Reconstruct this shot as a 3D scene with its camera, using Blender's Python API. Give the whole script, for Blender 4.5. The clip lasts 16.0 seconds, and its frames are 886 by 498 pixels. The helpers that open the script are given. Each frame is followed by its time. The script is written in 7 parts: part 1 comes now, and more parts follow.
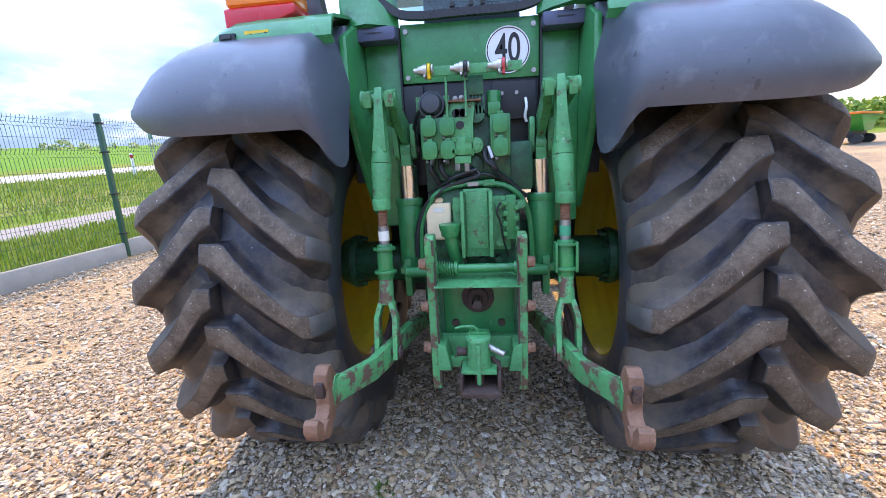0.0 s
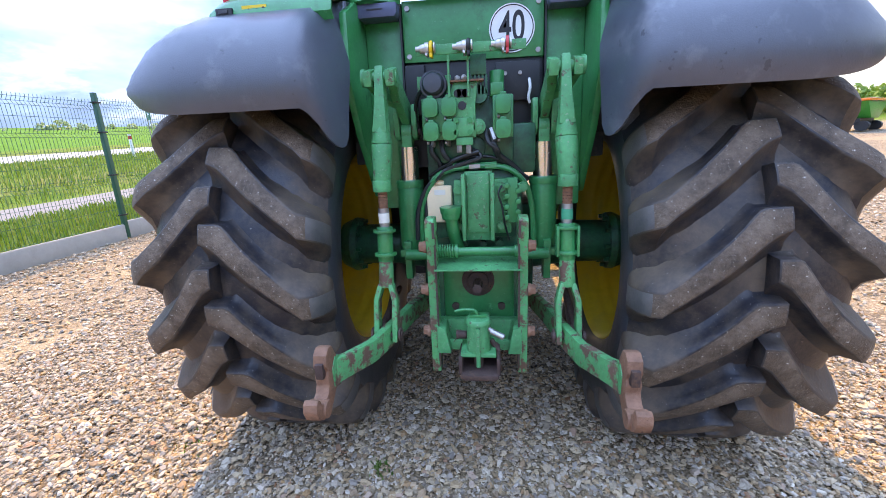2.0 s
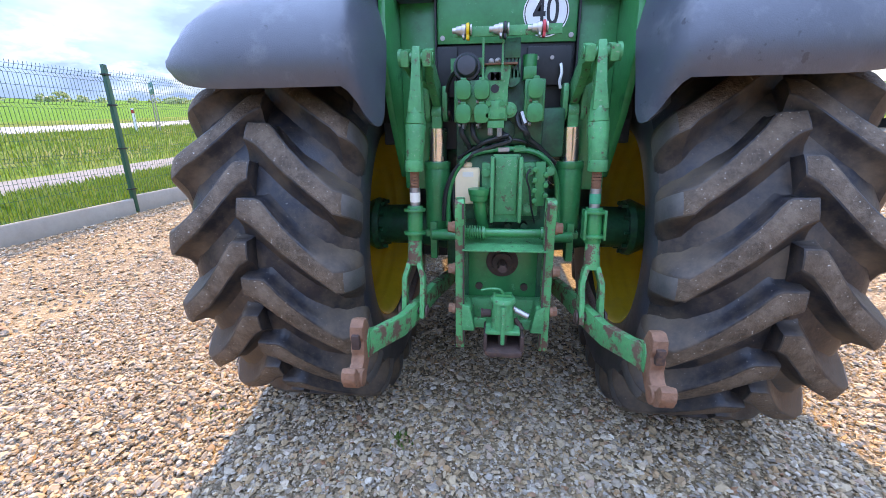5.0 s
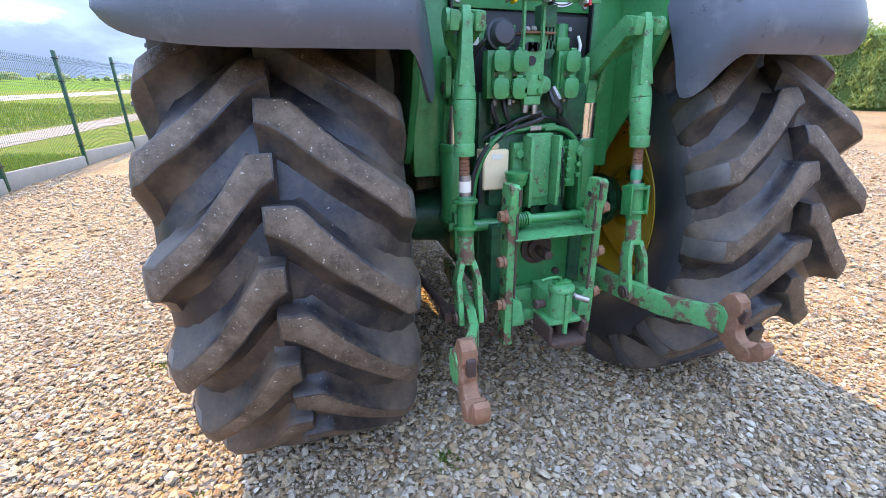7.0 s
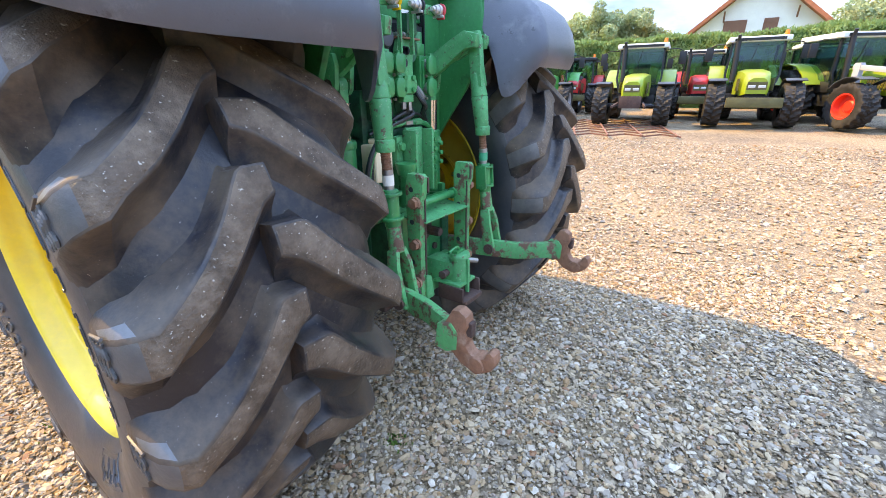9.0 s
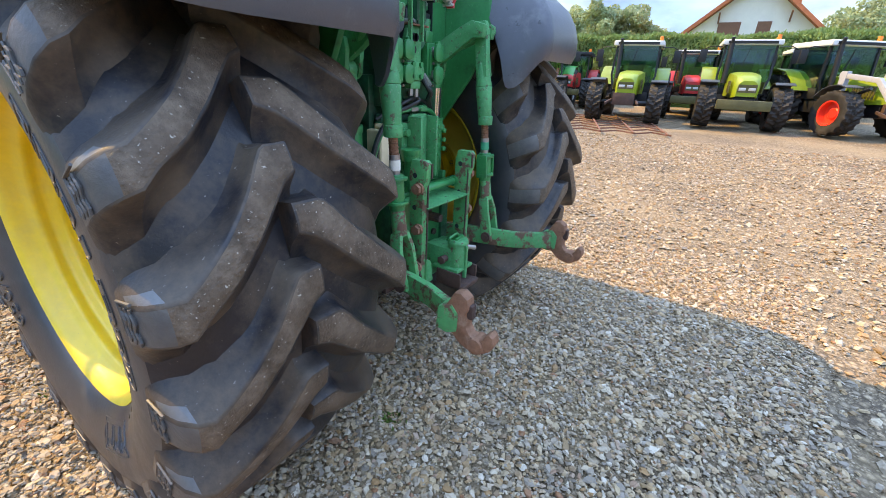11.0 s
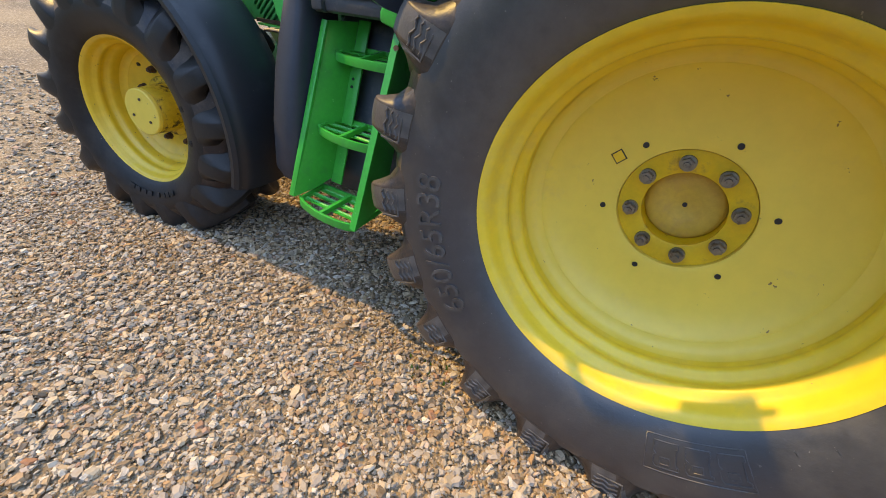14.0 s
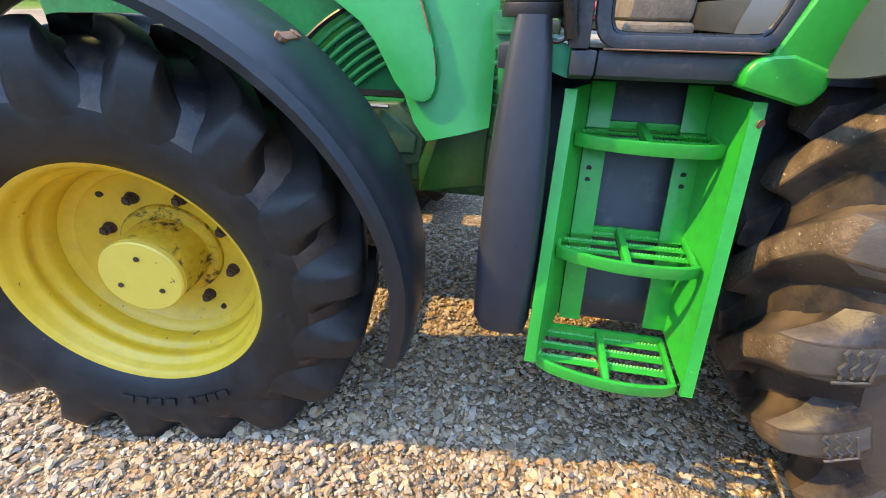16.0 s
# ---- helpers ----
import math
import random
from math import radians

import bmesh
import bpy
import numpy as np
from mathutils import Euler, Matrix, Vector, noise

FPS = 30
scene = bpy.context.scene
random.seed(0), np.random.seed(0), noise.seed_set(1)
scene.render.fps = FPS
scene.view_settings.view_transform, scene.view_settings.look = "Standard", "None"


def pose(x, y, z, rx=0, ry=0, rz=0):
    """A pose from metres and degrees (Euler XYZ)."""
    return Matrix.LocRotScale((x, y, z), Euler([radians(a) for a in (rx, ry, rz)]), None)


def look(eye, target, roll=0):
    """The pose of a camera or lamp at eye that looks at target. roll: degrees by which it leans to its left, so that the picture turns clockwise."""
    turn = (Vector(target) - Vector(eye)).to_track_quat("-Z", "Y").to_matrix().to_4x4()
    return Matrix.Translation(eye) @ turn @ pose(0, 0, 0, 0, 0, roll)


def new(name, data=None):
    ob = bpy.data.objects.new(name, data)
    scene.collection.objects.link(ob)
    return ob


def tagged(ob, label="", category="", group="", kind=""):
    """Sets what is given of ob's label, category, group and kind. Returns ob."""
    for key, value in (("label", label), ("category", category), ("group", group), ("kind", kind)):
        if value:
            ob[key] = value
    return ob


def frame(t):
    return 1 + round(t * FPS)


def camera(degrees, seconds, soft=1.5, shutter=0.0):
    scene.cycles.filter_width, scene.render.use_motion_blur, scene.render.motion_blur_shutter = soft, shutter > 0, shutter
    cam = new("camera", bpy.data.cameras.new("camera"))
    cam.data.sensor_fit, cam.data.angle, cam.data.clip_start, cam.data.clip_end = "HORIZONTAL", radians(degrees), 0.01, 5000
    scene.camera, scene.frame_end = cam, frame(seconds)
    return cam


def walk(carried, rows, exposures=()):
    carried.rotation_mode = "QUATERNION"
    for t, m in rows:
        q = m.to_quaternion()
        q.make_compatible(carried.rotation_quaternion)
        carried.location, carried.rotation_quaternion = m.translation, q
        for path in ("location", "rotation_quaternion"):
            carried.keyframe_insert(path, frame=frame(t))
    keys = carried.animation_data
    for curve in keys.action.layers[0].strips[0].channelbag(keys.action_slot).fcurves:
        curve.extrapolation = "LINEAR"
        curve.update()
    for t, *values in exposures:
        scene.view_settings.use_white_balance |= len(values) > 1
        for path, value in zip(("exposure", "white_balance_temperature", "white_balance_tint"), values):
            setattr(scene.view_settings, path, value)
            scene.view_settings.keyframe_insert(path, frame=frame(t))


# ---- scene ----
cam = camera(94.2, 16.0, soft=0.35)
PATH = [
    (0, (0.072, -2.199, 1.406), (-0.164, -0.263, 0.965), -3.1),
    (0.5, (0.074, -2.198, 1.406), (-0.159, -0.266, 0.943), -3.0),
    (1, (0.069, -2.194, 1.401), (-0.162, -0.266, 0.919), -2.9),
    (1.5, (0.067, -2.192, 1.401), (-0.165, -0.269, 0.901), -2.8),
    (2, (0.07, -2.191, 1.396), (-0.169, -0.273, 0.884), -2.6),
    (2.5, (0.065, -2.194, 1.395), (-0.18, -0.28, 0.869), -2.3),
    (3, (0.062, -2.198, 1.394), (-0.193, -0.288, 0.859), -2.2),
    (3.5, (0.051, -2.205, 1.392), (-0.215, -0.297, 0.854), -1.9),
    (4, (0.024, -2.218, 1.391), (-0.249, -0.312, 0.849), -1.6),
    (4.5, (-0.014, -2.238, 1.396), (-0.28, -0.336, 0.837), -1.2),
    (5, (-0.035, -2.252, 1.39), (-0.273, -0.353, 0.81), -0.8),
    (5.2, (-0.041, -2.255, 1.39), (-0.262, -0.358, 0.798), -0.7),
    (7.3, (-0.868, -1.91, 1.389), (-0.16, -0.178, 0.682), -0.8),
    (7.5, (-0.911, -1.859, 1.373), (-0.045, -0.205, 0.656), -0.6),
    (8, (-1.063, -1.735, 1.384), (0.138, -0.303, 0.672), -0.7),
    (8.5, (-1.289, -1.699, 1.403), (0.136, -0.489, 0.691), -1.1),
    (8.7, (-1.396, -1.683, 1.415), (0.106, -0.569, 0.704), -1.5),
    (10.8, (-1.479, -1.665, 1.422), (0.082, -0.664, 0.671), 2.0),
    (11, (-1.495, -1.659, 1.421), (0.05, -0.648, 0.652), 2.6),
    (11.5, (-1.553, -1.563, 1.39), (-0.076, -0.507, 0.551), 4.3),
    (11.6, (-1.565, -1.522, 1.37), (-0.107, -0.446, 0.523), 4.1),
    (11.9, (-1.62, -1.357, 1.345), (-0.237, -0.243, 0.426), 4.7),
    (12, (-1.651, -1.284, 1.342), (-0.286, -0.158, 0.408), 5.0),
    (12.4, (-1.752, -1.061, 1.385), (-0.472, 0.102, 0.38), 4.1),
    (12.5, (-1.781, -1.046, 1.375), (-0.542, 0.147, 0.355), 3.6),
    (12.9, (-1.959, -0.82, 1.357), (-0.774, 0.329, 0.227), 1.9),
    (13, (-2.075, -0.78, 1.354), (-0.914, 0.336, 0.168), 3.6),
    (13.5, (-2.17, -0.39, 1.294), (-0.87, 0.619, 0.157), 6.1),
    (14, (-2.202, 0.006, 1.33), (-0.746, 0.877, 0.272), 5.8),
    (14.5, (-2.249, 0.363, 1.351), (-0.701, 1.009, 0.262), 4.7),
    (14.8, (-2.286, 0.519, 1.344), (-0.763, 1.21, 0.248), 2.7),
    (15, (-2.14, 0.769, 1.333), (-0.578, 1.312, 0.208), 2.0),
    (15.5, (-2.075, 1.18, 1.353), (-0.494, 1.616, 0.208), 0.7),
    (16, (-2.033, 1.511, 1.35), (-0.327, 1.831, 0.356), 1.2),
]
EXPOSURES = [(0, 1.37, 8050, 18), (5, 1.35, 8050, 18), (8, 1.63, 8500, 15), (11, 1.07, 8450, 10), (12.5, 0.84, 8500, 10), (13.5, 0.62, 8300, 10), (14.5, 0.68, 8150, 10), (16, 1.26, 7500, 9)]
walk(cam, [(t, look(eye, target, roll)) for t, eye, target, roll in PATH], EXPOSURES)

# ---- world and sun ----
SUN_ELEV, SUN_LEFT = radians(45.5), radians(10.5)      # high, ahead of the tractor, a little to its left
to_sun = Vector((-math.cos(SUN_ELEV) * math.sin(SUN_LEFT), math.cos(SUN_ELEV) * math.cos(SUN_LEFT), math.sin(SUN_ELEV)))
sun = new("sun", bpy.data.lights.new("sun", "SUN"))
sun.data.energy, sun.data.angle, sun.data.color = 3.4, radians(0.55), (1.0, 0.70, 0.24)
sun.matrix_world = look(to_sun * 50, (0, 0, 0))

world = bpy.data.worlds.new("sky")
scene.world = world
world.use_nodes = True
wn, wl = world.node_tree.nodes, world.node_tree.links
wn.clear()
sky = wn.new("ShaderNodeTexSky")
sky.sky_type, sky.sun_disc = "NISHITA", False
sky.sun_elevation, sky.sun_rotation = SUN_ELEV, -SUN_LEFT
sky.air_density, sky.dust_density = 1.0, 0.6
coord = wn.new("ShaderNodeTexCoord")
stretch = wn.new("ShaderNodeMapping")
stretch.inputs["Scale"].default_value = (1, 1, 2.6)
cloud = wn.new("ShaderNodeTexNoise")
cloud.inputs["Scale"].default_value, cloud.inputs["Detail"].default_value, cloud.inputs["Roughness"].default_value = 2.3, 9, 0.58
cramp = wn.new("ShaderNodeValToRGB")
cramp.color_ramp.elements[0].position, cramp.color_ramp.elements[1].position = 0.30, 0.50
cloud2 = wn.new("ShaderNodeTexNoise")
cloud2.inputs["Scale"].default_value, cloud2.inputs["Detail"].default_value = 5.0, 8
shade = wn.new("ShaderNodeValToRGB")
shade.color_ramp.elements[0].color, shade.color_ramp.elements[1].color = (1.8, 3.05, 5.8, 1), (3.5, 6.0, 12.2, 1)
shade.color_ramp.elements[0].position, shade.color_ramp.elements[1].position = 0.40, 0.68
cmix = wn.new("ShaderNodeMix")
cmix.data_type = "RGBA"
back = wn.new("ShaderNodeBackground")
back.inputs["Strength"].default_value = 0.15
wout = wn.new("ShaderNodeOutputWorld")
wl.new(coord.outputs["Generated"], stretch.inputs["Vector"])
wl.new(stretch.outputs["Vector"], cloud.inputs["Vector"])
wl.new(stretch.outputs["Vector"], cloud2.inputs["Vector"])
bank = wn.new("ShaderNodeVectorMath")
bank.operation = "DOT_PRODUCT"
bank.inputs[1].default_value = (-0.17, -0.08, 0.06)
thick = wn.new("ShaderNodeMath")
wl.new(coord.outputs["Generated"], bank.inputs[0])
wl.new(bank.outputs["Value"], thick.inputs[0])
wl.new(cloud.outputs["Fac"], thick.inputs[1])
wl.new(thick.outputs["Value"], cramp.inputs["Fac"])
wl.new(cloud2.outputs["Fac"], shade.inputs["Fac"])
wl.new(cramp.outputs["Color"], cmix.inputs["Factor"])
wl.new(sky.outputs["Color"], cmix.inputs["A"])
# an overcast sky is about three times as bright overhead as along the horizon
height = wn.new("ShaderNodeSeparateXYZ")
dome = wn.new("ShaderNodeMapRange")
dome.inputs["To Min"].default_value, dome.inputs["To Max"].default_value = 0.33, 2.2
lit = wn.new("ShaderNodeVectorMath")
lit.operation = "SCALE"
wl.new(coord.outputs["Generated"], height.inputs["Vector"])
wl.new(height.outputs["Z"], dome.inputs["Value"])
wl.new(shade.outputs["Color"], lit.inputs[0])
wl.new(dome.outputs["Result"], lit.inputs["Scale"])
wl.new(lit.outputs["Vector"], cmix.inputs["B"])
wl.new(cmix.outputs["Result"], back.inputs["Color"])
wl.new(back.outputs["Background"], wout.inputs["Surface"])

# ---- materials ----
def tree_of(name):
    m = bpy.data.materials.new(name)
    m.use_nodes = True
    n = m.node_tree.nodes
    return m, n, m.node_tree.links, n["Principled BSDF"]


def mixed(n, l, fac, a, b):
    x = n.new("ShaderNodeMix")
    x.data_type = "RGBA"
    for key, v in (("Factor", fac), ("A", a), ("B", b)):
        if isinstance(v, (int, float)):
            x.inputs[key].default_value = v
        elif isinstance(v, tuple):
            x.inputs[key].default_value = (*v, 1)
        else:
            l.new(v, x.inputs[key])
    return x.outputs["Result"]


def noise_of(n, l, scale, detail=4, lo=0.35, hi=0.65, vec=None, rough=0.6):
    t = n.new("ShaderNodeTexNoise")
    t.inputs["Scale"].default_value, t.inputs["Detail"].default_value, t.inputs["Roughness"].default_value = scale, detail, rough
    l.new(vec if vec is not None else n.new("ShaderNodeTexCoord").outputs["Object"], t.inputs["Vector"])
    r = n.new("ShaderNodeMapRange")
    r.inputs["From Min"].default_value, r.inputs["From Max"].default_value = lo, hi
    l.new(t.outputs["Fac"], r.inputs["Value"])
    return r.outputs["Result"]


def surface(name, base, rough=0.5, metal=0.0, var=0.25, scale=6.0, stain=None, stain_at=(0.58, 0.72), stain_scale=14.0,
            fleck=None, fleck_at=(0.66, 0.70), fleck_scale=70.0, bump=0.15, bump_scale=180.0, spec=0.5, coat=0.0, per_object=0.0):
    """Paint, plastic, rubber, metal: a base colour with two scales of variation, stains and fine relief."""
    m, n, l, b = tree_of(name)
    dark = tuple(c * (1 - var) for c in base)
    light = tuple(min(1, c * (1 + var * 0.6)) for c in base)
    col = mixed(n, l, noise_of(n, l, scale), dark, light)
    col = mixed(n, l, 0.35, col, mixed(n, l, noise_of(n, l, scale * 9, 3), dark, light))
    rgh = rough
    if stain:
        s = noise_of(n, l, stain_scale, 6, *stain_at, rough=0.7)
        col = mixed(n, l, s, col, stain)
        r = n.new("ShaderNodeMapRange")
        r.inputs["To Min"].default_value, r.inputs["To Max"].default_value = rough, min(1, rough + 0.3)
        l.new(s, r.inputs["Value"])
        l.new(r.outputs["Result"], b.inputs["Roughness"])
    else:
        r = n.new("ShaderNodeMapRange")
        r.inputs["To Min"].default_value, r.inputs["To Max"].default_value = max(0.03, rough - 0.08), min(1, rough + 0.1)
        l.new(noise_of(n, l, scale * 3), r.inputs["Value"])
        l.new(r.outputs["Result"], b.inputs["Roughness"])
    if fleck:
        col = mixed(n, l, noise_of(n, l, fleck_scale, 4, *fleck_at), col, fleck)
    if per_object:
        h = n.new("ShaderNodeHueSaturation")
        v = n.new("ShaderNodeMapRange")
        v.inputs["To Min"].default_value, v.inputs["To Max"].default_value = 1 - per_object, 1 + per_object
        l.new(n.new("ShaderNodeObjectInfo").outputs["Random"], v.inputs["Value"])
        l.new(v.outputs["Result"], h.inputs["Value"])
        l.new(col, h.inputs["Color"])
        col = h.outputs["Color"]
    l.new(col, b.inputs["Base Color"])
    b.inputs["Metallic"].default_value = metal
    b.inputs["Specular IOR Level"].default_value = spec
    b.inputs["Coat Weight"].default_value = coat
    if bump:
        bp = n.new("ShaderNodeBump")
        bp.inputs["Strength"].default_value, bp.inputs["Distance"].default_value = bump, 0.004
        l.new(noise_of(n, l, bump_scale, 5, 0.2, 0.8), bp.inputs["Height"])
        l.new(bp.outputs["Normal"], b.inputs["Normal"])
    return m


RUST = (0.20, 0.085, 0.045)
DUST = (0.27, 0.21, 0.15)
green = surface("green_paint", (0.016, 0.225, 0.068), 0.33, var=0.25, stain=(0.016, 0.060, 0.028), stain_at=(0.56, 0.80), stain_scale=9, fleck=(0.06, 0.30, 0.12), fleck_at=(0.64, 0.72), fleck_scale=60, bump=0.08, coat=0.2)
green_bright = surface("green_step_paint", (0.013, 0.34, 0.040), 0.34, var=0.15, stain=(0.03, 0.22, 0.05), stain_at=(0.55, 0.85), fleck=(0.10, 0.42, 0.12), fleck_at=(0.68, 0.72), fleck_scale=60, bump=0.06, coat=0.15)
green_worn = surface("worn_green_paint", (0.050, 0.30, 0.110), 0.44, var=0.35, stain=(0.105, 0.075, 0.048), stain_at=(0.58, 0.65), stain_scale=30, fleck=(0.19, 0.33, 0.19), fleck_at=(0.62, 0.68), fleck_scale=85, bump=0.25)
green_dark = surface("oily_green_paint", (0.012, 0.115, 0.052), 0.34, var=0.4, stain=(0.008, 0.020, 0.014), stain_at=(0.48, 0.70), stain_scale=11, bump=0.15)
green_chip = surface("chipped_green_paint", (0.060, 0.33, 0.115), 0.48, var=0.3, stain=(0.135, 0.070, 0.045), stain_at=(0.50, 0.57), stain_scale=19, fleck=(0.22, 0.16, 0.115), fleck_at=(0.62, 0.66), fleck_scale=75, bump=0.35)
rusty = surface("rusty_steel", (0.265, 0.125, 0.070), 0.72, 0.1, var=0.4, stain=(0.35, 0.22, 0.15), fleck=(0.10, 0.04, 0.025), bump=0.5, bump_scale=120)
dark_rust = surface("dark_rusty_steel", (0.085, 0.05, 0.04), 0.7, 0.3, var=0.4, stain=(0.19, 0.10, 0.06), bump=0.4)
yellow = surface("yellow_paint", (0.80, 0.56, 0.040), 0.36, var=0.12, scale=2.5, stain=(0.58, 0.43, 0.10), stain_at=(0.5, 0.9), stain_scale=5, fleck=(0.30, 0.20, 0.08), fleck_at=(0.74, 0.78), bump=0.04, coat=0.1)
yellow_pale = surface("chalky_yellow_paint", (0.78, 0.57, 0.085), 0.38, var=0.07, scale=2.5, stain=(0.62, 0.46, 0.14), stain_at=(0.60, 0.9), stain_scale=6, fleck=(0.22, 0.14, 0.05), fleck_at=(0.70, 0.72), fleck_scale=26, bump=0.04)
yellow_old = surface("worn_front_wheel_yellow", (0.74, 0.49, 0.035), 0.36, var=0.14, scale=3, stain=(0.50, 0.34, 0.10), stain_at=(0.56, 0.84), stain_scale=7, fleck=(0.12, 0.07, 0.03), fleck_at=(0.70, 0.72), fleck_scale=30, bump=0.06, coat=0.1)
yellow_dirty = surface("oil_stained_yellow_paint", (0.60, 0.39, 0.025), 0.45, var=0.25, stain=(0.060, 0.032, 0.012), stain_at=(0.52, 0.62), stain_scale=14, bump=0.15)
ochre = surface("worn_ochre_hub", (0.58, 0.37, 0.05), 0.55, var=0.2, stain=(0.46, 0.27, 0.08), stain_at=(0.5, 0.85), bump=0.15)
rubber = surface("tyre_rubber", (0.068, 0.065, 0.063), 0.42, var=0.3, scale=3, stain=(0.162, 0.145, 0.125), stain_at=(0.44, 0.72), stain_scale=3.5, fleck=(0.20, 0.185, 0.165), fleck_at=(0.69, 0.73), fleck_scale=90, bump=0.25, bump_scale=90, spec=0.55)
rubber_wall = surface("side_wall_rubber", (0.034, 0.036, 0.041), 0.36, var=0.3, scale=3, stain=(0.085, 0.082, 0.078), stain_at=(0.48, 0.80), stain_scale=3.5, fleck=(0.16, 0.15, 0.14), fleck_at=(0.70, 0.73), fleck_scale=90, bump=0.12, bump_scale=90, spec=0.9)
rubber_yard = surface("yard_tyre_rubber", (0.026, 0.024, 0.022), 0.6, var=0.35, scale=4, stain=(0.062, 0.053, 0.044), stain_at=(0.48, 0.78), stain_scale=5, bump=0.1, spec=0.3)
# pale rubber: sun glint on the upper lug flanks, put into the colour
rubber_pale = surface("sunlit_flank_rubber", (0.100, 0.098, 0.097), 0.34, var=0.2, scale=9, stain=(0.14, 0.135, 0.13), stain_at=(0.52, 0.75), stain_scale=16, bump=0.15, bump_scale=90, spec=0.9)
# tread pockets: shade and sky blue sit in the base; brown is dust and gravel bounce
rubber_dark = surface("shaded_pocket_rubber", (0.015, 0.015, 0.019), 0.38, var=0.3, scale=5, stain=(0.135, 0.096, 0.063), stain_at=(0.43, 0.72), stain_scale=4.2, fleck=(0.26, 0.23, 0.20), fleck_at=(0.69, 0.72), fleck_scale=120, bump=0.2, bump_scale=90, spec=0.42)
rubber_lug = surface("dusty_lug_rubber", (0.108, 0.074, 0.049), 0.55, var=0.5, scale=9, stain=(0.205, 0.152, 0.108), stain_at=(0.48, 0.74), stain_scale=13, fleck=(0.45, 0.40, 0.33), fleck_at=(0.645, 0.69), fleck_scale=120, bump=0.9, bump_scale=70, spec=0.3)
rubber_front = surface("front_tyre_rubber", (0.016, 0.0155, 0.015), 0.44, var=0.35, scale=4, stain=(0.046, 0.040, 0.034), stain_at=(0.48, 0.78), stain_scale=6, fleck=(0.2, 0.18, 0.15), fleck_at=(0.74, 0.78), fleck_scale=60, bump=0.12, bump_scale=90, spec=0.35)
grey_plastic = surface("grey_plastic", (0.060, 0.070, 0.090), 0.34, var=0.15, scale=3, stain=(0.17, 0.18, 0.20), stain_at=(0.56, 0.84), stain_scale=7, fleck=(0.028, 0.033, 0.045), fleck_at=(0.66, 0.70), fleck_scale=34, bump=0.14, bump_scale=220, spec=0.8)
dark_plastic = surface("dark_grey_plastic", (0.044, 0.050, 0.060), 0.45, var=0.2, scale=3, stain=(0.14, 0.13, 0.12), stain_at=(0.54, 0.82), bump=0.1, bump_scale=300)
guard_plastic = surface("blue_grey_guard_plastic", (0.014, 0.018, 0.022), 0.38, var=0.2, scale=3, stain=(0.060, 0.062, 0.064), stain_at=(0.60, 0.88), stain_scale=6, fleck=(0.16, 0.15, 0.14), fleck_at=(0.72, 0.75), fleck_scale=40, bump=0.08, bump_scale=300, spec=0.4)
duct_plastic = surface("blue_black_duct_plastic", (0.030, 0.035, 0.046), 0.42, var=0.2, scale=3, stain=(0.060, 0.062, 0.068), stain_at=(0.62, 0.88), stain_scale=5, fleck=(0.012, 0.014, 0.018), fleck_at=(0.70, 0.74), fleck_scale=40, bump=0.08, bump_scale=300, spec=0.4)
mat_dusty = surface("dusty_floor_mat", (0.42, 0.40, 0.33), 0.85, var=0.3, scale=8, stain=(0.22, 0.19, 0.14), stain_at=(0.5, 0.7), bump=0.5, bump_scale=60)
seat_fabric = surface("dusty_seat_fabric", (0.19, 0.16, 0.13), 0.9, var=0.4, scale=14, stain=(0.07, 0.06, 0.05), bump=0.6, bump_scale=70)
teal_paint = surface("teal_paint", (0.02, 0.33, 0.17), 0.35, var=0.15, bump=0.04)
green_panel = surface("bright_panel_green_paint", (0.018, 0.31, 0.070), 0.30, var=0.12, scale=4, stain=(0.035, 0.22, 0.075), stain_at=(0.55, 0.9), stain_scale=6, fleck=(0.10, 0.36, 0.14), fleck_at=(0.70, 0.74), fleck_scale=50, bump=0.05, coat=0.25)
casting = surface("oily_casting_green", (0.065, 0.135, 0.065), 0.36, var=0.35, stain=(0.11, 0.085, 0.06), stain_at=(0.55, 0.72), stain_scale=22, bump=0.25)
plate_olive = surface("oily_olive_green", (0.035, 0.125, 0.022), 0.32, var=0.3, stain=(0.10, 0.11, 0.03), stain_at=(0.5, 0.8), stain_scale=10, bump=0.12)
blue_cap = surface("blue_grey_plastic_cap", (0.07, 0.085, 0.15), 0.45, var=0.15, bump=0.1)
black = surface("black_plastic", (0.012, 0.013, 0.015), 0.5, var=0.3, stain=(0.05, 0.045, 0.04), stain_at=(0.6, 0.85), bump=0.1)
black_shiny = surface("black_rubber_seal", (0.015, 0.015, 0.016), 0.3, var=0.2, bump=0.05)
chrome = surface("chromed_steel", (0.78, 0.74, 0.68), 0.24, 1.0, var=0.08, stain=(0.50, 0.36, 0.24), stain_at=(0.62, 0.85), bump=0.03)
steel = surface("bare_steel", (0.40, 0.38, 0.36), 0.42, 0.9, var=0.25, stain=(0.28, 0.16, 0.10), stain_at=(0.58, 0.75), bump=0.2)
white_can = surface("white_enamel", (0.84, 0.66, 0.42), 0.35, var=0.06, stain=(0.45, 0.33, 0.20), stain_at=(0.66, 0.78), bump=0.05)
red_plastic = surface("red_lamp_plastic", (0.62, 0.012, 0.02), 0.18, var=0.1, bump=0.0, coat=0.4)
orange_plastic = surface("orange_lamp_plastic", (0.85, 0.20, 0.015), 0.2, var=0.1, bump=0.0, coat=0.4)
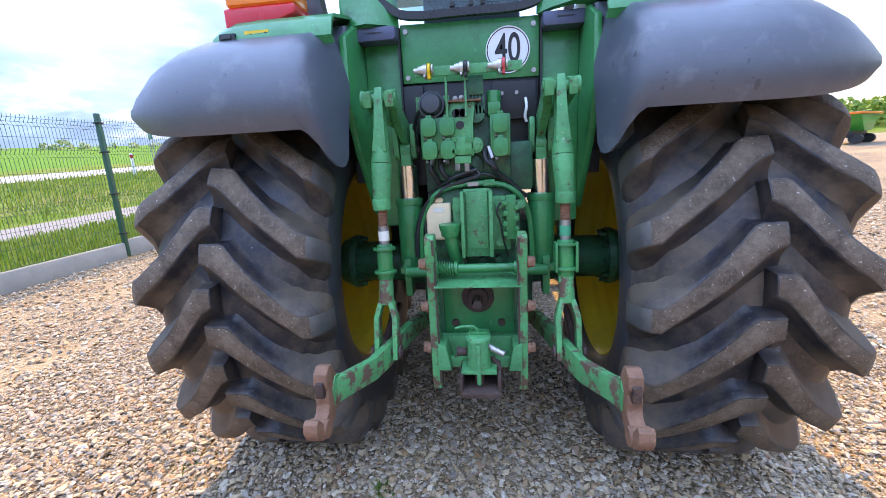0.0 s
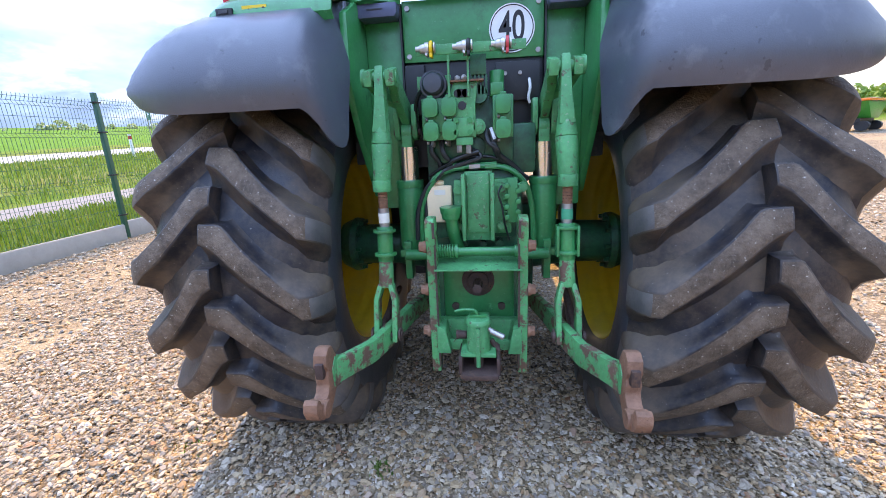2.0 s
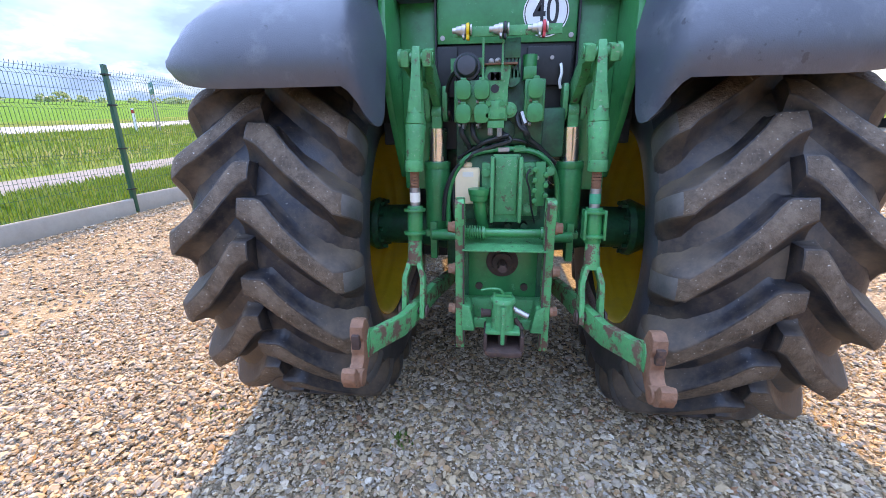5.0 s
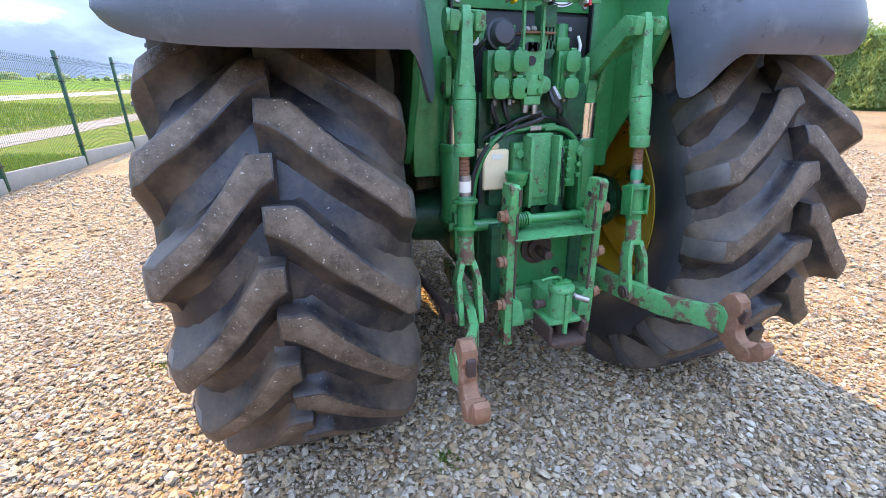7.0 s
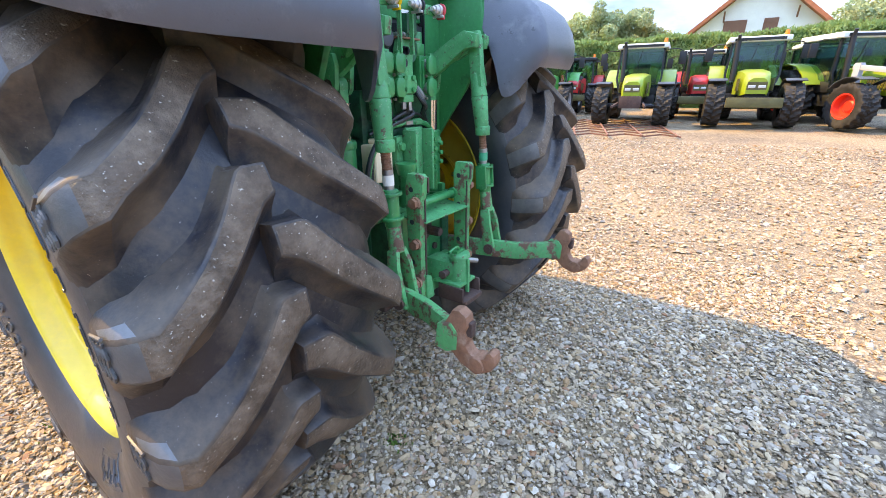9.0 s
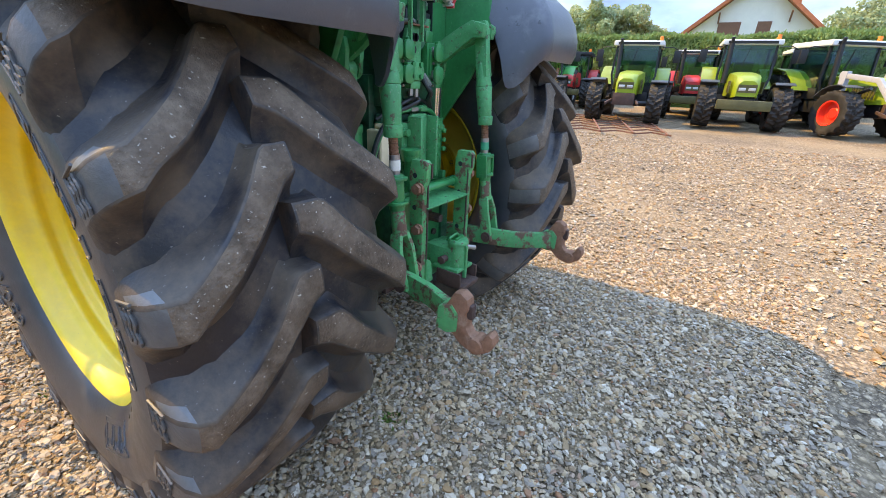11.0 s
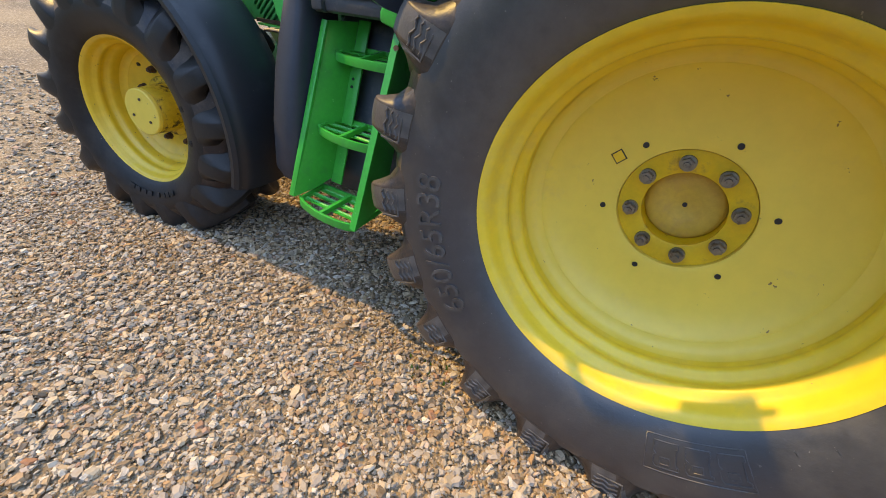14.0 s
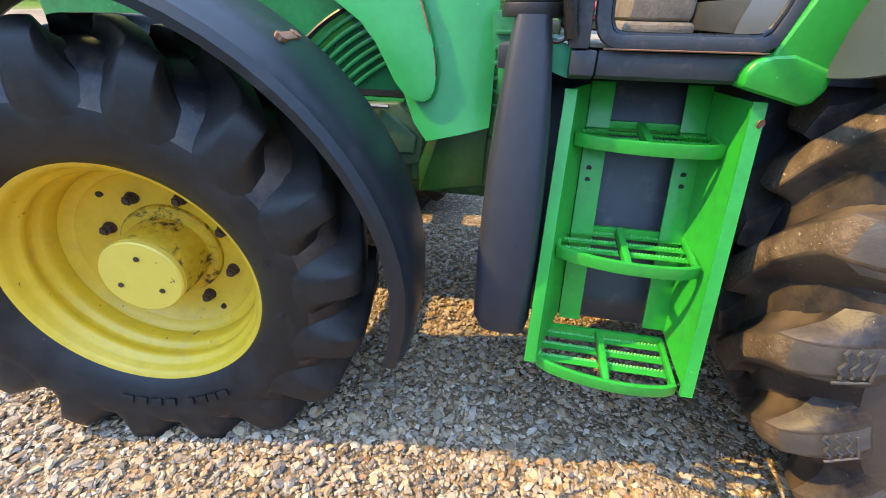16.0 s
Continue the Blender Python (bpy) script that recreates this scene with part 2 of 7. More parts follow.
red_paint = surface("red_paint", (0.50, 0.022, 0.02), 0.4, var=0.2, stain=(0.25, 0.03, 0.02), bump=0.08)
sticker_yellow = surface("yellow_sticker", (0.80, 0.52, 0.03), 0.4, var=0.08, bump=0.03)
sign_white = surface("white_reflective_sign", (0.78, 0.78, 0.77), 0.4, var=0.05, bump=0.03)
hub_yellow = surface("greasy_hub_yellow", (0.68, 0.43, 0.012), 0.42, var=0.15, scale=8, stain=(0.30, 0.18, 0.04), stain_at=(0.58, 0.75), stain_scale=16, bump=0.1)
bolt_steel = surface("dark_bolt_steel", (0.26, 0.23, 0.19), 0.42, 0.8, var=0.3, stain=(0.09, 0.06, 0.04), stain_at=(0.5, 0.7), stain_scale=40, bump=0.2)
ink = surface("black_ink", (0.014, 0.014, 0.018), 0.5, var=0.1, bump=0.0)
cap_yellow = surface("yellow_coupling_lid", (0.80, 0.50, 0.01), 0.4, var=0.1, bump=0.05)
cap_red = surface("red_coupling_lid", (0.55, 0.05, 0.06), 0.45, var=0.15, stain=(0.5, 0.3, 0.3), bump=0.05)
alu = surface("cast_aluminium", (0.55, 0.53, 0.50), 0.45, 0.7, var=0.2, stain=(0.35, 0.30, 0.25), bump=0.2)
hose = surface("black_hose", (0.018, 0.02, 0.02), 0.45, var=0.2, bump=0.1)
lime = surface("lime_green_paint", (0.25, 0.33, 0.02), 0.35, var=0.1, stain=(0.30, 0.34, 0.06), bump=0.04, coat=0.2)
lime_dark = surface("dark_grille", (0.10, 0.09, 0.03), 0.5, var=0.3, bump=0.2)
bright_green = surface("fresh_green_paint", (0.035, 0.30, 0.045), 0.35, var=0.1, bump=0.04, coat=0.2)
blue_green = surface("teal_green_paint", (0.03, 0.17, 0.13), 0.4, var=0.15, bump=0.05)
roof_white = surface("white_cab_roof", (0.72, 0.72, 0.70), 0.4, var=0.08, stain=(0.55, 0.54, 0.50), bump=0.05)
loader_grey = surface("pale_grey_loader_paint", (0.36, 0.37, 0.41), 0.4, var=0.15, stain=(0.35, 0.33, 0.30), bump=0.08)
red_rim = surface("red_wheel_paint", (0.70, 0.04, 0.02), 0.4, var=0.12, bump=0.05)
plaster = surface("cream_plaster", (0.78, 0.74, 0.67), 0.85, var=0.06, scale=1.2, stain=(0.62, 0.57, 0.5), stain_at=(0.6, 0.9), stain_scale=1.5, bump=0.2, bump_scale=30)
roof_tile = surface("red_roof_tiles", (0.42, 0.13, 0.06), 0.7, var=0.25, scale=2.5, bump=0.3, bump_scale=20, per_object=0.15)
concrete = surface("concrete", (0.35, 0.32, 0.27), 0.85, var=0.12, scale=2.5, stain=(0.27, 0.25, 0.21), stain_at=(0.55, 0.85), stain_scale=6, bump=0.25, bump_scale=70)
fence_green = surface("dark_green_fence_coating", (0.016, 0.085, 0.05), 0.4, var=0.15, bump=0.05)
asphalt = surface("grey_asphalt", (0.17, 0.17, 0.17), 0.85, var=0.15, scale=1.0, stain=(0.24, 0.235, 0.22), stain_at=(0.5, 0.85), stain_scale=3, bump=0.3, bump_scale=60)
road_pale = surface("pale_asphalt_road", (0.30, 0.30, 0.31), 0.8, var=0.1, scale=0.6, bump=0.2, bump_scale=40)
paper_label = surface("paper_label", (0.72, 0.68, 0.58), 0.6, var=0.06, bump=0.02)
wood_far = surface("rusty_harrow_steel", (0.22, 0.10, 0.065), 0.8, var=0.4, bump=0.2)
shutter_brown = surface("brown_window_shutter", (0.23, 0.10, 0.06), 0.6, var=0.15, bump=0.1)
bark = surface("bark", (0.10, 0.075, 0.05), 0.9, var=0.3, bump=0.5, bump_scale=30)


def leafy(name, a, b, c, size=0.05):
    """Leaves and blades: each island takes its own green, a little light passes through."""
    m, n, l, bs = tree_of(name)
    g = n.new("ShaderNodeNewGeometry")
    r = n.new("ShaderNodeValToRGB")
    e = r.color_ramp.elements
    e[0].color, e[1].color = (*a, 1), (*c, 1)
    mid = e.new(0.5)
    mid.color = (*b, 1)
    l.new(g.outputs["Random Per Island"], r.inputs["Fac"])
    col = mixed(n, l, noise_of(n, l, 0.9), r.outputs["Color"], mixed(n, l, 0.5, r.outputs["Color"], a))
    l.new(col, bs.inputs["Base Color"])
    bs.inputs["Roughness"].default_value = 0.6
    bs.inputs["Specular IOR Level"].default_value = 0.3
    t = n.new("ShaderNodeBsdfTranslucent")
    l.new(col, t.inputs["Color"])
    mx = n.new("ShaderNodeMixShader")
    mx.inputs["Fac"].default_value = 0.3
    l.new(bs.outputs["BSDF"], mx.inputs[1])
    l.new(t.outputs["BSDF"], mx.inputs[2])
    l.new(mx.outputs["Shader"], n["Material Output"].inputs["Surface"])
    return m


hedge_leaf = leafy("hedge_foliage", (0.20, 0.30, 0.10), (0.26, 0.37, 0.13), (0.33, 0.43, 0.18))
tree_leaf = leafy("tree_foliage", (0.30, 0.37, 0.20), (0.37, 0.45, 0.26), (0.46, 0.52, 0.33))
poplar_leaf = leafy("poplar_foliage", (0.36, 0.43, 0.22), (0.44, 0.50, 0.28), (0.52, 0.56, 0.36))
weed_leaf = leafy("weed_leaves", (0.06, 0.13, 0.02), (0.10, 0.19, 0.03), (0.18, 0.24, 0.06))
corn_leaf = leafy("maize_foliage", (0.10, 0.20, 0.03), (0.17, 0.28, 0.05), (0.27, 0.34, 0.09))
grass_leaf = leafy("grass_blades", (0.11, 0.20, 0.02), (0.17, 0.27, 0.035), (0.28, 0.32, 0.09))


def glass_of(name, tint, gloss=0.16):
    """Thin window glass: mostly clear and tinted, with a mirror gloss."""
    m, n, l, b = tree_of(name)
    clear = n.new("ShaderNodeBsdfTransparent")
    clear.inputs["Color"].default_value = (*tint, 1)
    shine = n.new("ShaderNodeBsdfGlossy")
    shine.inputs["Roughness"].default_value = 0.03
    mx = n.new("ShaderNodeMixShader")
    mx.inputs["Fac"].default_value = gloss
    l.new(clear.outputs["BSDF"], mx.inputs[1])
    l.new(shine.outputs["BSDF"], mx.inputs[2])
    l.new(mx.outputs["Shader"], n["Material Output"].inputs["Surface"])
    return m


window_glass = glass_of("cab_window_glass", (0.62, 0.78, 0.78), 0.07)
headlamp_glass = surface("headlamp_lens", (0.62, 0.62, 0.58), 0.15, 0.3, var=0.1, bump=0.0)


def gravel_of():
    m, n, l, b = tree_of("gravel_stones")
    g = n.new("ShaderNodeNewGeometry")
    r = n.new("ShaderNodeValToRGB")
    e = r.color_ramp.elements
    stops = ((0.0, (0.125, 0.089, 0.055)), (0.10, (0.360, 0.233, 0.119)), (0.22, (0.504, 0.375, 0.231)), (0.32, (0.235, 0.198, 0.158)), (0.42, (0.398, 0.323, 0.239)), (0.52, (0.538, 0.442, 0.319)),
             (0.62, (0.365, 0.207, 0.090)), (0.70, (0.197, 0.165, 0.134)), (0.79, (0.480, 0.351, 0.208)), (0.87, (0.278, 0.234, 0.187)), (0.93, (0.595, 0.513, 0.400)), (1.0, (0.278, 0.120, 0.055)))
    e[0].position, e[0].color = stops[0][0], (*stops[0][1], 1)
    e[1].position, e[1].color = stops[-1][0], (*stops[-1][1], 1)
    for p, c in stops[1:-1]:
        x = e.new(p)
        x.color = (*c, 1)
    l.new(g.outputs["Random Per Island"], r.inputs["Fac"])
    col = mixed(n, l, noise_of(n, l, 60, 4, 0.52, 0.85), r.outputs["Color"], (0.30, 0.215, 0.130))
    l.new(col, b.inputs["Base Color"])
    b.inputs["Roughness"].default_value = 0.72
    b.inputs["Specular IOR Level"].default_value = 0.35
    bp = n.new("ShaderNodeBump")
    bp.inputs["Strength"].default_value, bp.inputs["Distance"].default_value = 0.35, 0.003
    l.new(noise_of(n, l, 160, 4, 0.2, 0.8), bp.inputs["Height"])
    l.new(bp.outputs["Normal"], b.inputs["Normal"])
    return m


def gravel_sheet_of():
    """The same stones where they are too small or too far to be built singly: cells of two sizes with their own colours and relief."""
    m, n, l, b = tree_of("gravel_sheet")
    co = n.new("ShaderNodeTexCoord")
    cells = []
    for scale, colours in ((30, ((0.0, (0.150, 0.102, 0.061)), (0.3, (0.332, 0.245, 0.154)), (0.55, (0.273, 0.222, 0.167)), (0.8, (0.407, 0.291, 0.177)), (1.0, (0.479, 0.384, 0.268)))),
                           (85, ((0.0, (0.099, 0.067, 0.041)), (0.4, (0.249, 0.185, 0.121)), (0.7, (0.317, 0.232, 0.144)), (1.0, (0.467, 0.378, 0.275))))):
        v = n.new("ShaderNodeTexVoronoi")
        v.inputs["Scale"].default_value = scale
        l.new(co.outputs["Object"], v.inputs["Vector"])
        sep = n.new("ShaderNodeSeparateColor")
        l.new(v.outputs["Color"], sep.inputs["Color"])
        r = n.new("ShaderNodeValToRGB")
        e = r.color_ramp.elements
        e[0].position, e[0].color = 0.0, (*colours[0][1], 1)
        e[1].position, e[1].color = 1.0, (*colours[-1][1], 1)
        for p, c in colours[1:-1]:
            x = e.new(p)
            x.color = (*c, 1)
        l.new(sep.outputs["Red"], r.inputs["Fac"])
        # cell edges go dark: shade in the gaps between stones, painted into the colour
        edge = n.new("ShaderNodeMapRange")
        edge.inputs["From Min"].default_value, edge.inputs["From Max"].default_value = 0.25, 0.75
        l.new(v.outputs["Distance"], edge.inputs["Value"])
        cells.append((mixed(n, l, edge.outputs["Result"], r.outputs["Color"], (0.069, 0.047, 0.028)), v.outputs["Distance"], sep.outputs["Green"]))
    pick = n.new("ShaderNodeMapRange")
    pick.inputs["From Min"].default_value, pick.inputs["From Max"].default_value = 0.50, 0.54
    l.new(cells[0][2], pick.inputs["Value"])
    col = mixed(n, l, pick.outputs["Result"], cells[1][0], cells[0][0])
    col = mixed(n, l, noise_of(n, l, 0.7, 5), col, mixed(n, l, 0.45, col, (0.438, 0.312, 0.170)))
    l.new(col, b.inputs["Base Color"])
    b.inputs["Roughness"].default_value = 0.85
    last = None
    for (c, d, g), strength, dist in ((cells[0], 0.6, 0.016), (cells[1], 0.9, 0.008)):
        bp = n.new("ShaderNodeBump")
        bp.inputs["Strength"].default_value, bp.inputs["Distance"].default_value = strength, dist
        bp.invert = True
        l.new(d, bp.inputs["Height"])
        if last:
            l.new(last, bp.inputs["Normal"])
        last = bp.outputs["Normal"]
    l.new(last, b.inputs["Normal"])
    return m


gravel, gravel_sheet = gravel_of(), gravel_sheet_of()


def field_of(name, a, b_, c, scale):
    m, n, l, b = tree_of(name)
    col = mixed(n, l, noise_of(n, l, scale, 6), a, b_)
    col = mixed(n, l, noise_of(n, l, scale * 0.12, 4, 0.45, 0.65), col, c)
    col = mixed(n, l, noise_of(n, l, scale * 14, 4, 0.4, 0.75), col, tuple(x * 0.45 for x in a))
    l.new(col, b.inputs["Base Color"])
    b.inputs["Roughness"].default_value = 0.9
    b.inputs["Specular IOR Level"].default_value = 0.1
    bp = n.new("ShaderNodeBump")
    bp.inputs["Strength"].default_value, bp.inputs["Distance"].default_value = 0.8, 0.05
    l.new(noise_of(n, l, scale * 10, 4, 0.2, 0.8), bp.inputs["Height"])
    l.new(bp.outputs["Normal"], b.inputs["Normal"])
    return m


grass_sheet = field_of("mown_verge_grass", (0.10, 0.19, 0.02), (0.155, 0.245, 0.032), (0.24, 0.235, 0.085), 2.5)
crop_sheet = field_of("green_beet_field", (0.07, 0.19, 0.02), (0.115, 0.26, 0.028), (0.09, 0.22, 0.022), 1.2)
far_wood = field_of("distant_treeline", (0.05, 0.09, 0.04), (0.07, 0.12, 0.06), (0.08, 0.12, 0.08), 0.4)
hedge_inner = field_of("hedge_inner_green", (0.10, 0.18, 0.05), (0.14, 0.24, 0.07), (0.11, 0.2, 0.06), 6.0)

# ---- mesh helpers ----
def part(name, bm, material, parent=None, label="", smooth=None, bevel=0.0, seg=2):
    """Links a bmesh as one mesh object, under a thing or a part. smooth: degrees up to which edges are shaded smooth."""
    me = bpy.data.meshes.new(name)
    if bevel:
        bmesh.ops.remove_doubles(bm, verts=bm.verts, dist=1e-5)
        bmesh.ops.recalc_face_normals(bm, faces=bm.faces)
        sharp = [e for e in bm.edges if len(e.link_faces) == 2 and e.calc_face_angle() > radians(30)]
        bmesh.ops.bevel(bm, geom=sharp, offset=bevel, segments=seg, profile=0.6, affect="EDGES", clamp_overlap=True)
    bmesh.ops.recalc_face_normals(bm, faces=bm.faces)
    if smooth is None:
        smooth = 35
    for f in bm.faces:
        f.smooth = smooth > 0
    for e in bm.edges:
        e.smooth = len(e.link_faces) == 2 and e.calc_face_angle() < radians(smooth)
    bm.to_mesh(me)
    bm.free()
    me.materials.append(material)
    ob = new(name, me)
    if parent is not None:
        ob.parent = parent
    if label:
        tagged(ob, label)
    return ob


def root(name, m, label, category, group="", kind=""):
    ob = new(name)
    ob.empty_display_size = 0.2
    ob.matrix_basis = m
    return tagged(ob, label, category, group, kind)


def box(bm, x0, x1, y0, y1, z0, z1, m=None):
    r = bmesh.ops.create_cube(bm, size=1)
    for v in r["verts"]:
        v.co = Vector((x0 + (v.co.x + 0.5) * (x1 - x0), y0 + (v.co.y + 0.5) * (y1 - y0), z0 + (v.co.z + 0.5) * (z1 - z0)))
        if m is not None:
            v.co = m @ v.co
    return r["verts"]


def rod(bm, a, b, r0, r1=None, seg=14):
    a, b = Vector(a), Vector(b)
    d = b - a
    m = Matrix.Translation((a + b) / 2) @ d.to_track_quat("Z", "Y").to_matrix().to_4x4()
    bmesh.ops.create_cone(bm, cap_ends=True, segments=seg, radius1=r0, radius2=r0 if r1 is None else r1, depth=d.length, matrix=m)


def beam(bm, pts, w, h, up=(1, 0, 0)):
    """A rectangular bar through points; w along up, h across; w and h may be lists."""
    pts = [Vector(p) for p in pts]
    rings = []
    for i, p in enumerate(pts):
        d = (pts[min(i + 1, len(pts) - 1)] - pts[max(i - 1, 0)]).normalized()
        u = Vector(up)
        u = (u - d * u.dot(d)).normalized()
        s = d.cross(u)
        ww, hh = (w[i] if isinstance(w, (list, tuple)) else w) / 2, (h[i] if isinstance(h, (list, tuple)) else h) / 2
        rings.append([bm.verts.new(p + u * a * ww + s * b * hh) for a, b in ((-1, -1), (1, -1), (1, 1), (-1, 1))])
    for a, b in zip(rings, rings[1:]):
        for k in range(4):
            bm.faces.new((a[k], a[(k + 1) % 4], b[(k + 1) % 4], b[k]))
    bm.faces.new(rings[0][::-1])
    bm.faces.new(rings[-1])


def curve_pts(pts, n=6):
    """A smooth line through points."""
    pts = [Vector(p) for p in pts]
    out = []
    for i in range(len(pts) - 1):
        p0, p1, p2, p3 = pts[max(i - 1, 0)], pts[i], pts[i + 1], pts[min(i + 2, len(pts) - 1)]
        for k in range(n):
            t = k / n
            out.append(0.5 * ((2 * p1) + (p2 - p0) * t + (2 * p0 - 5 * p1 + 4 * p2 - p3) * t * t + (3 * p1 - p0 - 3 * p2 + p3) * t ** 3))
    return out + [pts[-1]]


def tube(bm, pts, r, seg=8):
    prev, u = None, None
    for i, p in enumerate(pts):
        d = (pts[min(i + 1, len(pts) - 1)] - pts[max(i - 1, 0)]).normalized()
        if u is None:
            u = d.orthogonal().normalized()
        u = (u - d * u.dot(d)).normalized()
        s = d.cross(u)
        ring = [bm.verts.new(p + (u * math.cos(k * 2 * math.pi / seg) + s * math.sin(k * 2 * math.pi / seg)) * r) for k in range(seg)]
        if prev:
            for k in range(seg):
                bm.faces.new((prev[k], prev[(k + 1) % seg], ring[(k + 1) % seg], ring[k]))
        else:
            bm.faces.new(ring[::-1])
        prev = ring
    bm.faces.new(prev)


def prism(bm, outline, axis, a0, a1):
    """A plate: an outline in the two axes other than axis, from a0 to a1 along it."""
    def at(p, a):
        q = list(p)
        q.insert("xyz".index(axis), a)
        return Vector(q)
    lo = [bm.verts.new(at(p, a0)) for p in outline]
    hi = [bm.verts.new(at(p, a1)) for p in outline]
    n = len(outline)
    for k in range(n):
        bm.faces.new((lo[k], lo[(k + 1) % n], hi[(k + 1) % n], hi[k]))
    bm.faces.new(lo[::-1])
    bm.faces.new(hi)


def lathe(bm, profile, seg=48, closed=False):
    """Turns (a, r) about the x axis."""
    rings = []
    for a, r in profile:
        rings.append([bm.verts.new((a, r * math.cos(2 * math.pi * k / seg), r * math.sin(2 * math.pi * k / seg))) for k in range(seg)])
    pairs = list(zip(rings, rings[1:])) + ([(rings[-1], rings[0])] if closed else [])
    for a, b in pairs:
        for k in range(seg):
            bm.faces.new((a[k], a[(k + 1) % seg], b[(k + 1) % seg], b[k]))
    return rings


def shell(bm, grid, thick):
    """A sheet through a grid of points (rows of rows), thickened along its normals."""
    rows, cols = len(grid), len(grid[0])
    P = [[Vector(p) for p in r] for r in grid]
    top = [[bm.verts.new(p) for p in r] for r in P]
    low = []
    for i in range(rows):
        line = []
        for j in range(cols):
            du = P[min(i + 1, rows - 1)][j] - P[max(i - 1, 0)][j]
            dv = P[i][min(j + 1, cols - 1)] - P[i][max(j - 1, 0)]
            nrm = du.cross(dv)
            nrm = nrm.normalized() if nrm.length > 1e-9 else Vector((0, 0, 1))
            line.append(bm.verts.new(P[i][j] - nrm * thick))
        low.append(line)
    for i in range(rows - 1):
        for j in range(cols - 1):
            bm.faces.new((top[i][j], top[i + 1][j], top[i + 1][j + 1], top[i][j + 1]))
            bm.faces.new((low[i][j], low[i][j + 1], low[i + 1][j + 1], low[i + 1][j]))
    edge = [(i, 0) for i in range(rows)] + [(rows - 1, j) for j in range(1, cols)] + [(i, cols - 1) for i in range(rows - 2, -1, -1)] + [(0, j) for j in range(cols - 2, 0, -1)]
    for a, b in zip(edge, edge[1:] + edge[:1]):
        bm.faces.new((top[a[0]][a[1]], top[b[0]][b[1]], low[b[0]][b[1]], low[a[0]][a[1]]))


def hexagon(bm, c, axis, r, depth):
    d = Vector(axis).normalized()
    rod(bm, Vector(c) - d * depth / 2, Vector(c) + d * depth / 2, r, seg=6)


def from_arrays(name, verts, faces, material, parent=None):
    """Joined small pieces: numpy arrays of corners and of triangles or quads."""
    me = bpy.data.meshes.new(name)
    n, k = faces.shape
    me.vertices.add(len(verts))
    me.vertices.foreach_set("co", np.ascontiguousarray(verts, dtype=np.float32).ravel())
    me.loops.add(n * k)
    me.loops.foreach_set("vertex_index", np.ascontiguousarray(faces, dtype=np.int32).ravel())
    me.polygons.add(n)
    me.polygons.foreach_set("loop_start", np.arange(0, n * k, k, dtype=np.int32))
    me.update(calc_edges=True)
    me.shade_flat()
    me.materials.append(material)
    ob = new(name, me)
    if parent is not None:
        ob.parent = parent
    return ob


def terrain(x, y):
    """The yard is flat round the tractor; beyond it the land rises gently."""
    q = max(0.0, math.hypot(x, y - 1) - 3.5)
    return 0.05 * (math.sqrt(q * q + 4) - 2)


def B():
    return bmesh.new()


def lettering(name, text, size, depth, m, material, parent, label="", fat=0.0):
    """Raised writing, from the built-in font, turned into a mesh."""
    cu = bpy.data.curves.new(name, "FONT")
    cu.body, cu.size, cu.extrude, cu.align_x, cu.align_y = text, size, depth, "CENTER", "CENTER"
    cu.offset = fat
    tmp = bpy.data.objects.new(name, cu)
    scene.collection.objects.link(tmp)
    me = bpy.data.meshes.new_from_object(tmp.evaluated_get(bpy.context.evaluated_depsgraph_get()))
    bpy.data.objects.remove(tmp)
    bpy.data.curves.remove(cu)
    me.transform(m)
    me.materials.clear()
    me.materials.append(material)
    ob = new(name, me)
    ob.parent = parent
    return tagged(ob, label) if label else ob

# ---- wheels ----
def ring_point(a, r, th):
    """On a wheel about the x axis: a outwards, th from the rear (-y) upwards, in degrees."""
    t = radians(th)
    return Vector((a, -r * math.cos(t), r * math.sin(t)))


def tyre_profile(R, half, bead, depth, q=1.0):
    """Half of the tyre's outline as (a, r), from the middle of the tread to the bead. q: how far the pockets reach down the wall."""
    c = R - depth
    k = half / 0.31
    h = c - bead
    line = [(0, c), (.12 * k, c - .002), (.20 * k, c - .006), (.255 * k, c - .055 * h * q), (.300 * k, c - .14 * h * q), (.333 * k, c - .24 * h * q), (.351 * k, c - .30 * h * q), (.359 * k, c - .36 * h * q)]
    wall = [(.361, .50), (.352, .34), (.335, .20), (.318, .11), (.300, .045), (.275, 0)]
    return line + [(a * k, bead + f * h) for a, f in wall if f < .93 - .36 * q]


def tyre_parts(R, half, bead, depth, q=1.0):
    """The carcass in two sheets: the tread floor between the lugs, and the side walls."""
    half_line = tyre_profile(R, half, bead, depth, q)
    floor = [(-a, r) for a, r in half_line[6:0:-1]] + half_line[:7]
    bm = B()
    lathe(bm, floor, 96)
    wall = B()
    for s in (-1, 1):
        lathe(wall, [(s * a, r) for a, r in half_line[6:]], 96)
    return bm, wall


def floor_at(a, R, half, bead, depth, q=1.0):
    line = tyre_profile(R, half, bead, depth, q)[:8]
    a = abs(a)
    for (a0, r0), (a1, r1) in zip(line, line[1:]):
        if a <= a1:
            return r0 + (r1 - r0) * (a - a0) / (a1 - a0)
    return line[-1][1]


# edges of a lug's running face: distance from the middle of the tread, degrees below the nose
LUG_UP = ((-.020, 0), (.055, 0), (.075, -1.3), (.10, -3.4), (.15, -7.2), (.20, -10.4), (.25, -13.3), (.31, -16.3))
LUG_LOW = ((-.020, -4.6), (.02, -5.9), (.06, -8.4), (.12, -12.3), (.20, -16.7), (.26, -19.4), (.31, -21.4))


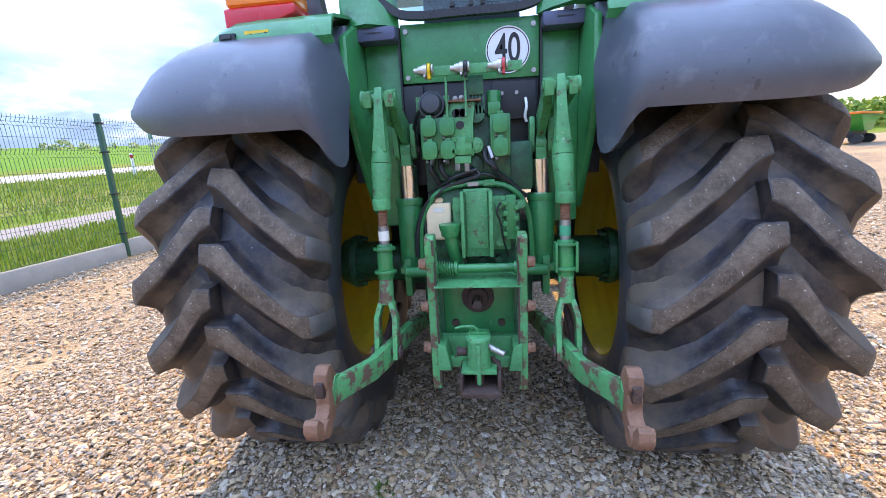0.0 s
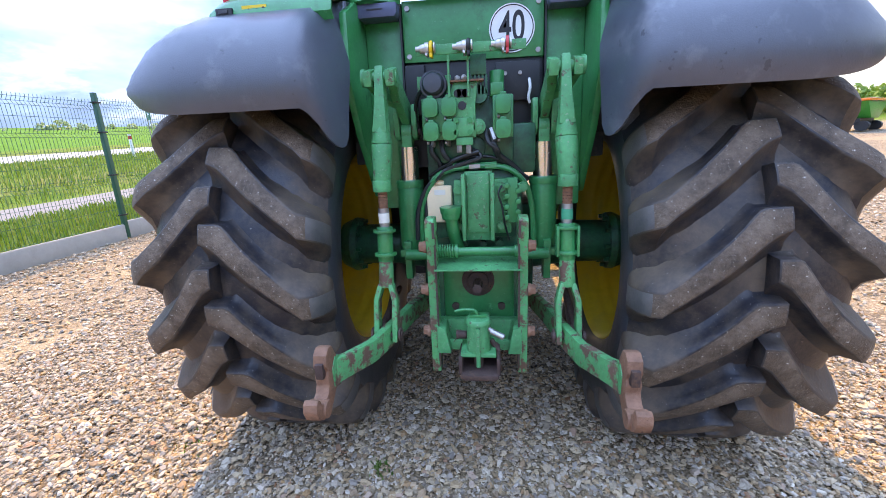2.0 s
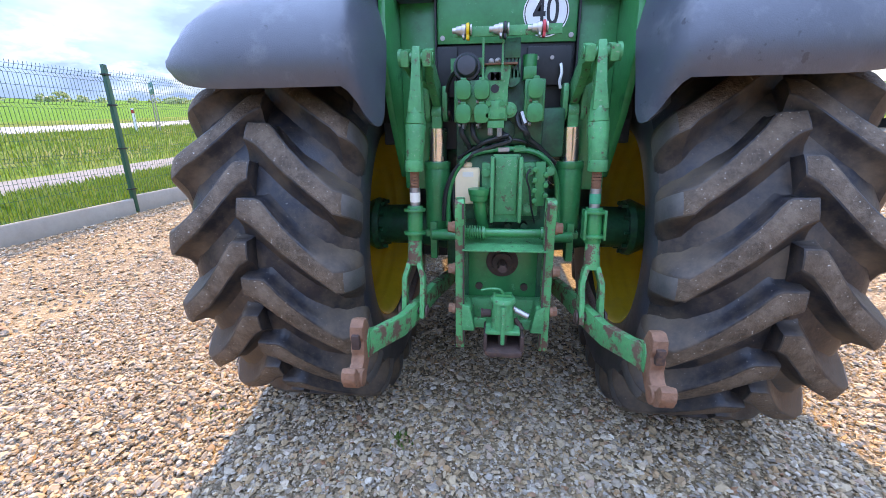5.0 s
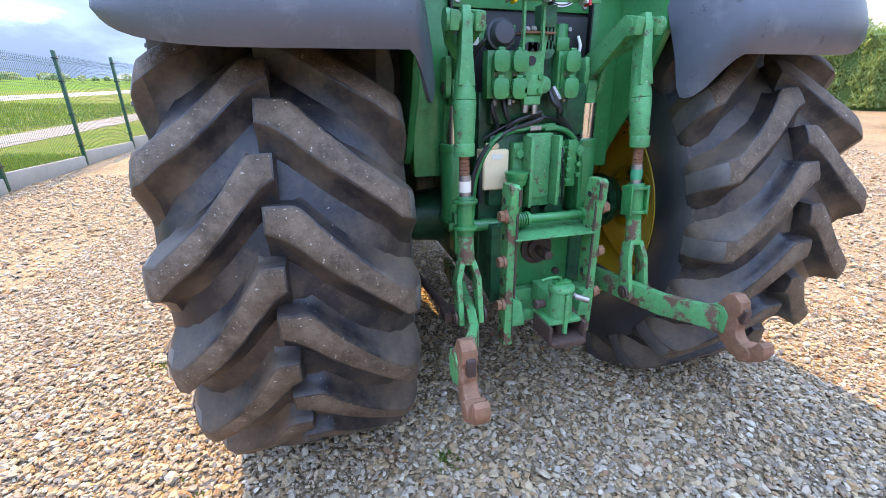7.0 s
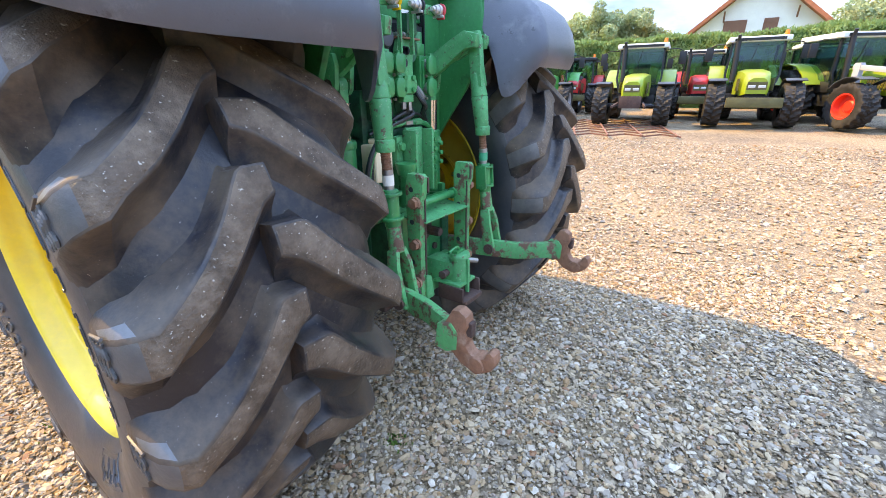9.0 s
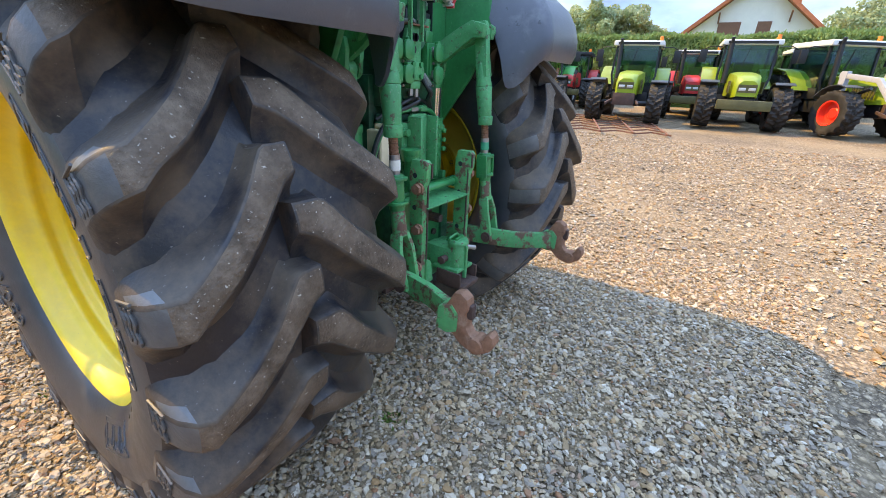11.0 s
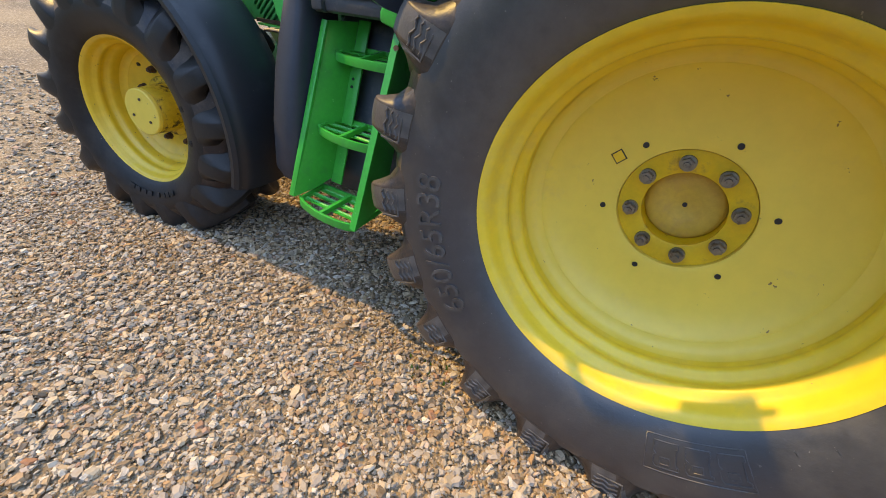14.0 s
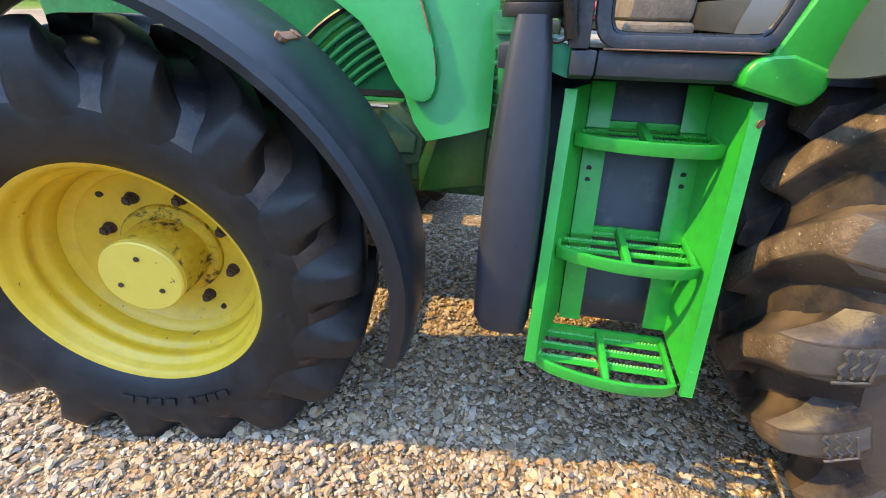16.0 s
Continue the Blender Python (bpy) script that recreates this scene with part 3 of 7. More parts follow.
def along(line, a):
    for (a0, v0), (a1, v1) in zip(line, line[1:]):
        if a <= a1:
            return v0 + (v1 - v0) * (a - a0) / (a1 - a0)
    return line[-1][1]


def lug_mesh(R, half, bead, depth, sweep, thick, side, mats, q=1.0):
    """One curved lug with a blunt nose, from the middle of the tread over the shoulder and flush into the side wall; seen from behind
    it points upwards. Its upper flank is steep, its lower one is scooped; the worn running face has its own dust."""
    bm = B()
    c = R - depth
    k = half / 0.31
    h = c - bead
    e = thick / .094
    up0, low0 = ((.008, .42), (.019, .80), (.044, 1.0)), ((.014, .36), (.034, .72), (.074, 1.0))
    st = []
    swing = sweep / 18.85
    for a in (-.020, -.004, .02, .045, .062, .08, .105, .135, .17, .205, .24, .272):
        th_u, th_l = along(LUG_UP, a) * swing, along(LUG_LOW, a) * swing
        wide = radians(th_u - th_l) * R * (.70 + .22 * e)
        s = side * a * k + .026 * k * max(0, 1 - a / .2)
        st.append((s, floor_at(s, R, half, bead, depth, q) - .004, s, R - 0.008 * (a / .31) ** 2, (th_u + th_l) / 2, wide, .6 if a < .06 else 1.0 + .1 * (a > .2), 1.0))
    st.append((side * .300 * k, floor_at(.300 * k, R, half, bead, depth, q) - .006, side * .305 * k, R - .011, -sweep - .1, thick * .94, 1.1, 1.15))
    st.append((side * .326 * k, c - .23 * h * q, side * .333 * k, R - .030 * e, -sweep - .4, thick * .97, 1.0, 1.25))
    st.append((side * .342 * k, c - .29 * h * q, side * .353 * k, R - .066 * e, -sweep - .7, thick * 1.0, .9, 1.4))
    st.append((side * .349 * k, c - .34 * h * q, side * .3645 * k, c - .155 * h * q, -sweep - 1.1, thick * 1.05, .9, 1.6))
    st.append((side * .351 * k, c - .40 * h * q, side * .3660 * k, c - .28 * h * q, -sweep - 1.6, thick * 1.12, .9, 1.8))
    st.append((side * .350 * k, c - .45 * h * q, side * .3585 * k, c - .37 * h * q, -sweep - 1.9, thick * 1.16, .7, 1.6))
    rings = []
    slant = ((.026, .38), (.050, .78), (.066, 1.0))
    for n, (a_b, r_b, a_t, r_t, th, wt, fu, fl) in enumerate(st):
        g = min(1, max(0, (n - 8) / 3.5))
        up1 = [(p[0] * (1 - g) + v[0] * g, p[1] * (1 - g) + v[1] * g) for p, v in zip(up0, slant)]
        def at(w, f):
            return bm.verts.new(ring_point(a_t + (a_b - a_t) * f, r_t + (r_b - r_t) * f, th + math.degrees(w / R)))
        ring = [at(-wt / 2 - o * e * fl, f) for o, f in low0[::-1]] + [at(-wt / 2, 0), at(-wt / 6, -.03), at(wt / 6, -.03), at(wt / 2, 0)] + [at(wt / 2 + o * e * fu, f) for o, f in up1]
        rings.append(ring)
    top = set()
    for i, (p, q) in enumerate(zip(rings, rings[1:])):
        for j in range(len(p) - 1):
            f = bm.faces.new((p[j], p[j + 1], q[j + 1], q[j]))
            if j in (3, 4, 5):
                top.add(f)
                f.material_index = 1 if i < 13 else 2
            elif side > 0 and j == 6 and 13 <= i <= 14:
                # painted sunlit sliver near the shoulder
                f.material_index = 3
    bm.faces.new(rings[0])
    bm.faces.new(rings[-1][::-1])
    bmesh.ops.recalc_face_normals(bm, faces=bm.faces)
    rim = [ed for ed in bm.edges if len(ed.link_faces) == 2 and (ed.link_faces[0] in top) != (ed.link_faces[1] in top)]
    bmesh.ops.bevel(bm, geom=rim, offset=.006 * e, segments=2, profile=.6, affect="EDGES", clamp_overlap=True)
    for f in bm.faces:
        f.smooth = True
    for ed in bm.edges:
        ed.smooth = len(ed.link_faces) == 2 and ed.calc_face_angle() < radians(38)
    me = bpy.data.meshes.new("lug")
    bm.to_mesh(me)
    bm.free()
    for m in mats:
        me.materials.append(m)
    return me


def lugs(wheel, m, R, half, bead, depth, count, sweep, phase_out, phase_in, thick, mats, q=1.0):
    for side, phase in ((1, phase_out), (-1, phase_in)):
        me = lug_mesh(R, half, bead, depth, sweep, thick, side, mats, q)
        for n in range(count):
            ob = new("lug", me)
            ob.parent = wheel
            ob.matrix_basis = m @ Matrix.Rotation(-radians(phase + n * 360 / count), 4, "X")


def wave_mark(bm, a, r, th, s, R):
    """The small moulded emblem on a lug's shoulder: three wavy ridges and an angle bar."""
    for k in range(3):
        pts = []
        for i in range(9):
            along = (i / 8 - 0.5) * 0.075 * s
            rr = r + (k - 1) * 0.021 * s + 0.005 * s * math.sin(i * 1.5)
            pts.append(ring_point(a, rr, th + math.degrees(along / R)))
        tube(bm, pts, 0.0036 * s, 5)
    pts = [ring_point(a, r - 0.036 * s, th - math.degrees(0.03 * s / R)), ring_point(a, r - 0.036 * s, th + math.degrees(0.048 * s / R)), ring_point(a, r + 0.03 * s, th + math.degrees(0.048 * s / R))]
    tube(bm, pts, 0.0036 * s, 5)


REAR, FRONT = (.935, .31, .500, .060, 1.0), (.705, .245, .372, .048, 1.45)


def wall_at(r, size=REAR):
    """How far out a tyre's wall stands at a radius."""
    line = tyre_profile(*size)[6:]
    for (a0, r0), (a1, r1) in zip(line, line[1:]):
        if r >= r1:
            return a0 + (a1 - a0) * (r0 - r) / (r0 - r1)
    return line[-1][0]


def bend_text(me_ob, r, th, R):
    """Lays flat raised writing round a side wall: text x along the rim, text y outwards."""
    for v in me_ob.data.vertices:
        x, y, z = v.co
        v.co = ring_point(wall_at(r + y) + z, r + y, th - math.degrees(x / R) * 1.0)
    me_ob.data.update()


def rear_wheel(parent, centre, mirror, phase_out, phase_in):
    """One rear wheel of the tractor; a > 0 points outwards. mirror turns it for the right-hand side."""
    m = Matrix.Translation(centre) @ (Matrix.Identity(4) if mirror else Matrix.Diagonal((-1, 1, 1, 1)))

    def put(name, bm, mat, par, label="", **kw):
        bmesh.ops.transform(bm, matrix=m, verts=bm.verts)
        return part(name, bm, mat, par, label, **kw)

    # rim barrel with its flanges and rolled beads
    bm = B()
    prof = [(.300, .514), (.292, .500), (.280, .491), (.262, .486), (.243, .482), (.230, .474), (.221, .461), (.212, .455), (.200, .457), (.187, .465), (.176, .466), (.165, .458), (.156, .445), (.147, .439), (.134, .440), (.122, .446), (.110, .443), (.085, .438), (-.06, .438), (-.09, .441), (-.11, .449), (-.125, .451), (-.14, .446), (-.155, .447), (-.17, .458), (-.19, .463), (-.205, .459), (-.22, .461), (-.24, .472), (-.262, .478), (-.285, .492),
            (-.298, .508), (-.290, .514), (-.275, .508), (-.262, .494), (-.20, .484), (-.14, .474), (.075, .474), (.16, .484), (.25, .496), (.278, .506), (.288, .518)]
    lathe(bm, prof, 96, closed=True)
    wheel = put("rear_wheel", bm, yellow, parent, "yellow steel rear wheel with a lugged tyre", smooth=48)
    # dished disc
    bm = B()
    disc = [(.108, .441), (.090, .436), (.076, .424), (.070, .414), (.066, .402), (.058, .397), (.040, .378), (.022, .345), (.010, .30), (.004, .24), (.004, .192), (.000, .181), (-.012, .179), (-.030, .178)]
    lathe(bm, disc + [(a - .016, r - .004) for a, r in disc[::-1]], 96, closed=True)
    put("wheel_disc", bm, yellow_pale, wheel, "pale yellow dished disc", smooth=26)
    bm = B()
    lathe(bm, [(-.075, .112), (-.012, .112), (-.010, .116), (-.010, .178), (-.040, .178)], 64)
    hub = put("hub_ring", bm, hub_yellow, wheel, "greasy yellow hub ring", smooth=30)
    bm = B()
    lathe(bm, [(-.070, .0), (-.064, .004), (-.062, .036), (-.057, .046), (-.057, .098), (-.063, .108), (-.070, .112)], 64)
    put("hub_cap", bm, ochre, wheel, "worn ochre centre cap", smooth=40)
    bm = B()
    lathe(bm, [(-.0635, .0), (-.0605, .0), (-.0605, .007), (-.0635, .007)], 12)
    put("centre_hole", bm, ink, wheel)
    for k in range(8):
        th = k * 45 + 14
        bm = B()
        c = ring_point(-.004, .141, th)
        rod(bm, c - Vector((.006, 0, 0)), c + Vector((.005, 0, 0)), .0225, seg=20)
        hexagon(bm, c + Vector((.013, 0, 0)), (1, 0, 0), .0180, .022)
        rod(bm, c + Vector((.02, 0, 0)), c + Vector((.034, 0, 0)), .0095, seg=12)
        put("wheel_bolt", bm, bolt_steel, wheel)
    for th, r in ((133.5, .221), (73, .221), (13, .221), (-45.5, .221), (-107, .221), (-167, .221)):
        bm = B()
        c = ring_point(.005, r, th)
        rod(bm, c - Vector((.004, 0, 0)), c + Vector((.0015, 0, 0)), .0085, seg=16)
        put("disc_hole", bm, ink, wheel)
    for th, r, a in ((-47.5, .43, .072), (-136, .395, .046), (118, .39, .043)):
        bm = B()
        c = ring_point(a, r, th)
        rod(bm, c - Vector((.006, 0, 0)), c + Vector((.002, 0, 0)), .009, seg=16)
        put("disc_hole", bm, ink, wheel)
    if not mirror:
        bm = B()
        c = ring_point(.006, .240, 152.5)
        prism(bm, [(c.y - .024, c.z), (c.y, c.z - .024), (c.y + .024, c.z), (c.y, c.z + .024)], "x", .005, .007)
        st = put("warning_sticker", bm, ink, wheel, "black-edged yellow diamond sticker")
        bm = B()
        prism(bm, [(c.y - .020, c.z), (c.y, c.z - .020), (c.y + .020, c.z), (c.y, c.z + .020)], "x", .007, .0075)
        put("sticker_face", bm, sticker_yellow, wheel)
        VALVE = 38
        bm = B()
        tube(bm, curve_pts([ring_point(.12, .440, VALVE), ring_point(.125, .428, VALVE), ring_point(.134, .418, VALVE), ring_point(.142, .412, VALVE)], 5), .0060, 8)
        put("valve_stem", bm, dark_rust, wheel)
    floor, wall = tyre_parts(.935, .31, .500, .060)
    ty = put("tyre", wall, rubber_wall, wheel, "worn dusty black agricultural tyre with chevron lugs", smooth=38)
    put("tread_floor", floor, rubber_dark, wheel, "rubber between the lugs, coloured darker for shade", smooth=38)
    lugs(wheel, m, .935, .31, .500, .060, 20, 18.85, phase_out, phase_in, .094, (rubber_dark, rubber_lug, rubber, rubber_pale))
    # moulded rings and marks on the outer wall
    if not mirror:
        bm = B()
        wave_mark(bm, .3655, .806, -19.6, 1.0, .80)
        me = bpy.data.meshes.new("wave_mark")
        bm.to_mesh(me)
        bm.free()
        me.materials.append(rubber)
        for k in range(20):
            ob = new("wave_mark", me)
            ob.parent = wheel
            ob.matrix_basis = m @ Matrix.Rotation(-radians(phase_out + k * 360 / 20), 4, "X")
    return wheel, m


def front_wheel(parent, m):
    def put(name, bm, mat, par, label="", **kw):
        bmesh.ops.transform(bm, matrix=m, verts=bm.verts)
        return part(name, bm, mat, par, label, **kw)
    bm = B()
    prof = [(.230, .381), (.224, .368), (.212, .361), (.192, .357), (.180, .350), (.171, .340), (.162, .336), (.147, .339), (.135, .344), (.124, .341), (.113, .330), (.103, .324), (.088, .322), (.06, .320), (-.10, .326), (-.19, .340), (-.22, .366), (-.228, .381), (-.215, .383),
            (-.19, .364), (-.10, .352), (.04, .352), (.15, .360), (.20, .370), (.220, .385)]
    lathe(bm, prof, 84, closed=True)
    wheel = put("front_wheel", bm, yellow_old, parent, "yellow steel front wheel with a lugged tyre", smooth=48)
    bm = B()
    disc = [(.062, .319), (.050, .312), (.040, .300), (.035, .288), (.029, .283), (.016, .262), (.004, .235), (-.004, .20), (-.004, .0)]
    lathe(bm, disc + [(a - .014, r) for a, r in disc[::-1]], 72)
    put("wheel_disc", bm, yellow_old, wheel, smooth=26)
    bm = B()
    lathe(bm, [(-.01, .165), (.012, .165), (.020, .158), (.022, .130), (.10, .126), (.150, .124), (.154, .121)], 56)
    put("hub_drum", bm, yellow_dirty, wheel, "oil-stained yellow hub drum", smooth=35)
    bm = B()
    lathe(bm, [(.154, .121), (.160, .125), (.176, .124), (.181, .119), (.183, .0)], 56)
    put("hub_cap", bm, yellow_pale, wheel, "flat yellow hub cap", smooth=35)
    for k in range(8):
        bm = B()
        c = ring_point(.0, .203, k * 45 + 22)
        rod(bm, c - Vector((.004, 0, 0)), c + Vector((.004, 0, 0)), .021, seg=16)
        hexagon(bm, c + Vector((.014, 0, 0)), (1, 0, 0), .018, .024)
        rod(bm, c + Vector((.02, 0, 0)), c + Vector((.036, 0, 0)), .011, seg=12)
        put("wheel_bolt", bm, dark_rust, wheel)
    for th, r, a, w in ((38, .262, .018, .010), (-62, .262, .018, .010), (128, .262, .018, .010)):
        bm = B()
        c = ring_point(a, r, th)
        rod(bm, c - Vector((.008, 0, 0)), c + Vector((.004, 0, 0)), w, seg=16)
        put("disc_hole", bm, ink, wheel)
    for k in range(3):
        bm = B()
        c = ring_point(.183, .07, k * 120 + 200)
        rod(bm, c, c + Vector((.004, 0, 0)), .008, seg=10)
        put("cap_screw", bm, dark_rust, wheel)
    floor, wall = tyre_parts(.705, .245, .372, .048, 1.45)
    put("tyre", wall, rubber_front, wheel, "dusty black front tyre with chevron lugs", smooth=38)
    put("tread_floor", floor, rubber_dark, wheel, "rubber between the lugs, coloured darker for shade", smooth=38)
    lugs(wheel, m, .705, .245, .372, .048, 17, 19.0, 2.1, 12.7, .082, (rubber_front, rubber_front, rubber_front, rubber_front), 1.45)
    for th in (13.8, -7.6):
        bm = B()
        c = ring_point(wall_at(.455, FRONT) + .001, .455, th)
        rod(bm, c - Vector((.004, 0, 0)), c + Vector((.0035, 0, 0)), .015, seg=20)
        rod(bm, c, c + Vector((.0055, 0, 0)), .008, seg=14)
        put("round_mark", bm, rubber_front, wheel, bevel=.001)
    for th, w in ((-64, 2.4), (-69.5, 2.0), (-74.5, 2.2), (-80, 1.4), (-89, 2.2), (-95, 2.2), (-101, 2.0), (-107, 2.4)):
        bm = B()
        shell(bm, [[ring_point(wall_at(r, FRONT) + .0022, r, th + w * v) for v in (-1, -.3, .3, 1)] for r in (.432, .445, .458)], .006)
        put("raised_bar", bm, rubber_front, wheel, bevel=.001)
    return wheel

# ---- ground ----
def sheet(name, xs, ys, zone, mats, label, lift=0.0):
    bm = B()
    V = [[bm.verts.new((x, y, terrain(x, y) + lift)) for x in xs] for y in ys]
    for i in range(len(ys) - 1):
        for j in range(len(xs) - 1):
            f = bm.faces.new((V[i][j], V[i][j + 1], V[i + 1][j + 1], V[i + 1][j]))
            f.material_index = zone((xs[j] + xs[j + 1]) / 2, (ys[i] + ys[i + 1]) / 2)
            f.smooth = True
    me = bpy.data.meshes.new(name)
    bm.to_mesh(me)
    bm.free()
    for m in mats:
        me.materials.append(m)
    return tagged(new(name, me), label, name.split("_")[0], kind="structure")


KERB_X = -5.80
near_x = [KERB_X + 0.9 * k for k in range(40)]
near_y = [-26 + 1.0 * k for k in range(52)]
XS = [-900, -500, -300, -200, -140, -100, -75, -58, -46, -38, -32, -27, -23, -19.5, -16.5, -14, -12, -10.2, -8.6, -7.2] + near_x + [33, 38, 46, 60, 80, 120, 200, 400, 900]
YS = [-900, -400, -200, -100, -60, -40, -32] + near_y + [28, 31, 36, 42, 50, 60, 75, 100, 140, 200, 300, 500, 900]
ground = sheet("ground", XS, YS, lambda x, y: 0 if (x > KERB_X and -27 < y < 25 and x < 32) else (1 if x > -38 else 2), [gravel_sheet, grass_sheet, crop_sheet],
               "pale gravel yard running out into grass verge and green fields")
# a footpath and the road beyond it
def strip(name, x0, x1, mat, label, y0=-60, y1=140, lift=0.012):
    ys = [y0 + (y1 - y0) * k / 100 for k in range(101)]
    bm = B()
    rows = [[bm.verts.new((x, y, terrain(x, y) + lift)) for x in (x0, (x0 + x1) / 2, x1)] for y in ys]
    for a, b in zip(rows, rows[1:]):
        for k in range(2):
            bm.faces.new((a[k], a[k + 1], b[k + 1], b[k]))
    return tagged(part(name, bm, mat), label, name, kind="structure")
strip("footpath", -10.6, -9.0, asphalt, "grey asphalt footpath across the grass verge")
strip("road", -30.5, -24.5, road_pale, "pale asphalt country road beside the fields")


def scatter_stones(name, count, rect, size, seed, keep=None, lift=0.0, spread=0.40, tip=0.27, corners=4):
    """Loose angular stones, each a chipped, tilted block of its own proportions, lying on the yard."""
    rng = np.random.default_rng(seed)
    around = [2 * math.pi * (k + .5) / corners for k in range(corners)]
    ico = np.array([(1.08 * math.cos(a), 1.08 * math.sin(a), -.62) for a in around] + [(.72 * math.cos(a + .25), .72 * math.sin(a + .25), .62) for a in around])
    sides = [(k, (k + 1) % corners, corners + (k + 1) % corners, corners + k) for k in range(corners)]
    lid = [(corners, corners + k, corners + k + 1, corners + k + 2) for k in range(1, corners - 2, 2)]
    tri = np.array(lid + sides)
    nv = len(ico)
    x, y = rng.uniform(rect[0], rect[1], count), rng.uniform(rect[2], rect[3], count)
    if keep is not None:
        ok = keep(x, y)
        x, y = x[ok], y[ok]
        count = len(x)
    s = np.minimum(size * np.exp(rng.normal(0, spread, count)), size * 2.1)
    shape = rng.uniform(0.55, 1.0, (count, 3)) * np.array([1.30, 0.92, 0.44])
    v = ico[None] * rng.uniform(0.60, 1.24, (count, nv, 3)) * shape[:, None, :] * s[:, None, None]
    tilt = rng.normal(0, tip, (count, 2))
    for ax, ang in ((0, tilt[:, 0]), (1, tilt[:, 1])):
        c, sn = np.cos(ang)[:, None], np.sin(ang)[:, None]
        p, q = (1, 2) if ax == 0 else (2, 0)
        a, b = v[:, :, p].copy(), v[:, :, q].copy()
        v[:, :, p], v[:, :, q] = a * c - b * sn, a * sn + b * c
    ang = rng.uniform(0, 2 * math.pi, count)
    c, sn = np.cos(ang)[:, None], np.sin(ang)[:, None]
    a, b = v[:, :, 0].copy(), v[:, :, 1].copy()
    v[:, :, 0], v[:, :, 1] = a * c - b * sn, a * sn + b * c
    q = np.maximum(0, np.hypot(x, y - 1) - 3.5)
    z = 0.05 * (np.sqrt(q * q + 4) - 2) + s * 0.20 + rng.uniform(0, 0.013, count) + lift
    v += np.stack([x, y, z], 1)[:, None, :]
    f = (tri[None] + (np.arange(count) * nv)[:, None, None]).reshape(-1, 4)
    ob = from_arrays(name, v.reshape(-1, 3), f, gravel)
    return tagged(ob, "loose angular beige, grey and ochre gravel stones", "gravel", kind="stuff")


yard_front = lambda x, y: ~((x > 0.6) & (y > 1.2))
beyond = lambda x, y: ((x < -3.3) | (x > 2.6) | (y < -2.4) | ((y > 3.6) & (x < -0.5))) & ~((x < 1.0) & (y < -2.6)) & ~((x > -0.5) & (x < 4) & (y > 3))
scatter_stones("gravel", 58000, (-3.3, 2.6, -2.4, 3.6), 0.0120, 3, yard_front, spread=0.44, corners=6)
scatter_stones("gravel", 140000, (-3.3, 2.6, -2.4, 3.6), 0.0082, 4, yard_front, spread=0.45)
scatter_stones("gravel", 78000, (-5.75, 10.0, -4.5, 7.5), 0.0180, 5, beyond)

# ---- the green tractor ----
tractor = root("tractor", pose(0, 0, 0), "large green tractor with yellow wheels and grey mudguards, standing on gravel", "tractor")
REAR_Z, AXLE_F = 0.848, Vector((-1.23, 2.60, 0.63))
wheel_l, mat_l = rear_wheel(tractor, (-0.900, -.008, REAR_Z), False, 27.4, 19.0)
wheel_r, mat_r = rear_wheel(tractor, (0.905, 0, REAR_Z), True, 28.2, 19.8)
STEER = radians(11.5)
mf_l = Matrix.Translation(AXLE_F) @ Matrix.Rotation(STEER, 4, "Z") @ Matrix.Diagonal((-1, 1, 1, 1)) @ Matrix.Translation((-0.23, 0, 0))
front_l = front_wheel(tractor, mf_l)
mf_r = Matrix.Translation((1.23, 2.62, 0.63)) @ Matrix.Rotation(STEER, 4, "Z") @ Matrix.Translation((-0.23, 0, 0))
front_r = front_wheel(tractor, mf_r)


def on(name, build, mat, par=None, label="", **kw):
    bm = B()
    build(bm)
    return part(name, bm, mat, tractor if par is None else par, label, **kw)


# raised size marking and plain raised bars on the outer wall of the left rear tyre
size_mark = lettering("size_marking", "650/65R38", 0.110, 0.0055, Matrix.Identity(4), rubber, wheel_l, "raised size marking on the tyre wall")
bend_text(size_mark, 0.647, 199, 0.65)
size_mark.data.transform(mat_l)
def wall_ridge(outline, name="raised_outline", r=.0017):
    """A moulded ridge that follows a closed line of (degrees, radius) on the side wall."""
    bm = B()
    pts = []
    for (t0, r0), (t1, r1) in zip(outline, outline[1:] + outline[:1]):
        n = max(2, int(abs(t1 - t0) / 1.2))
        pts += [ring_point(wall_at(r0 + (r1 - r0) * k / n) + .0008, r0 + (r1 - r0) * k / n, t0 + (t1 - t0) * k / n) for k in range(n)]
    tube(bm, pts + pts[:2], r, 6)
    bmesh.ops.transform(bm, matrix=mat_l, verts=bm.verts)
    return part(name, bm, rubber_wall, wheel_l, smooth=50)


def block_shape(th, w, r0, r1, inner=True):
    """A block with a foot at both ends of its stems, drawn as a ridge, with a smaller shape inside it."""
    d, e = (r1 - r0), .22 * w
    wall_ridge([(th + w, r0), (th + w, r0 + .16 * d), (th + w - e, r0 + .20 * d), (th + w - e, r1 - .20 * d), (th + w, r1 - .16 * d), (th + w, r1),
                (th - w * .8, r1), (th - w, r1 - .14 * d), (th - w, r1 - .42 * d), (th - w + e, r0 + .5 * d), (th - w, r0 + .40 * d), (th - w, r0)])
    if inner:
        wall_ridge([(th + w * .32, r0 + .58 * d), (th + w * .32, r1 - .16 * d), (th - w * .42, r1 - .16 * d), (th - w * .5, r0 + .58 * d)], r=.0015)


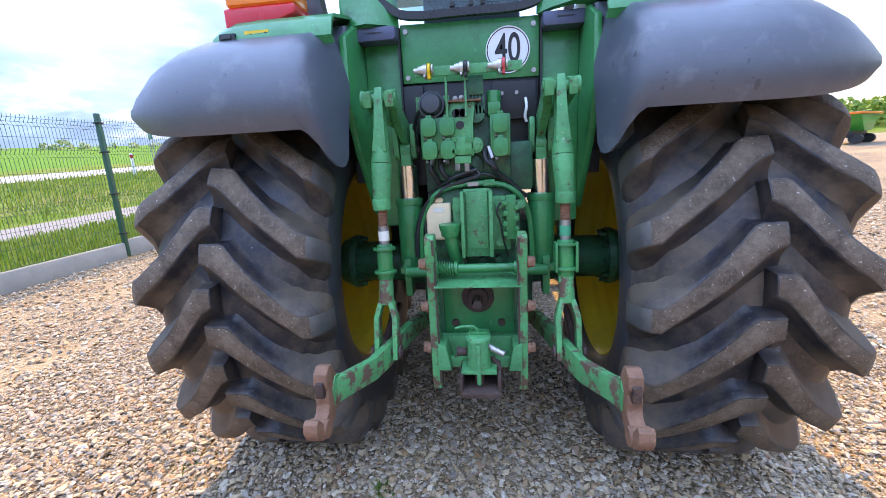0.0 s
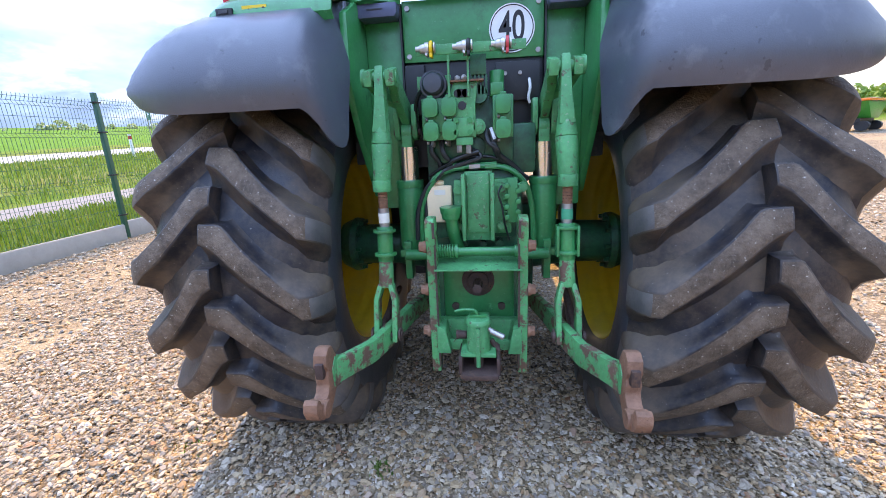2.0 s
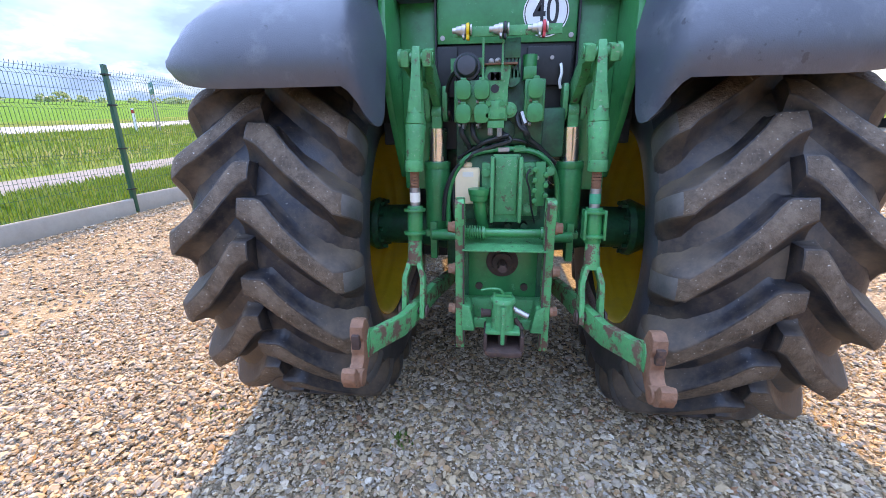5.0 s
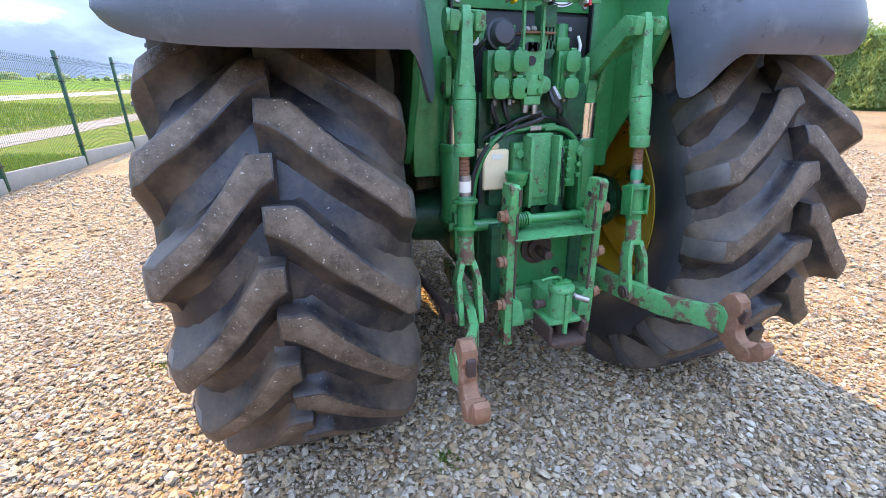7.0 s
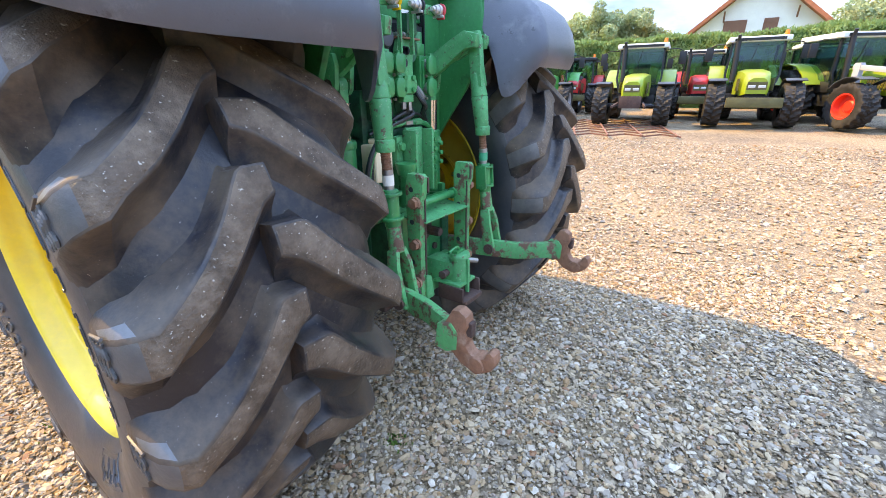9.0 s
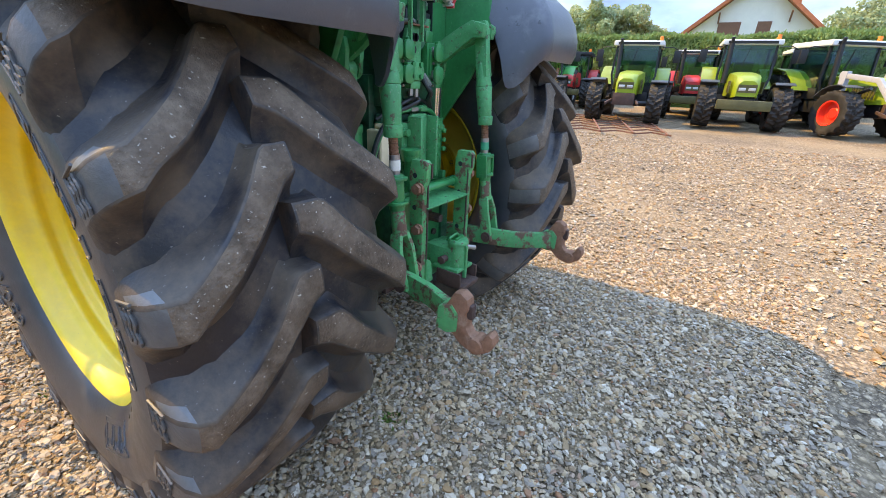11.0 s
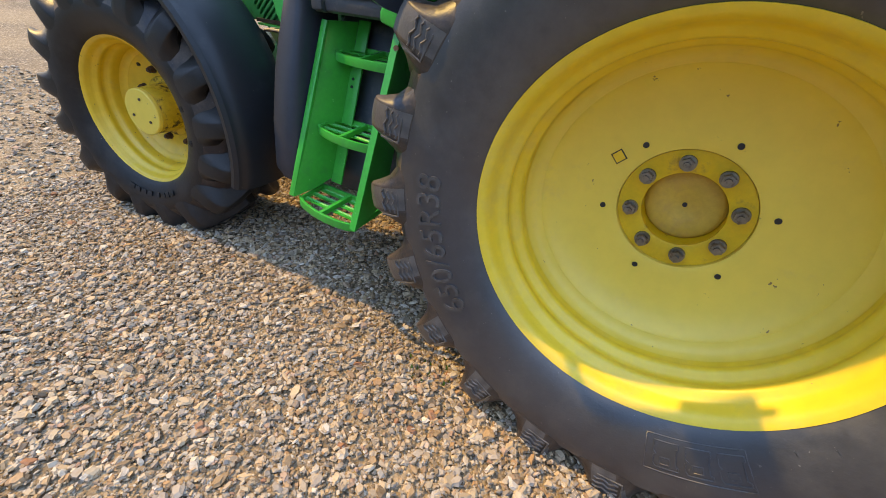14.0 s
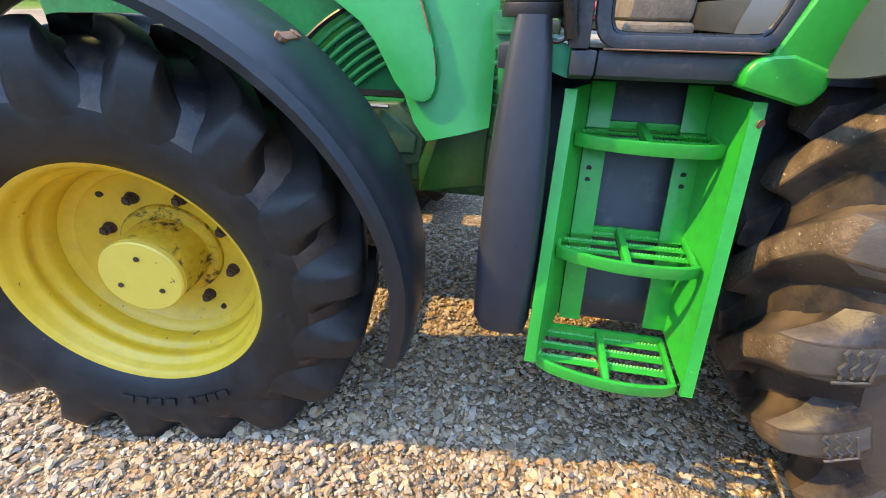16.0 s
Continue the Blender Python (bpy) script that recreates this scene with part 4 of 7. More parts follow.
for th, w, inner in ((43.2, 3.5, True), (35.0, 3.9, True), (27.2, 3.7, True), (19.6, 2.0, False), (9.6, 4.4, True), (1.0, 3.6, True), (-6.2, 3.2, True)):
    block_shape(th, w, .606, .700, inner)
for th, w in ((29.0, 1.5), (25.2, 1.4), (21.6, 1.5), (18.0, 1.4), (14.8, 1.3)):
    block_shape(th, w, .560, .592, False)
wall_ridge([(-51.5, .552), (-51.5, .656), (-75, .656), (-75, .552)])
for th in (-55, -62.5, -70):
    block_shape(th, 3.0, .566, .642)
for th, r0, r1 in ((47, .553, .567), (36, .548, .560), (12, .545, .562), (2, .550, .566), (-12, .553, .566), (-22, .552, .578), (-33, .560, .574), (-41, .553, .566)):
    wall_ridge([(th, r0), (th + .2, r1)], "vent_line", .0012)

# axle, housings
for s in (-1, 1):
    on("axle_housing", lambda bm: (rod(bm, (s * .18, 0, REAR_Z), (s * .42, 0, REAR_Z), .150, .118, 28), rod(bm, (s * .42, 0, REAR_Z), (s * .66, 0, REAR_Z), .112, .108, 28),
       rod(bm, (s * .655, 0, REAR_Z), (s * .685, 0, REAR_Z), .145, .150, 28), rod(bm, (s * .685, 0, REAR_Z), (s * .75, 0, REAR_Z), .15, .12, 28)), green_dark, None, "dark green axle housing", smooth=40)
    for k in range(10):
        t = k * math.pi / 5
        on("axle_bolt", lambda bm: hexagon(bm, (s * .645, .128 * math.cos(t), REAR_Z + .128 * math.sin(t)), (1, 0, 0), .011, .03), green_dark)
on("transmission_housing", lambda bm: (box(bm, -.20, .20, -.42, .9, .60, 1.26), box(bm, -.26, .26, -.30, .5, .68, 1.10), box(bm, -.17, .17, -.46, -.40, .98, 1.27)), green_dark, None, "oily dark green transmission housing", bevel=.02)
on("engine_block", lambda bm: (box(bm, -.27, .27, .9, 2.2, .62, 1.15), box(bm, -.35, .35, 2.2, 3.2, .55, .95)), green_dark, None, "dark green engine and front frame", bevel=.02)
on("bonnet", lambda bm: prism(bm, [(-.36, 1.1), (.36, 1.1), (.38, 1.6), (.30, 1.86), (-.30, 1.86), (-.38, 1.6)], "y", 1.75, 3.6), green, None, "green engine bonnet", bevel=.03)
on("front_axle", lambda bm: (rod(bm, (-.95, 2.61, .63), (.95, 2.61, .63), .085, seg=20), box(bm, -.2, .2, 2.45, 2.78, .5, .78)), green_dark, None, "dark green front axle", bevel=.01)

# rear cover with its speed sign
on("rear_cover", lambda bm: prism(bm, [(-.285, 1.712), (.285, 1.706), (.285, 1.935), (-.285, 1.945)], "y", -.352, -.33), green, None, "flat green rear cover plate", bevel=.006)
sign = on("speed_sign", lambda bm: rod(bm, (.158, -.353, 1.815), (.158, -.357, 1.815), .090, seg=64), sign_white, None, "round white speed sign with black border")
bm = B()
ringv = []
for k in range(64):
    t = 2 * math.pi * k / 64
    ringv.append([bm.verts.new((.158 + math.cos(t) * r, -.3578, 1.815 + math.sin(t) * r)) for r in (.0815, .0855)])
for a, b in zip(ringv, ringv[1:] + ringv[:1]):
    bm.faces.new((a[0], a[1], b[1], b[0]))
part("sign_border", bm, ink, sign)
lettering("sign_number", "40", 0.158, 0.0006, Matrix.Translation((.158, -.358, 1.815)) @ Matrix.Rotation(radians(90), 4, "X") @ Matrix.Diagonal((0.66, 1.0, 1, 1)), ink, sign, "black number 40", fat=.0018)
for x, z in ((-.262, 1.915), (.262, 1.905), (-.262, 1.735), (.262, 1.73)):
    on("cover_screw", lambda bm: rod(bm, (x, -.352, z), (x, -.358, z), .010, seg=12), steel)
on("rear_recess", lambda bm: (box(bm, -.285, .285, -.34, -.32, 1.28, 1.71), box(bm, -.285, -.20, -.37, -.34, 1.50, 1.70), box(bm, .09, .27, -.375, -.34, 1.54, 1.69)), black, None, "black plastic panel behind the couplings", bevel=.006)
for x in (.13, .19):
    on("panel_screw", lambda bm: rod(bm, (x, -.375, 1.645), (x, -.381, 1.645), .008, seg=10), steel)
on("paper_tag", lambda bm: box(bm, -.215, -.185, -.374, -.371, 1.585, 1.612), paper_label, None, "small cream paper tag")
on("white_tie", lambda bm: tube(bm, curve_pts([(.225, -.385, 1.62), (.228, -.40, 1.585), (.222, -.40, 1.55), (.228, -.395, 1.525)], 5), .006, 6), sign_white, None, "torn white plastic strip")

# cab: rear posts with capped tops, window frame, shell
for s in (-1, 1):
    on("cab_post", lambda bm: box(bm, s * .294, s * .446, -.346, -.25, 1.10, 1.90), green, None, "green sheet-metal post", bevel=.012)
    on("post_cap", lambda bm: prism(bm, [(s * .300, 1.872), (s * .445, 1.872), (s * .462, 1.885), (s * .462, 1.925), (s * .290, 1.925), (s * .290, 1.885)], "y", -.43, -.33), blue_cap, None, "blue-grey plastic cap", bevel=.012)
    on("cap_slot", lambda bm: box(bm, s * .345, s * .41, -.433, -.429, 1.900, 1.904), black)
    on("cab_shoulder", lambda bm: shell(bm, [[(s * x, -.36 - .10 * math.sin(math.pi * (x - .28) / .26) * (1 - v), z0 + .06 * (1 - v) - .0 * x) for x in (.285, .33, .40, .47, .53)] for v, z0 in ((0, 1.87), (.3, 1.94), (.6, 2.02), (1, 2.14))], .02), green, None, "rounded green cab shoulder")
    on("seal_strip", lambda bm: box(bm, s * .286, s * .293, -.372, -.33, 1.28, 1.93), black)
on("window_frame", lambda bm: beam(bm, curve_pts([(-.52, -.37, 2.16), (-.34, -.38, 2.02), (-.24, -.385, 1.965), (0, -.385, 1.962), (.22, -.385, 1.965), (.34, -.38, 2.02), (.52, -.37, 2.16)], 4), .028, .030, (0, 1, 0)), black_shiny, None, "black rubber rear window frame")
on("rear_window", lambda bm: prism(bm, [(-.50, 2.16), (-.33, 2.035), (-.235, 1.978), (.215, 1.978), (.33, 2.035), (.50, 2.16), (.50, 2.55), (-.50, 2.55)], "y", -.372, -.366), window_glass, None, "tinted rear window")
for x in (.015, .062, -.06):
    on("window_knob", lambda bm: rod(bm, (x, -.374, 1.995), (x, -.385, 1.995), .010, seg=14), black)
on("cab_roof", lambda bm: box(bm, -.78, .78, -.42, 1.45, 2.58, 2.80), green, None, "green cab roof", bevel=.06, seg=3)
for s in (-1, 1):
    for y in (-.36, 1.32):
        on("cab_pillar", lambda bm: beam(bm, [(s * .62, y, 1.95), (s * .72, y, 2.6)], .07, .07), dark_plastic, None, "dark cab pillar")
on("cab_floor", lambda bm: (box(bm, -.93, .93, .70, 1.36, 1.225, 1.275), box(bm, -.55, .55, -.30, .75, 1.30, 1.42)), dark_plastic, None, "dark cab floor", bevel=.01)
on("driver_seat", lambda bm: (box(bm, -.25, .25, .15, .60, 1.55, 1.68), box(bm, -.24, .24, .05, .17, 1.66, 2.2)), black, None, "black driver's seat", bevel=.03)
on("cab_back_wall", lambda bm: box(bm, -.62, .62, -.30, -.27, 1.40, 1.95), black)

# mudguards: grey plastic over each rear wheel, green inner part with lamps
GUARD = [(-.835, 1.520), (-.853, 1.560), (-.852, 1.63), (-.832, 1.70), (-.790, 1.765), (-.725, 1.815), (-.640, 1.855), (-.50, 1.905), (-.28, 1.945), (0, 1.955), (.30, 1.93), (.58, 1.82), (.76, 1.66), (.86, 1.48), (.898, 1.34), (.908, 1.245)]


def guard(s):
    """The grey guard: a rounded visor behind, blunt outer nose, then over the wheel to the front."""
    xs = [.525, .58, .66, .75, .85, .94, 1.01, 1.07, 1.12, 1.16, 1.195, 1.22, 1.238, 1.248]
    inner = [(.462, -.700, 1.388), (.452, -.690, 1.42), (.450, -.665, 1.52), (.452, -.62, 1.62), (.458, -.58, 1.70), (.462, -.54, 1.76), (.466, -.50, 1.82)]
    hang = ((1, .128), (.92, .134), (.80, .128), (.62, .10), (.42, .05), (.2, .012))
    grid = []
    for j, (y, z) in enumerate(GUARD):
        row = []
        q = inner[j] if j < 7 else (.466, y, z)
        for k, drop in hang:
            row.append(Vector((s * (.545 + (q[0] - .545) * k), y + (q[1] - y) * k ** 1.5, GUARD[0][1] - drop if j == 0 else z + (q[2] - z) * k)))
        for x in xs:
            u = max(0, (x - .84) / .41)
            k = math.sqrt(max(0, 1 - u ** 2.6))
            dz = max(-.12, min(.27, z - 1.625)) * (1 - k)
            row.append(Vector((s * (x + .02), y + .16 * u * u * (1 if y < -.3 else .4 if y < .5 else 0), z - dz)))
        grid.append(row)
    return [r[::-1] for r in grid] if s > 0 else grid


for s in (-1, 1):
    g = on("mudguard", lambda bm: shell(bm, guard(s), -.012 if s < 0 else -.012), grey_plastic, None, "scuffed grey plastic rear mudguard", smooth=60)
    on("inner_fender", lambda bm: prism(bm, [(-.50, 1.42), (-.60, 1.62), (-.58, 1.86), (-.30, 2.0), (.55, 1.95), (.62, 1.45), (.3, 1.15), (-.3, 1.15)], "x", s * .445, s * .475), green, None, "green inner mudguard wall", bevel=.01)
    # green lamp shelf on top
    def shelf(bm):
        rows = []
        for x in (.47, .55, .65, .75, .84, .90, .925):
            dz = .035 * max(0, (x - .80) / .125) ** 2
            rows.append([(s * x, -.640, 1.828 - dz * .4), (s * x, -.655, 1.845 - dz * .4), (s * x, -.64, 1.893 - dz), (s * x, -.615, 1.915 - dz), (s * x, -.45, 1.955 - dz), (s * x, -.10, 1.985 - dz), (s * x, .45, 1.97 - dz)])
        shell(bm, rows, .012 * -s)
    on("fender_top", shelf, green, None, "green upper mudguard with lamps and stickers", smooth=50)
    on("work_socket", lambda bm: box(bm, s * .830, s * .893, -.668, -.645, 1.833, 1.878), black, None, "black lamp socket", bevel=.005)
    for z in (1.842, 1.860):
        on("socket_slot", lambda bm: box(bm, s * .845, s * .880, -.672, -.666, z, z + .011), dark_plastic)
    st = on("warning_sticker", lambda bm: box(bm, s * .705, s * .797, -.6585, -.655, 1.838, 1.882), sticker_yellow, None, "yellow warning sticker with black pictograms")
    on("pictogram", lambda bm: prism(bm, [(s * .788, 1.844), (s * .756, 1.844), (s * .772, 1.874)], "y", -.6596, -.6586), ink, st)
    on("pictogram", lambda bm: prism(bm, [(s * .782, 1.848), (s * .762, 1.848), (s * .772, 1.867)], "y", -.6602, -.6597), sticker_yellow, st)
    on("pictogram", lambda bm: (box(bm, s * .738, s * .742, -.6596, -.6586, 1.845, 1.872), box(bm, s * .728, s * .738, -.6596, -.6586, 1.862, 1.866)), ink, st)
    on("pictogram", lambda bm: (rod(bm, (s * .716, -.6586, 1.852), (s * .716, -.6596, 1.852), .006, seg=12), rod(bm, (s * .716, -.6586, 1.870), (s * .716, -.6596, 1.870), .005, seg=12)), ink, st)
    lamp = on("tail_lamp", lambda bm: prism(bm, [(s * .62, 1.945), (s * .70, 1.922), (s * .88, 1.895), (s * .905, 1.915), (s * .905, 1.985), (s * .62, 1.985)], "y", -.60, -.44), red_plastic, None, "red and orange tail lamp", bevel=.018, seg=3)
    on("indicator", lambda bm: box(bm, s * .63, s * .895, -.595, -.445, 1.986, 2.05), orange_plastic, lamp, "orange indicator lens", bevel=.018, seg=3)

# air couplings on their green bar
on("coupling_bar", lambda bm: box(bm, -.20, .20, -.552, -.545, 1.700, 1.735), green_worn, None, "green coupling bar", bevel=.002)
for x in (-.085, -.012):
    on("bar_stay", lambda bm: box(bm, x - .004, x + .004, -.548, -.530, 1.55, 1.705), green_worn)
for x, lid, lab in ((-.155, cap_yellow, "yellow coupling lid"), (-.020, black, "black coupling lid"), (.118, cap_red, "red coupling lid")):
    c = on("air_coupling", lambda bm: (rod(bm, (x - .044, -.575, 1.718), (x - .026, -.575, 1.718), .010, seg=14), rod(bm, (x - .028, -.575, 1.718), (x - .010, -.575, 1.718), .015, .017, 16), rod(bm, (x - .010, -.575, 1.718), (x + .006, -.575, 1.718), .021, seg=20), rod(bm, (x + .022, -.575, 1.72), (x + .028, -.575, 1.72), .019, seg=20), box(bm, x - .006, x + .002, -.60, -.55, 1.69, 1.70)), alu, None, "cast aluminium air coupling", bevel=.0015)
    on("coupling_lid", lambda bm: (rod(bm, (x + .008, -.577, 1.718), (x + .019, -.577, 1.718), .025, seg=24), box(bm, x + .008, x + .019, -.595, -.56, 1.685, 1.702)), lid, c, lab, bevel=.003)

# hydraulic couplers: blocks with oval covers
def coupler_column(x, cols):
    on("coupler_block", lambda bm: (box(bm, x - .036 * cols - .004, x + .036 * cols + .004, -.505, -.455, 1.395, 1.555), box(bm, x - .03 * cols, x + .03 * cols, -.515, -.50, 1.425, 1.535)), green, None, "green coupler block", bevel=.006)
    for i in range(cols):
        for z in (1.428, 1.517):
            cx = x + (i - (cols - 1) / 2) * .072
            def cover(bm):
                pts = []
                for k in range(20):
                    t = 2 * math.pi * k / 20
                    rx, rz = .030, .036
                    pts.append((cx + rx * math.copysign(abs(math.cos(t)) ** .6, math.cos(t)), z + rz * math.copysign(abs(math.sin(t)) ** .6, math.sin(t))))
                prism(bm, pts, "y", -.545, -.530)
                box(bm, cx - .012, cx + .012, -.540, -.520, z + .030, z + .045)
            cv = on("coupler_cover", cover, green, None, "oval green coupler cover", bevel=.004)
            on("coupler_neck", lambda bm: (rod(bm, (cx, -.505, z), (cx, -.532, z), .024, seg=18), rod(bm, (cx - .022, -.52, z - .043), (cx - .012, -.52, z - .043), .006, seg=8)), steel, cv)
coupler_column(-.125, 2)
coupler_column(.117, 1)
on("valve_top", lambda bm: (rod(bm, (.095, -.47, 1.55), (.095, -.47, 1.645), .028, seg=16), box(bm, .07, .12, -.50, -.45, 1.555, 1.60)), green, None, "green valve cap", bevel=.004)
def valve_plate(bm):
    prism(bm, [(-.086, 1.40), (.012, 1.40), (.012, 1.52), (.022, 1.605), (-.072, 1.605), (-.086, 1.56)], "y", -.520, -.500)
    box(bm, -.075, .005, -.535, -.52, 1.405, 1.475)
    box(bm, -.066, .0, -.53, -.50, 1.372, 1.402)
on("valve_plate", valve_plate, green_worn, None, "green valve bracket with slots", bevel=.004)
for x0, x1, z in ((-.068, -.010, 1.565),):
    on("bracket_slot", lambda bm: (box(bm, x0 + .012, x1 - .012, -.5235, -.519, z - .015, z + .015), rod(bm, (x0 + .014, -.5235, z), (x0 + .014, -.519, z), .015, seg=16), rod(bm, (x1 - .014, -.5235, z), (x1 - .014, -.519, z), .015, seg=16)), ink)
on("bracket_hole", lambda bm: rod(bm, (-.039, -.5235, 1.520), (-.039, -.519, 1.520), .016, seg=18), ink)
for x in (-.062, -.010):
    for z in (1.42, 1.465):
        on("bracket_bolt", lambda bm: rod(bm, (x, -.535, z), (x, -.545, z), .011, seg=6), green)
on("rust_lip", lambda bm: box(bm, -.085, .045, -.535, -.47, 1.605, 1.612), rusty, None, "rusty steel lip", bevel=.002)
on("solenoid", lambda bm: (box(bm, -.005, .055, -.51, -.46, 1.63, 1.70), [box(bm, -.005 + .014 * k, .003 + .014 * k, -.505, -.47, 1.56, 1.63) for k in range(5)], rod(bm, (.025, -.505, 1.56), (.025, -.45, 1.56), .034, seg=20)), green_dark, None, "finned green solenoid valve", bevel=.004)
for x, z, r in ((.02, 1.44, .030), (-.055, 1.62, .011), (-.03, 1.622, .011)):
    on("valve_plug", lambda bm: (rod(bm, (x, -.47, z), (x, -.512, z), r, seg=18), rod(bm, (x, -.512, z), (x, -.52, z), r * .7, seg=6)), green_worn if r > .02 else steel, None, bevel=.002)
on("trailer_socket", lambda bm: (rod(bm, (-.150, -.44, 1.60), (-.150, -.505, 1.605), .050, .054, 24), rod(bm, (-.150, -.505, 1.605), (-.150, -.535, 1.607), .046, .036, 24)), dark_plastic, None, "round dark grey trailer socket", bevel=.006)
for x in (-.205, -.095):
    on("socket_ear", lambda bm: box(bm, x - .012, x + .012, -.47, -.46, 1.575, 1.64), green_worn)
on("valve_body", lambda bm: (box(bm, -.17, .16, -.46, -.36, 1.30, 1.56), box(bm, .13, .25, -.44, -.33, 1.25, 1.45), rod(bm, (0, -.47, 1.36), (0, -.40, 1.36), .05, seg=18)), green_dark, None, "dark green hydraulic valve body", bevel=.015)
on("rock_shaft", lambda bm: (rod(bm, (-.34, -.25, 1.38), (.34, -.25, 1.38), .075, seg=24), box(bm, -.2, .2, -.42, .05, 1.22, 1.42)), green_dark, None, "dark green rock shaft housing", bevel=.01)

# lift arms, cylinders, rods, links: the linkage stands partly raised
TOP_Z = 1.628
for s in (-1, 1):
    xa = .325 * s
    def arm(bm):
        beam(bm, [(xa - s * .041, -.662, TOP_Z - .012), (xa - s * .041, -.605, TOP_Z - .004), (xa - s * .034, -.54, TOP_Z - .035), (s * .287, -.46, TOP_Z - .085), (s * .284, -.37, TOP_Z - .13), (s * .28, -.25, 1.39)], .034, [.054, .072, .078, .088, .10, .13], (1, 0, 0))
        beam(bm, [(xa + s * .041, -.662, TOP_Z - .012), (xa + s * .041, -.605, TOP_Z - .004), (xa + s * .030, -.54, TOP_Z - .034), (s * .300, -.47, TOP_Z - .075)], .030, [.054, .070, .070, .060], (1, 0, 0))
        for o in (-.037, .037):
            eye = [(-.395 + .036 * math.cos(radians(t)), 1.435 + .036 * math.sin(radians(t))) for t in range(180, 361, 20)]
            prism(bm, eye + [(-.352, 1.50), (-.36, TOP_Z - .085), (-.43, TOP_Z - .085), (-.440, 1.50)], "x", s * .284 + o - .011, s * .284 + o + .011)
    a = on("lift_arm", arm, green_worn, None, "worn green lift arm", bevel=.006)
    on("arm_pin", lambda bm: (rod(bm, (xa - .062, -.628, TOP_Z - .005), (xa + .062, -.628, TOP_Z - .005), .020, seg=16), rod(bm, (xa + s * .052, -.628, TOP_Z - .005), (xa + s * .066, -.628, TOP_Z - .005), .032, seg=18)), green_worn, a)
    cy = on("lift_cylinder", lambda bm: (rod(bm, (s * .288, -.385, .93), (s * .288, -.385, 1.225), .057, seg=24), rod(bm, (s * .288, -.385, 1.20), (s * .288, -.385, 1.232), .061, seg=24), box(bm, s * .25, s * .325, -.42, -.34, .88, .95)), green, None, "green lift cylinder", bevel=.006)
    on("clevis_pin", lambda bm: (rod(bm, (s * .284 - .056, -.395, 1.435), (s * .284 + .056, -.395, 1.435), .014, seg=14), rod(bm, (s * .284 - .053, -.395, 1.435), (s * .284 - .049, -.395, 1.435), .022, seg=14)), dark_rust, a)
    on("piston_rod", lambda bm: rod(bm, (s * .288, -.385, 1.23), (s * .284, -.393, 1.375), .043, seg=28), chrome, cy, "shiny chromed piston rod")
    on("piston_eye", lambda bm: (box(bm, s * .262, s * .306, -.425, -.365, 1.372, 1.435), rod(bm, (s * .262, -.395, 1.435), (s * .306, -.395, 1.435), .034, seg=20)), green_worn, cy, bevel=.006)
    # rod: eye, flattened neck, sleeve, thread, turnbuckle, fork
    x1, y1, z1 = s * .340, -.668, 1.225
    lr = on("lift_rod", lambda bm: (beam(bm, [(xa, -.622, TOP_Z + .032), (xa, -.626, TOP_Z - .01), (s * .328, -.636, 1.52), (s * .332, -.648, 1.43)], [.028, .032, .040, .056], [.048, .064, .056, .056], (1, 0, 0)),
       rod(bm, (s * .329, -.638, 1.50), (s * .333, -.650, 1.39), .022, .039, 20), rod(bm, (s * .333, -.650, 1.39), (x1, y1, z1), .039, .031, 20), rod(bm, (x1, y1, z1 + .035), (x1, y1 - .001, z1 - .008), .035, seg=20)), green_worn, None, "worn green lift rod", bevel=.005)
    on("thread", lambda bm: [rod(bm, (x1, y1 - .001 * k, z1 - .006 - .0115 * k), (x1, y1 - .001 * k, z1 - .0165 - .0115 * k), .0185, .0165, 14) for k in range(7)], rusty, lr, "rusty brown thread")
    on("thread_sleeve", lambda bm: rod(bm, (x1, y1 - .006, z1 - .070), (x1, y1 - .010, z1 - .150), .0205, .019, 16), steel, lr)
    on("sleeve_sticker", lambda bm: rod(bm, (x1, y1 - .0075, z1 - .088), (x1, y1 - .0085, z1 - .125), .0212, .0208, 16), paper_label if s < 0 else teal_paint, lr)
    tb = on("turnbuckle", lambda bm: (rod(bm, (s * .340, -.680, 1.085), (s * .342, -.690, .950), .030, seg=18), [beam(bm, [(s * .341 + dx, -.683, 1.078), (s * .342 + dx, -.690, .965)], .010, .055, (1, 0, 0)) for dx in ((-.036, .036) if s > 0 else ())],
       rod(bm, (s * .341, -.683, 1.075), (s * .341, -.684, 1.063), .043, seg=18), rod(bm, (s * .3415, -.688, .985), (s * .3415, -.689, .972), .043, seg=18)), green, None, "green turnbuckle sleeve", bevel=.003)
    fk = on("rod_fork", lambda bm: (rod(bm, (s * .342, -.690, .960), (s * .344, -.705, .850), .027, .030, 16), [beam(bm, [(s * .344 + dx * .5, -.703, .862), (s * .345 + dx, -.718, .800), (s * .346 + dx, -.75, .640)], .020, [.05, .052, .058], (1, 0, 0)) for dx in (-.036, .036)]), green_chip, None, "chipped green fork", bevel=.005)
    on("fork_pin", lambda bm: (rod(bm, (s * .346 - .062, -.748, .668), (s * .346 + .062, -.748, .668), .014, seg=12), rod(bm, (s * .346 + .05, -.748, .668), (s * .346 + .058, -.748, .668), .026, seg=14), rod(bm, (s * .346 - .058, -.748, .668), (s * .346 - .05, -.748, .668), .026, seg=14)), dark_rust, fk)
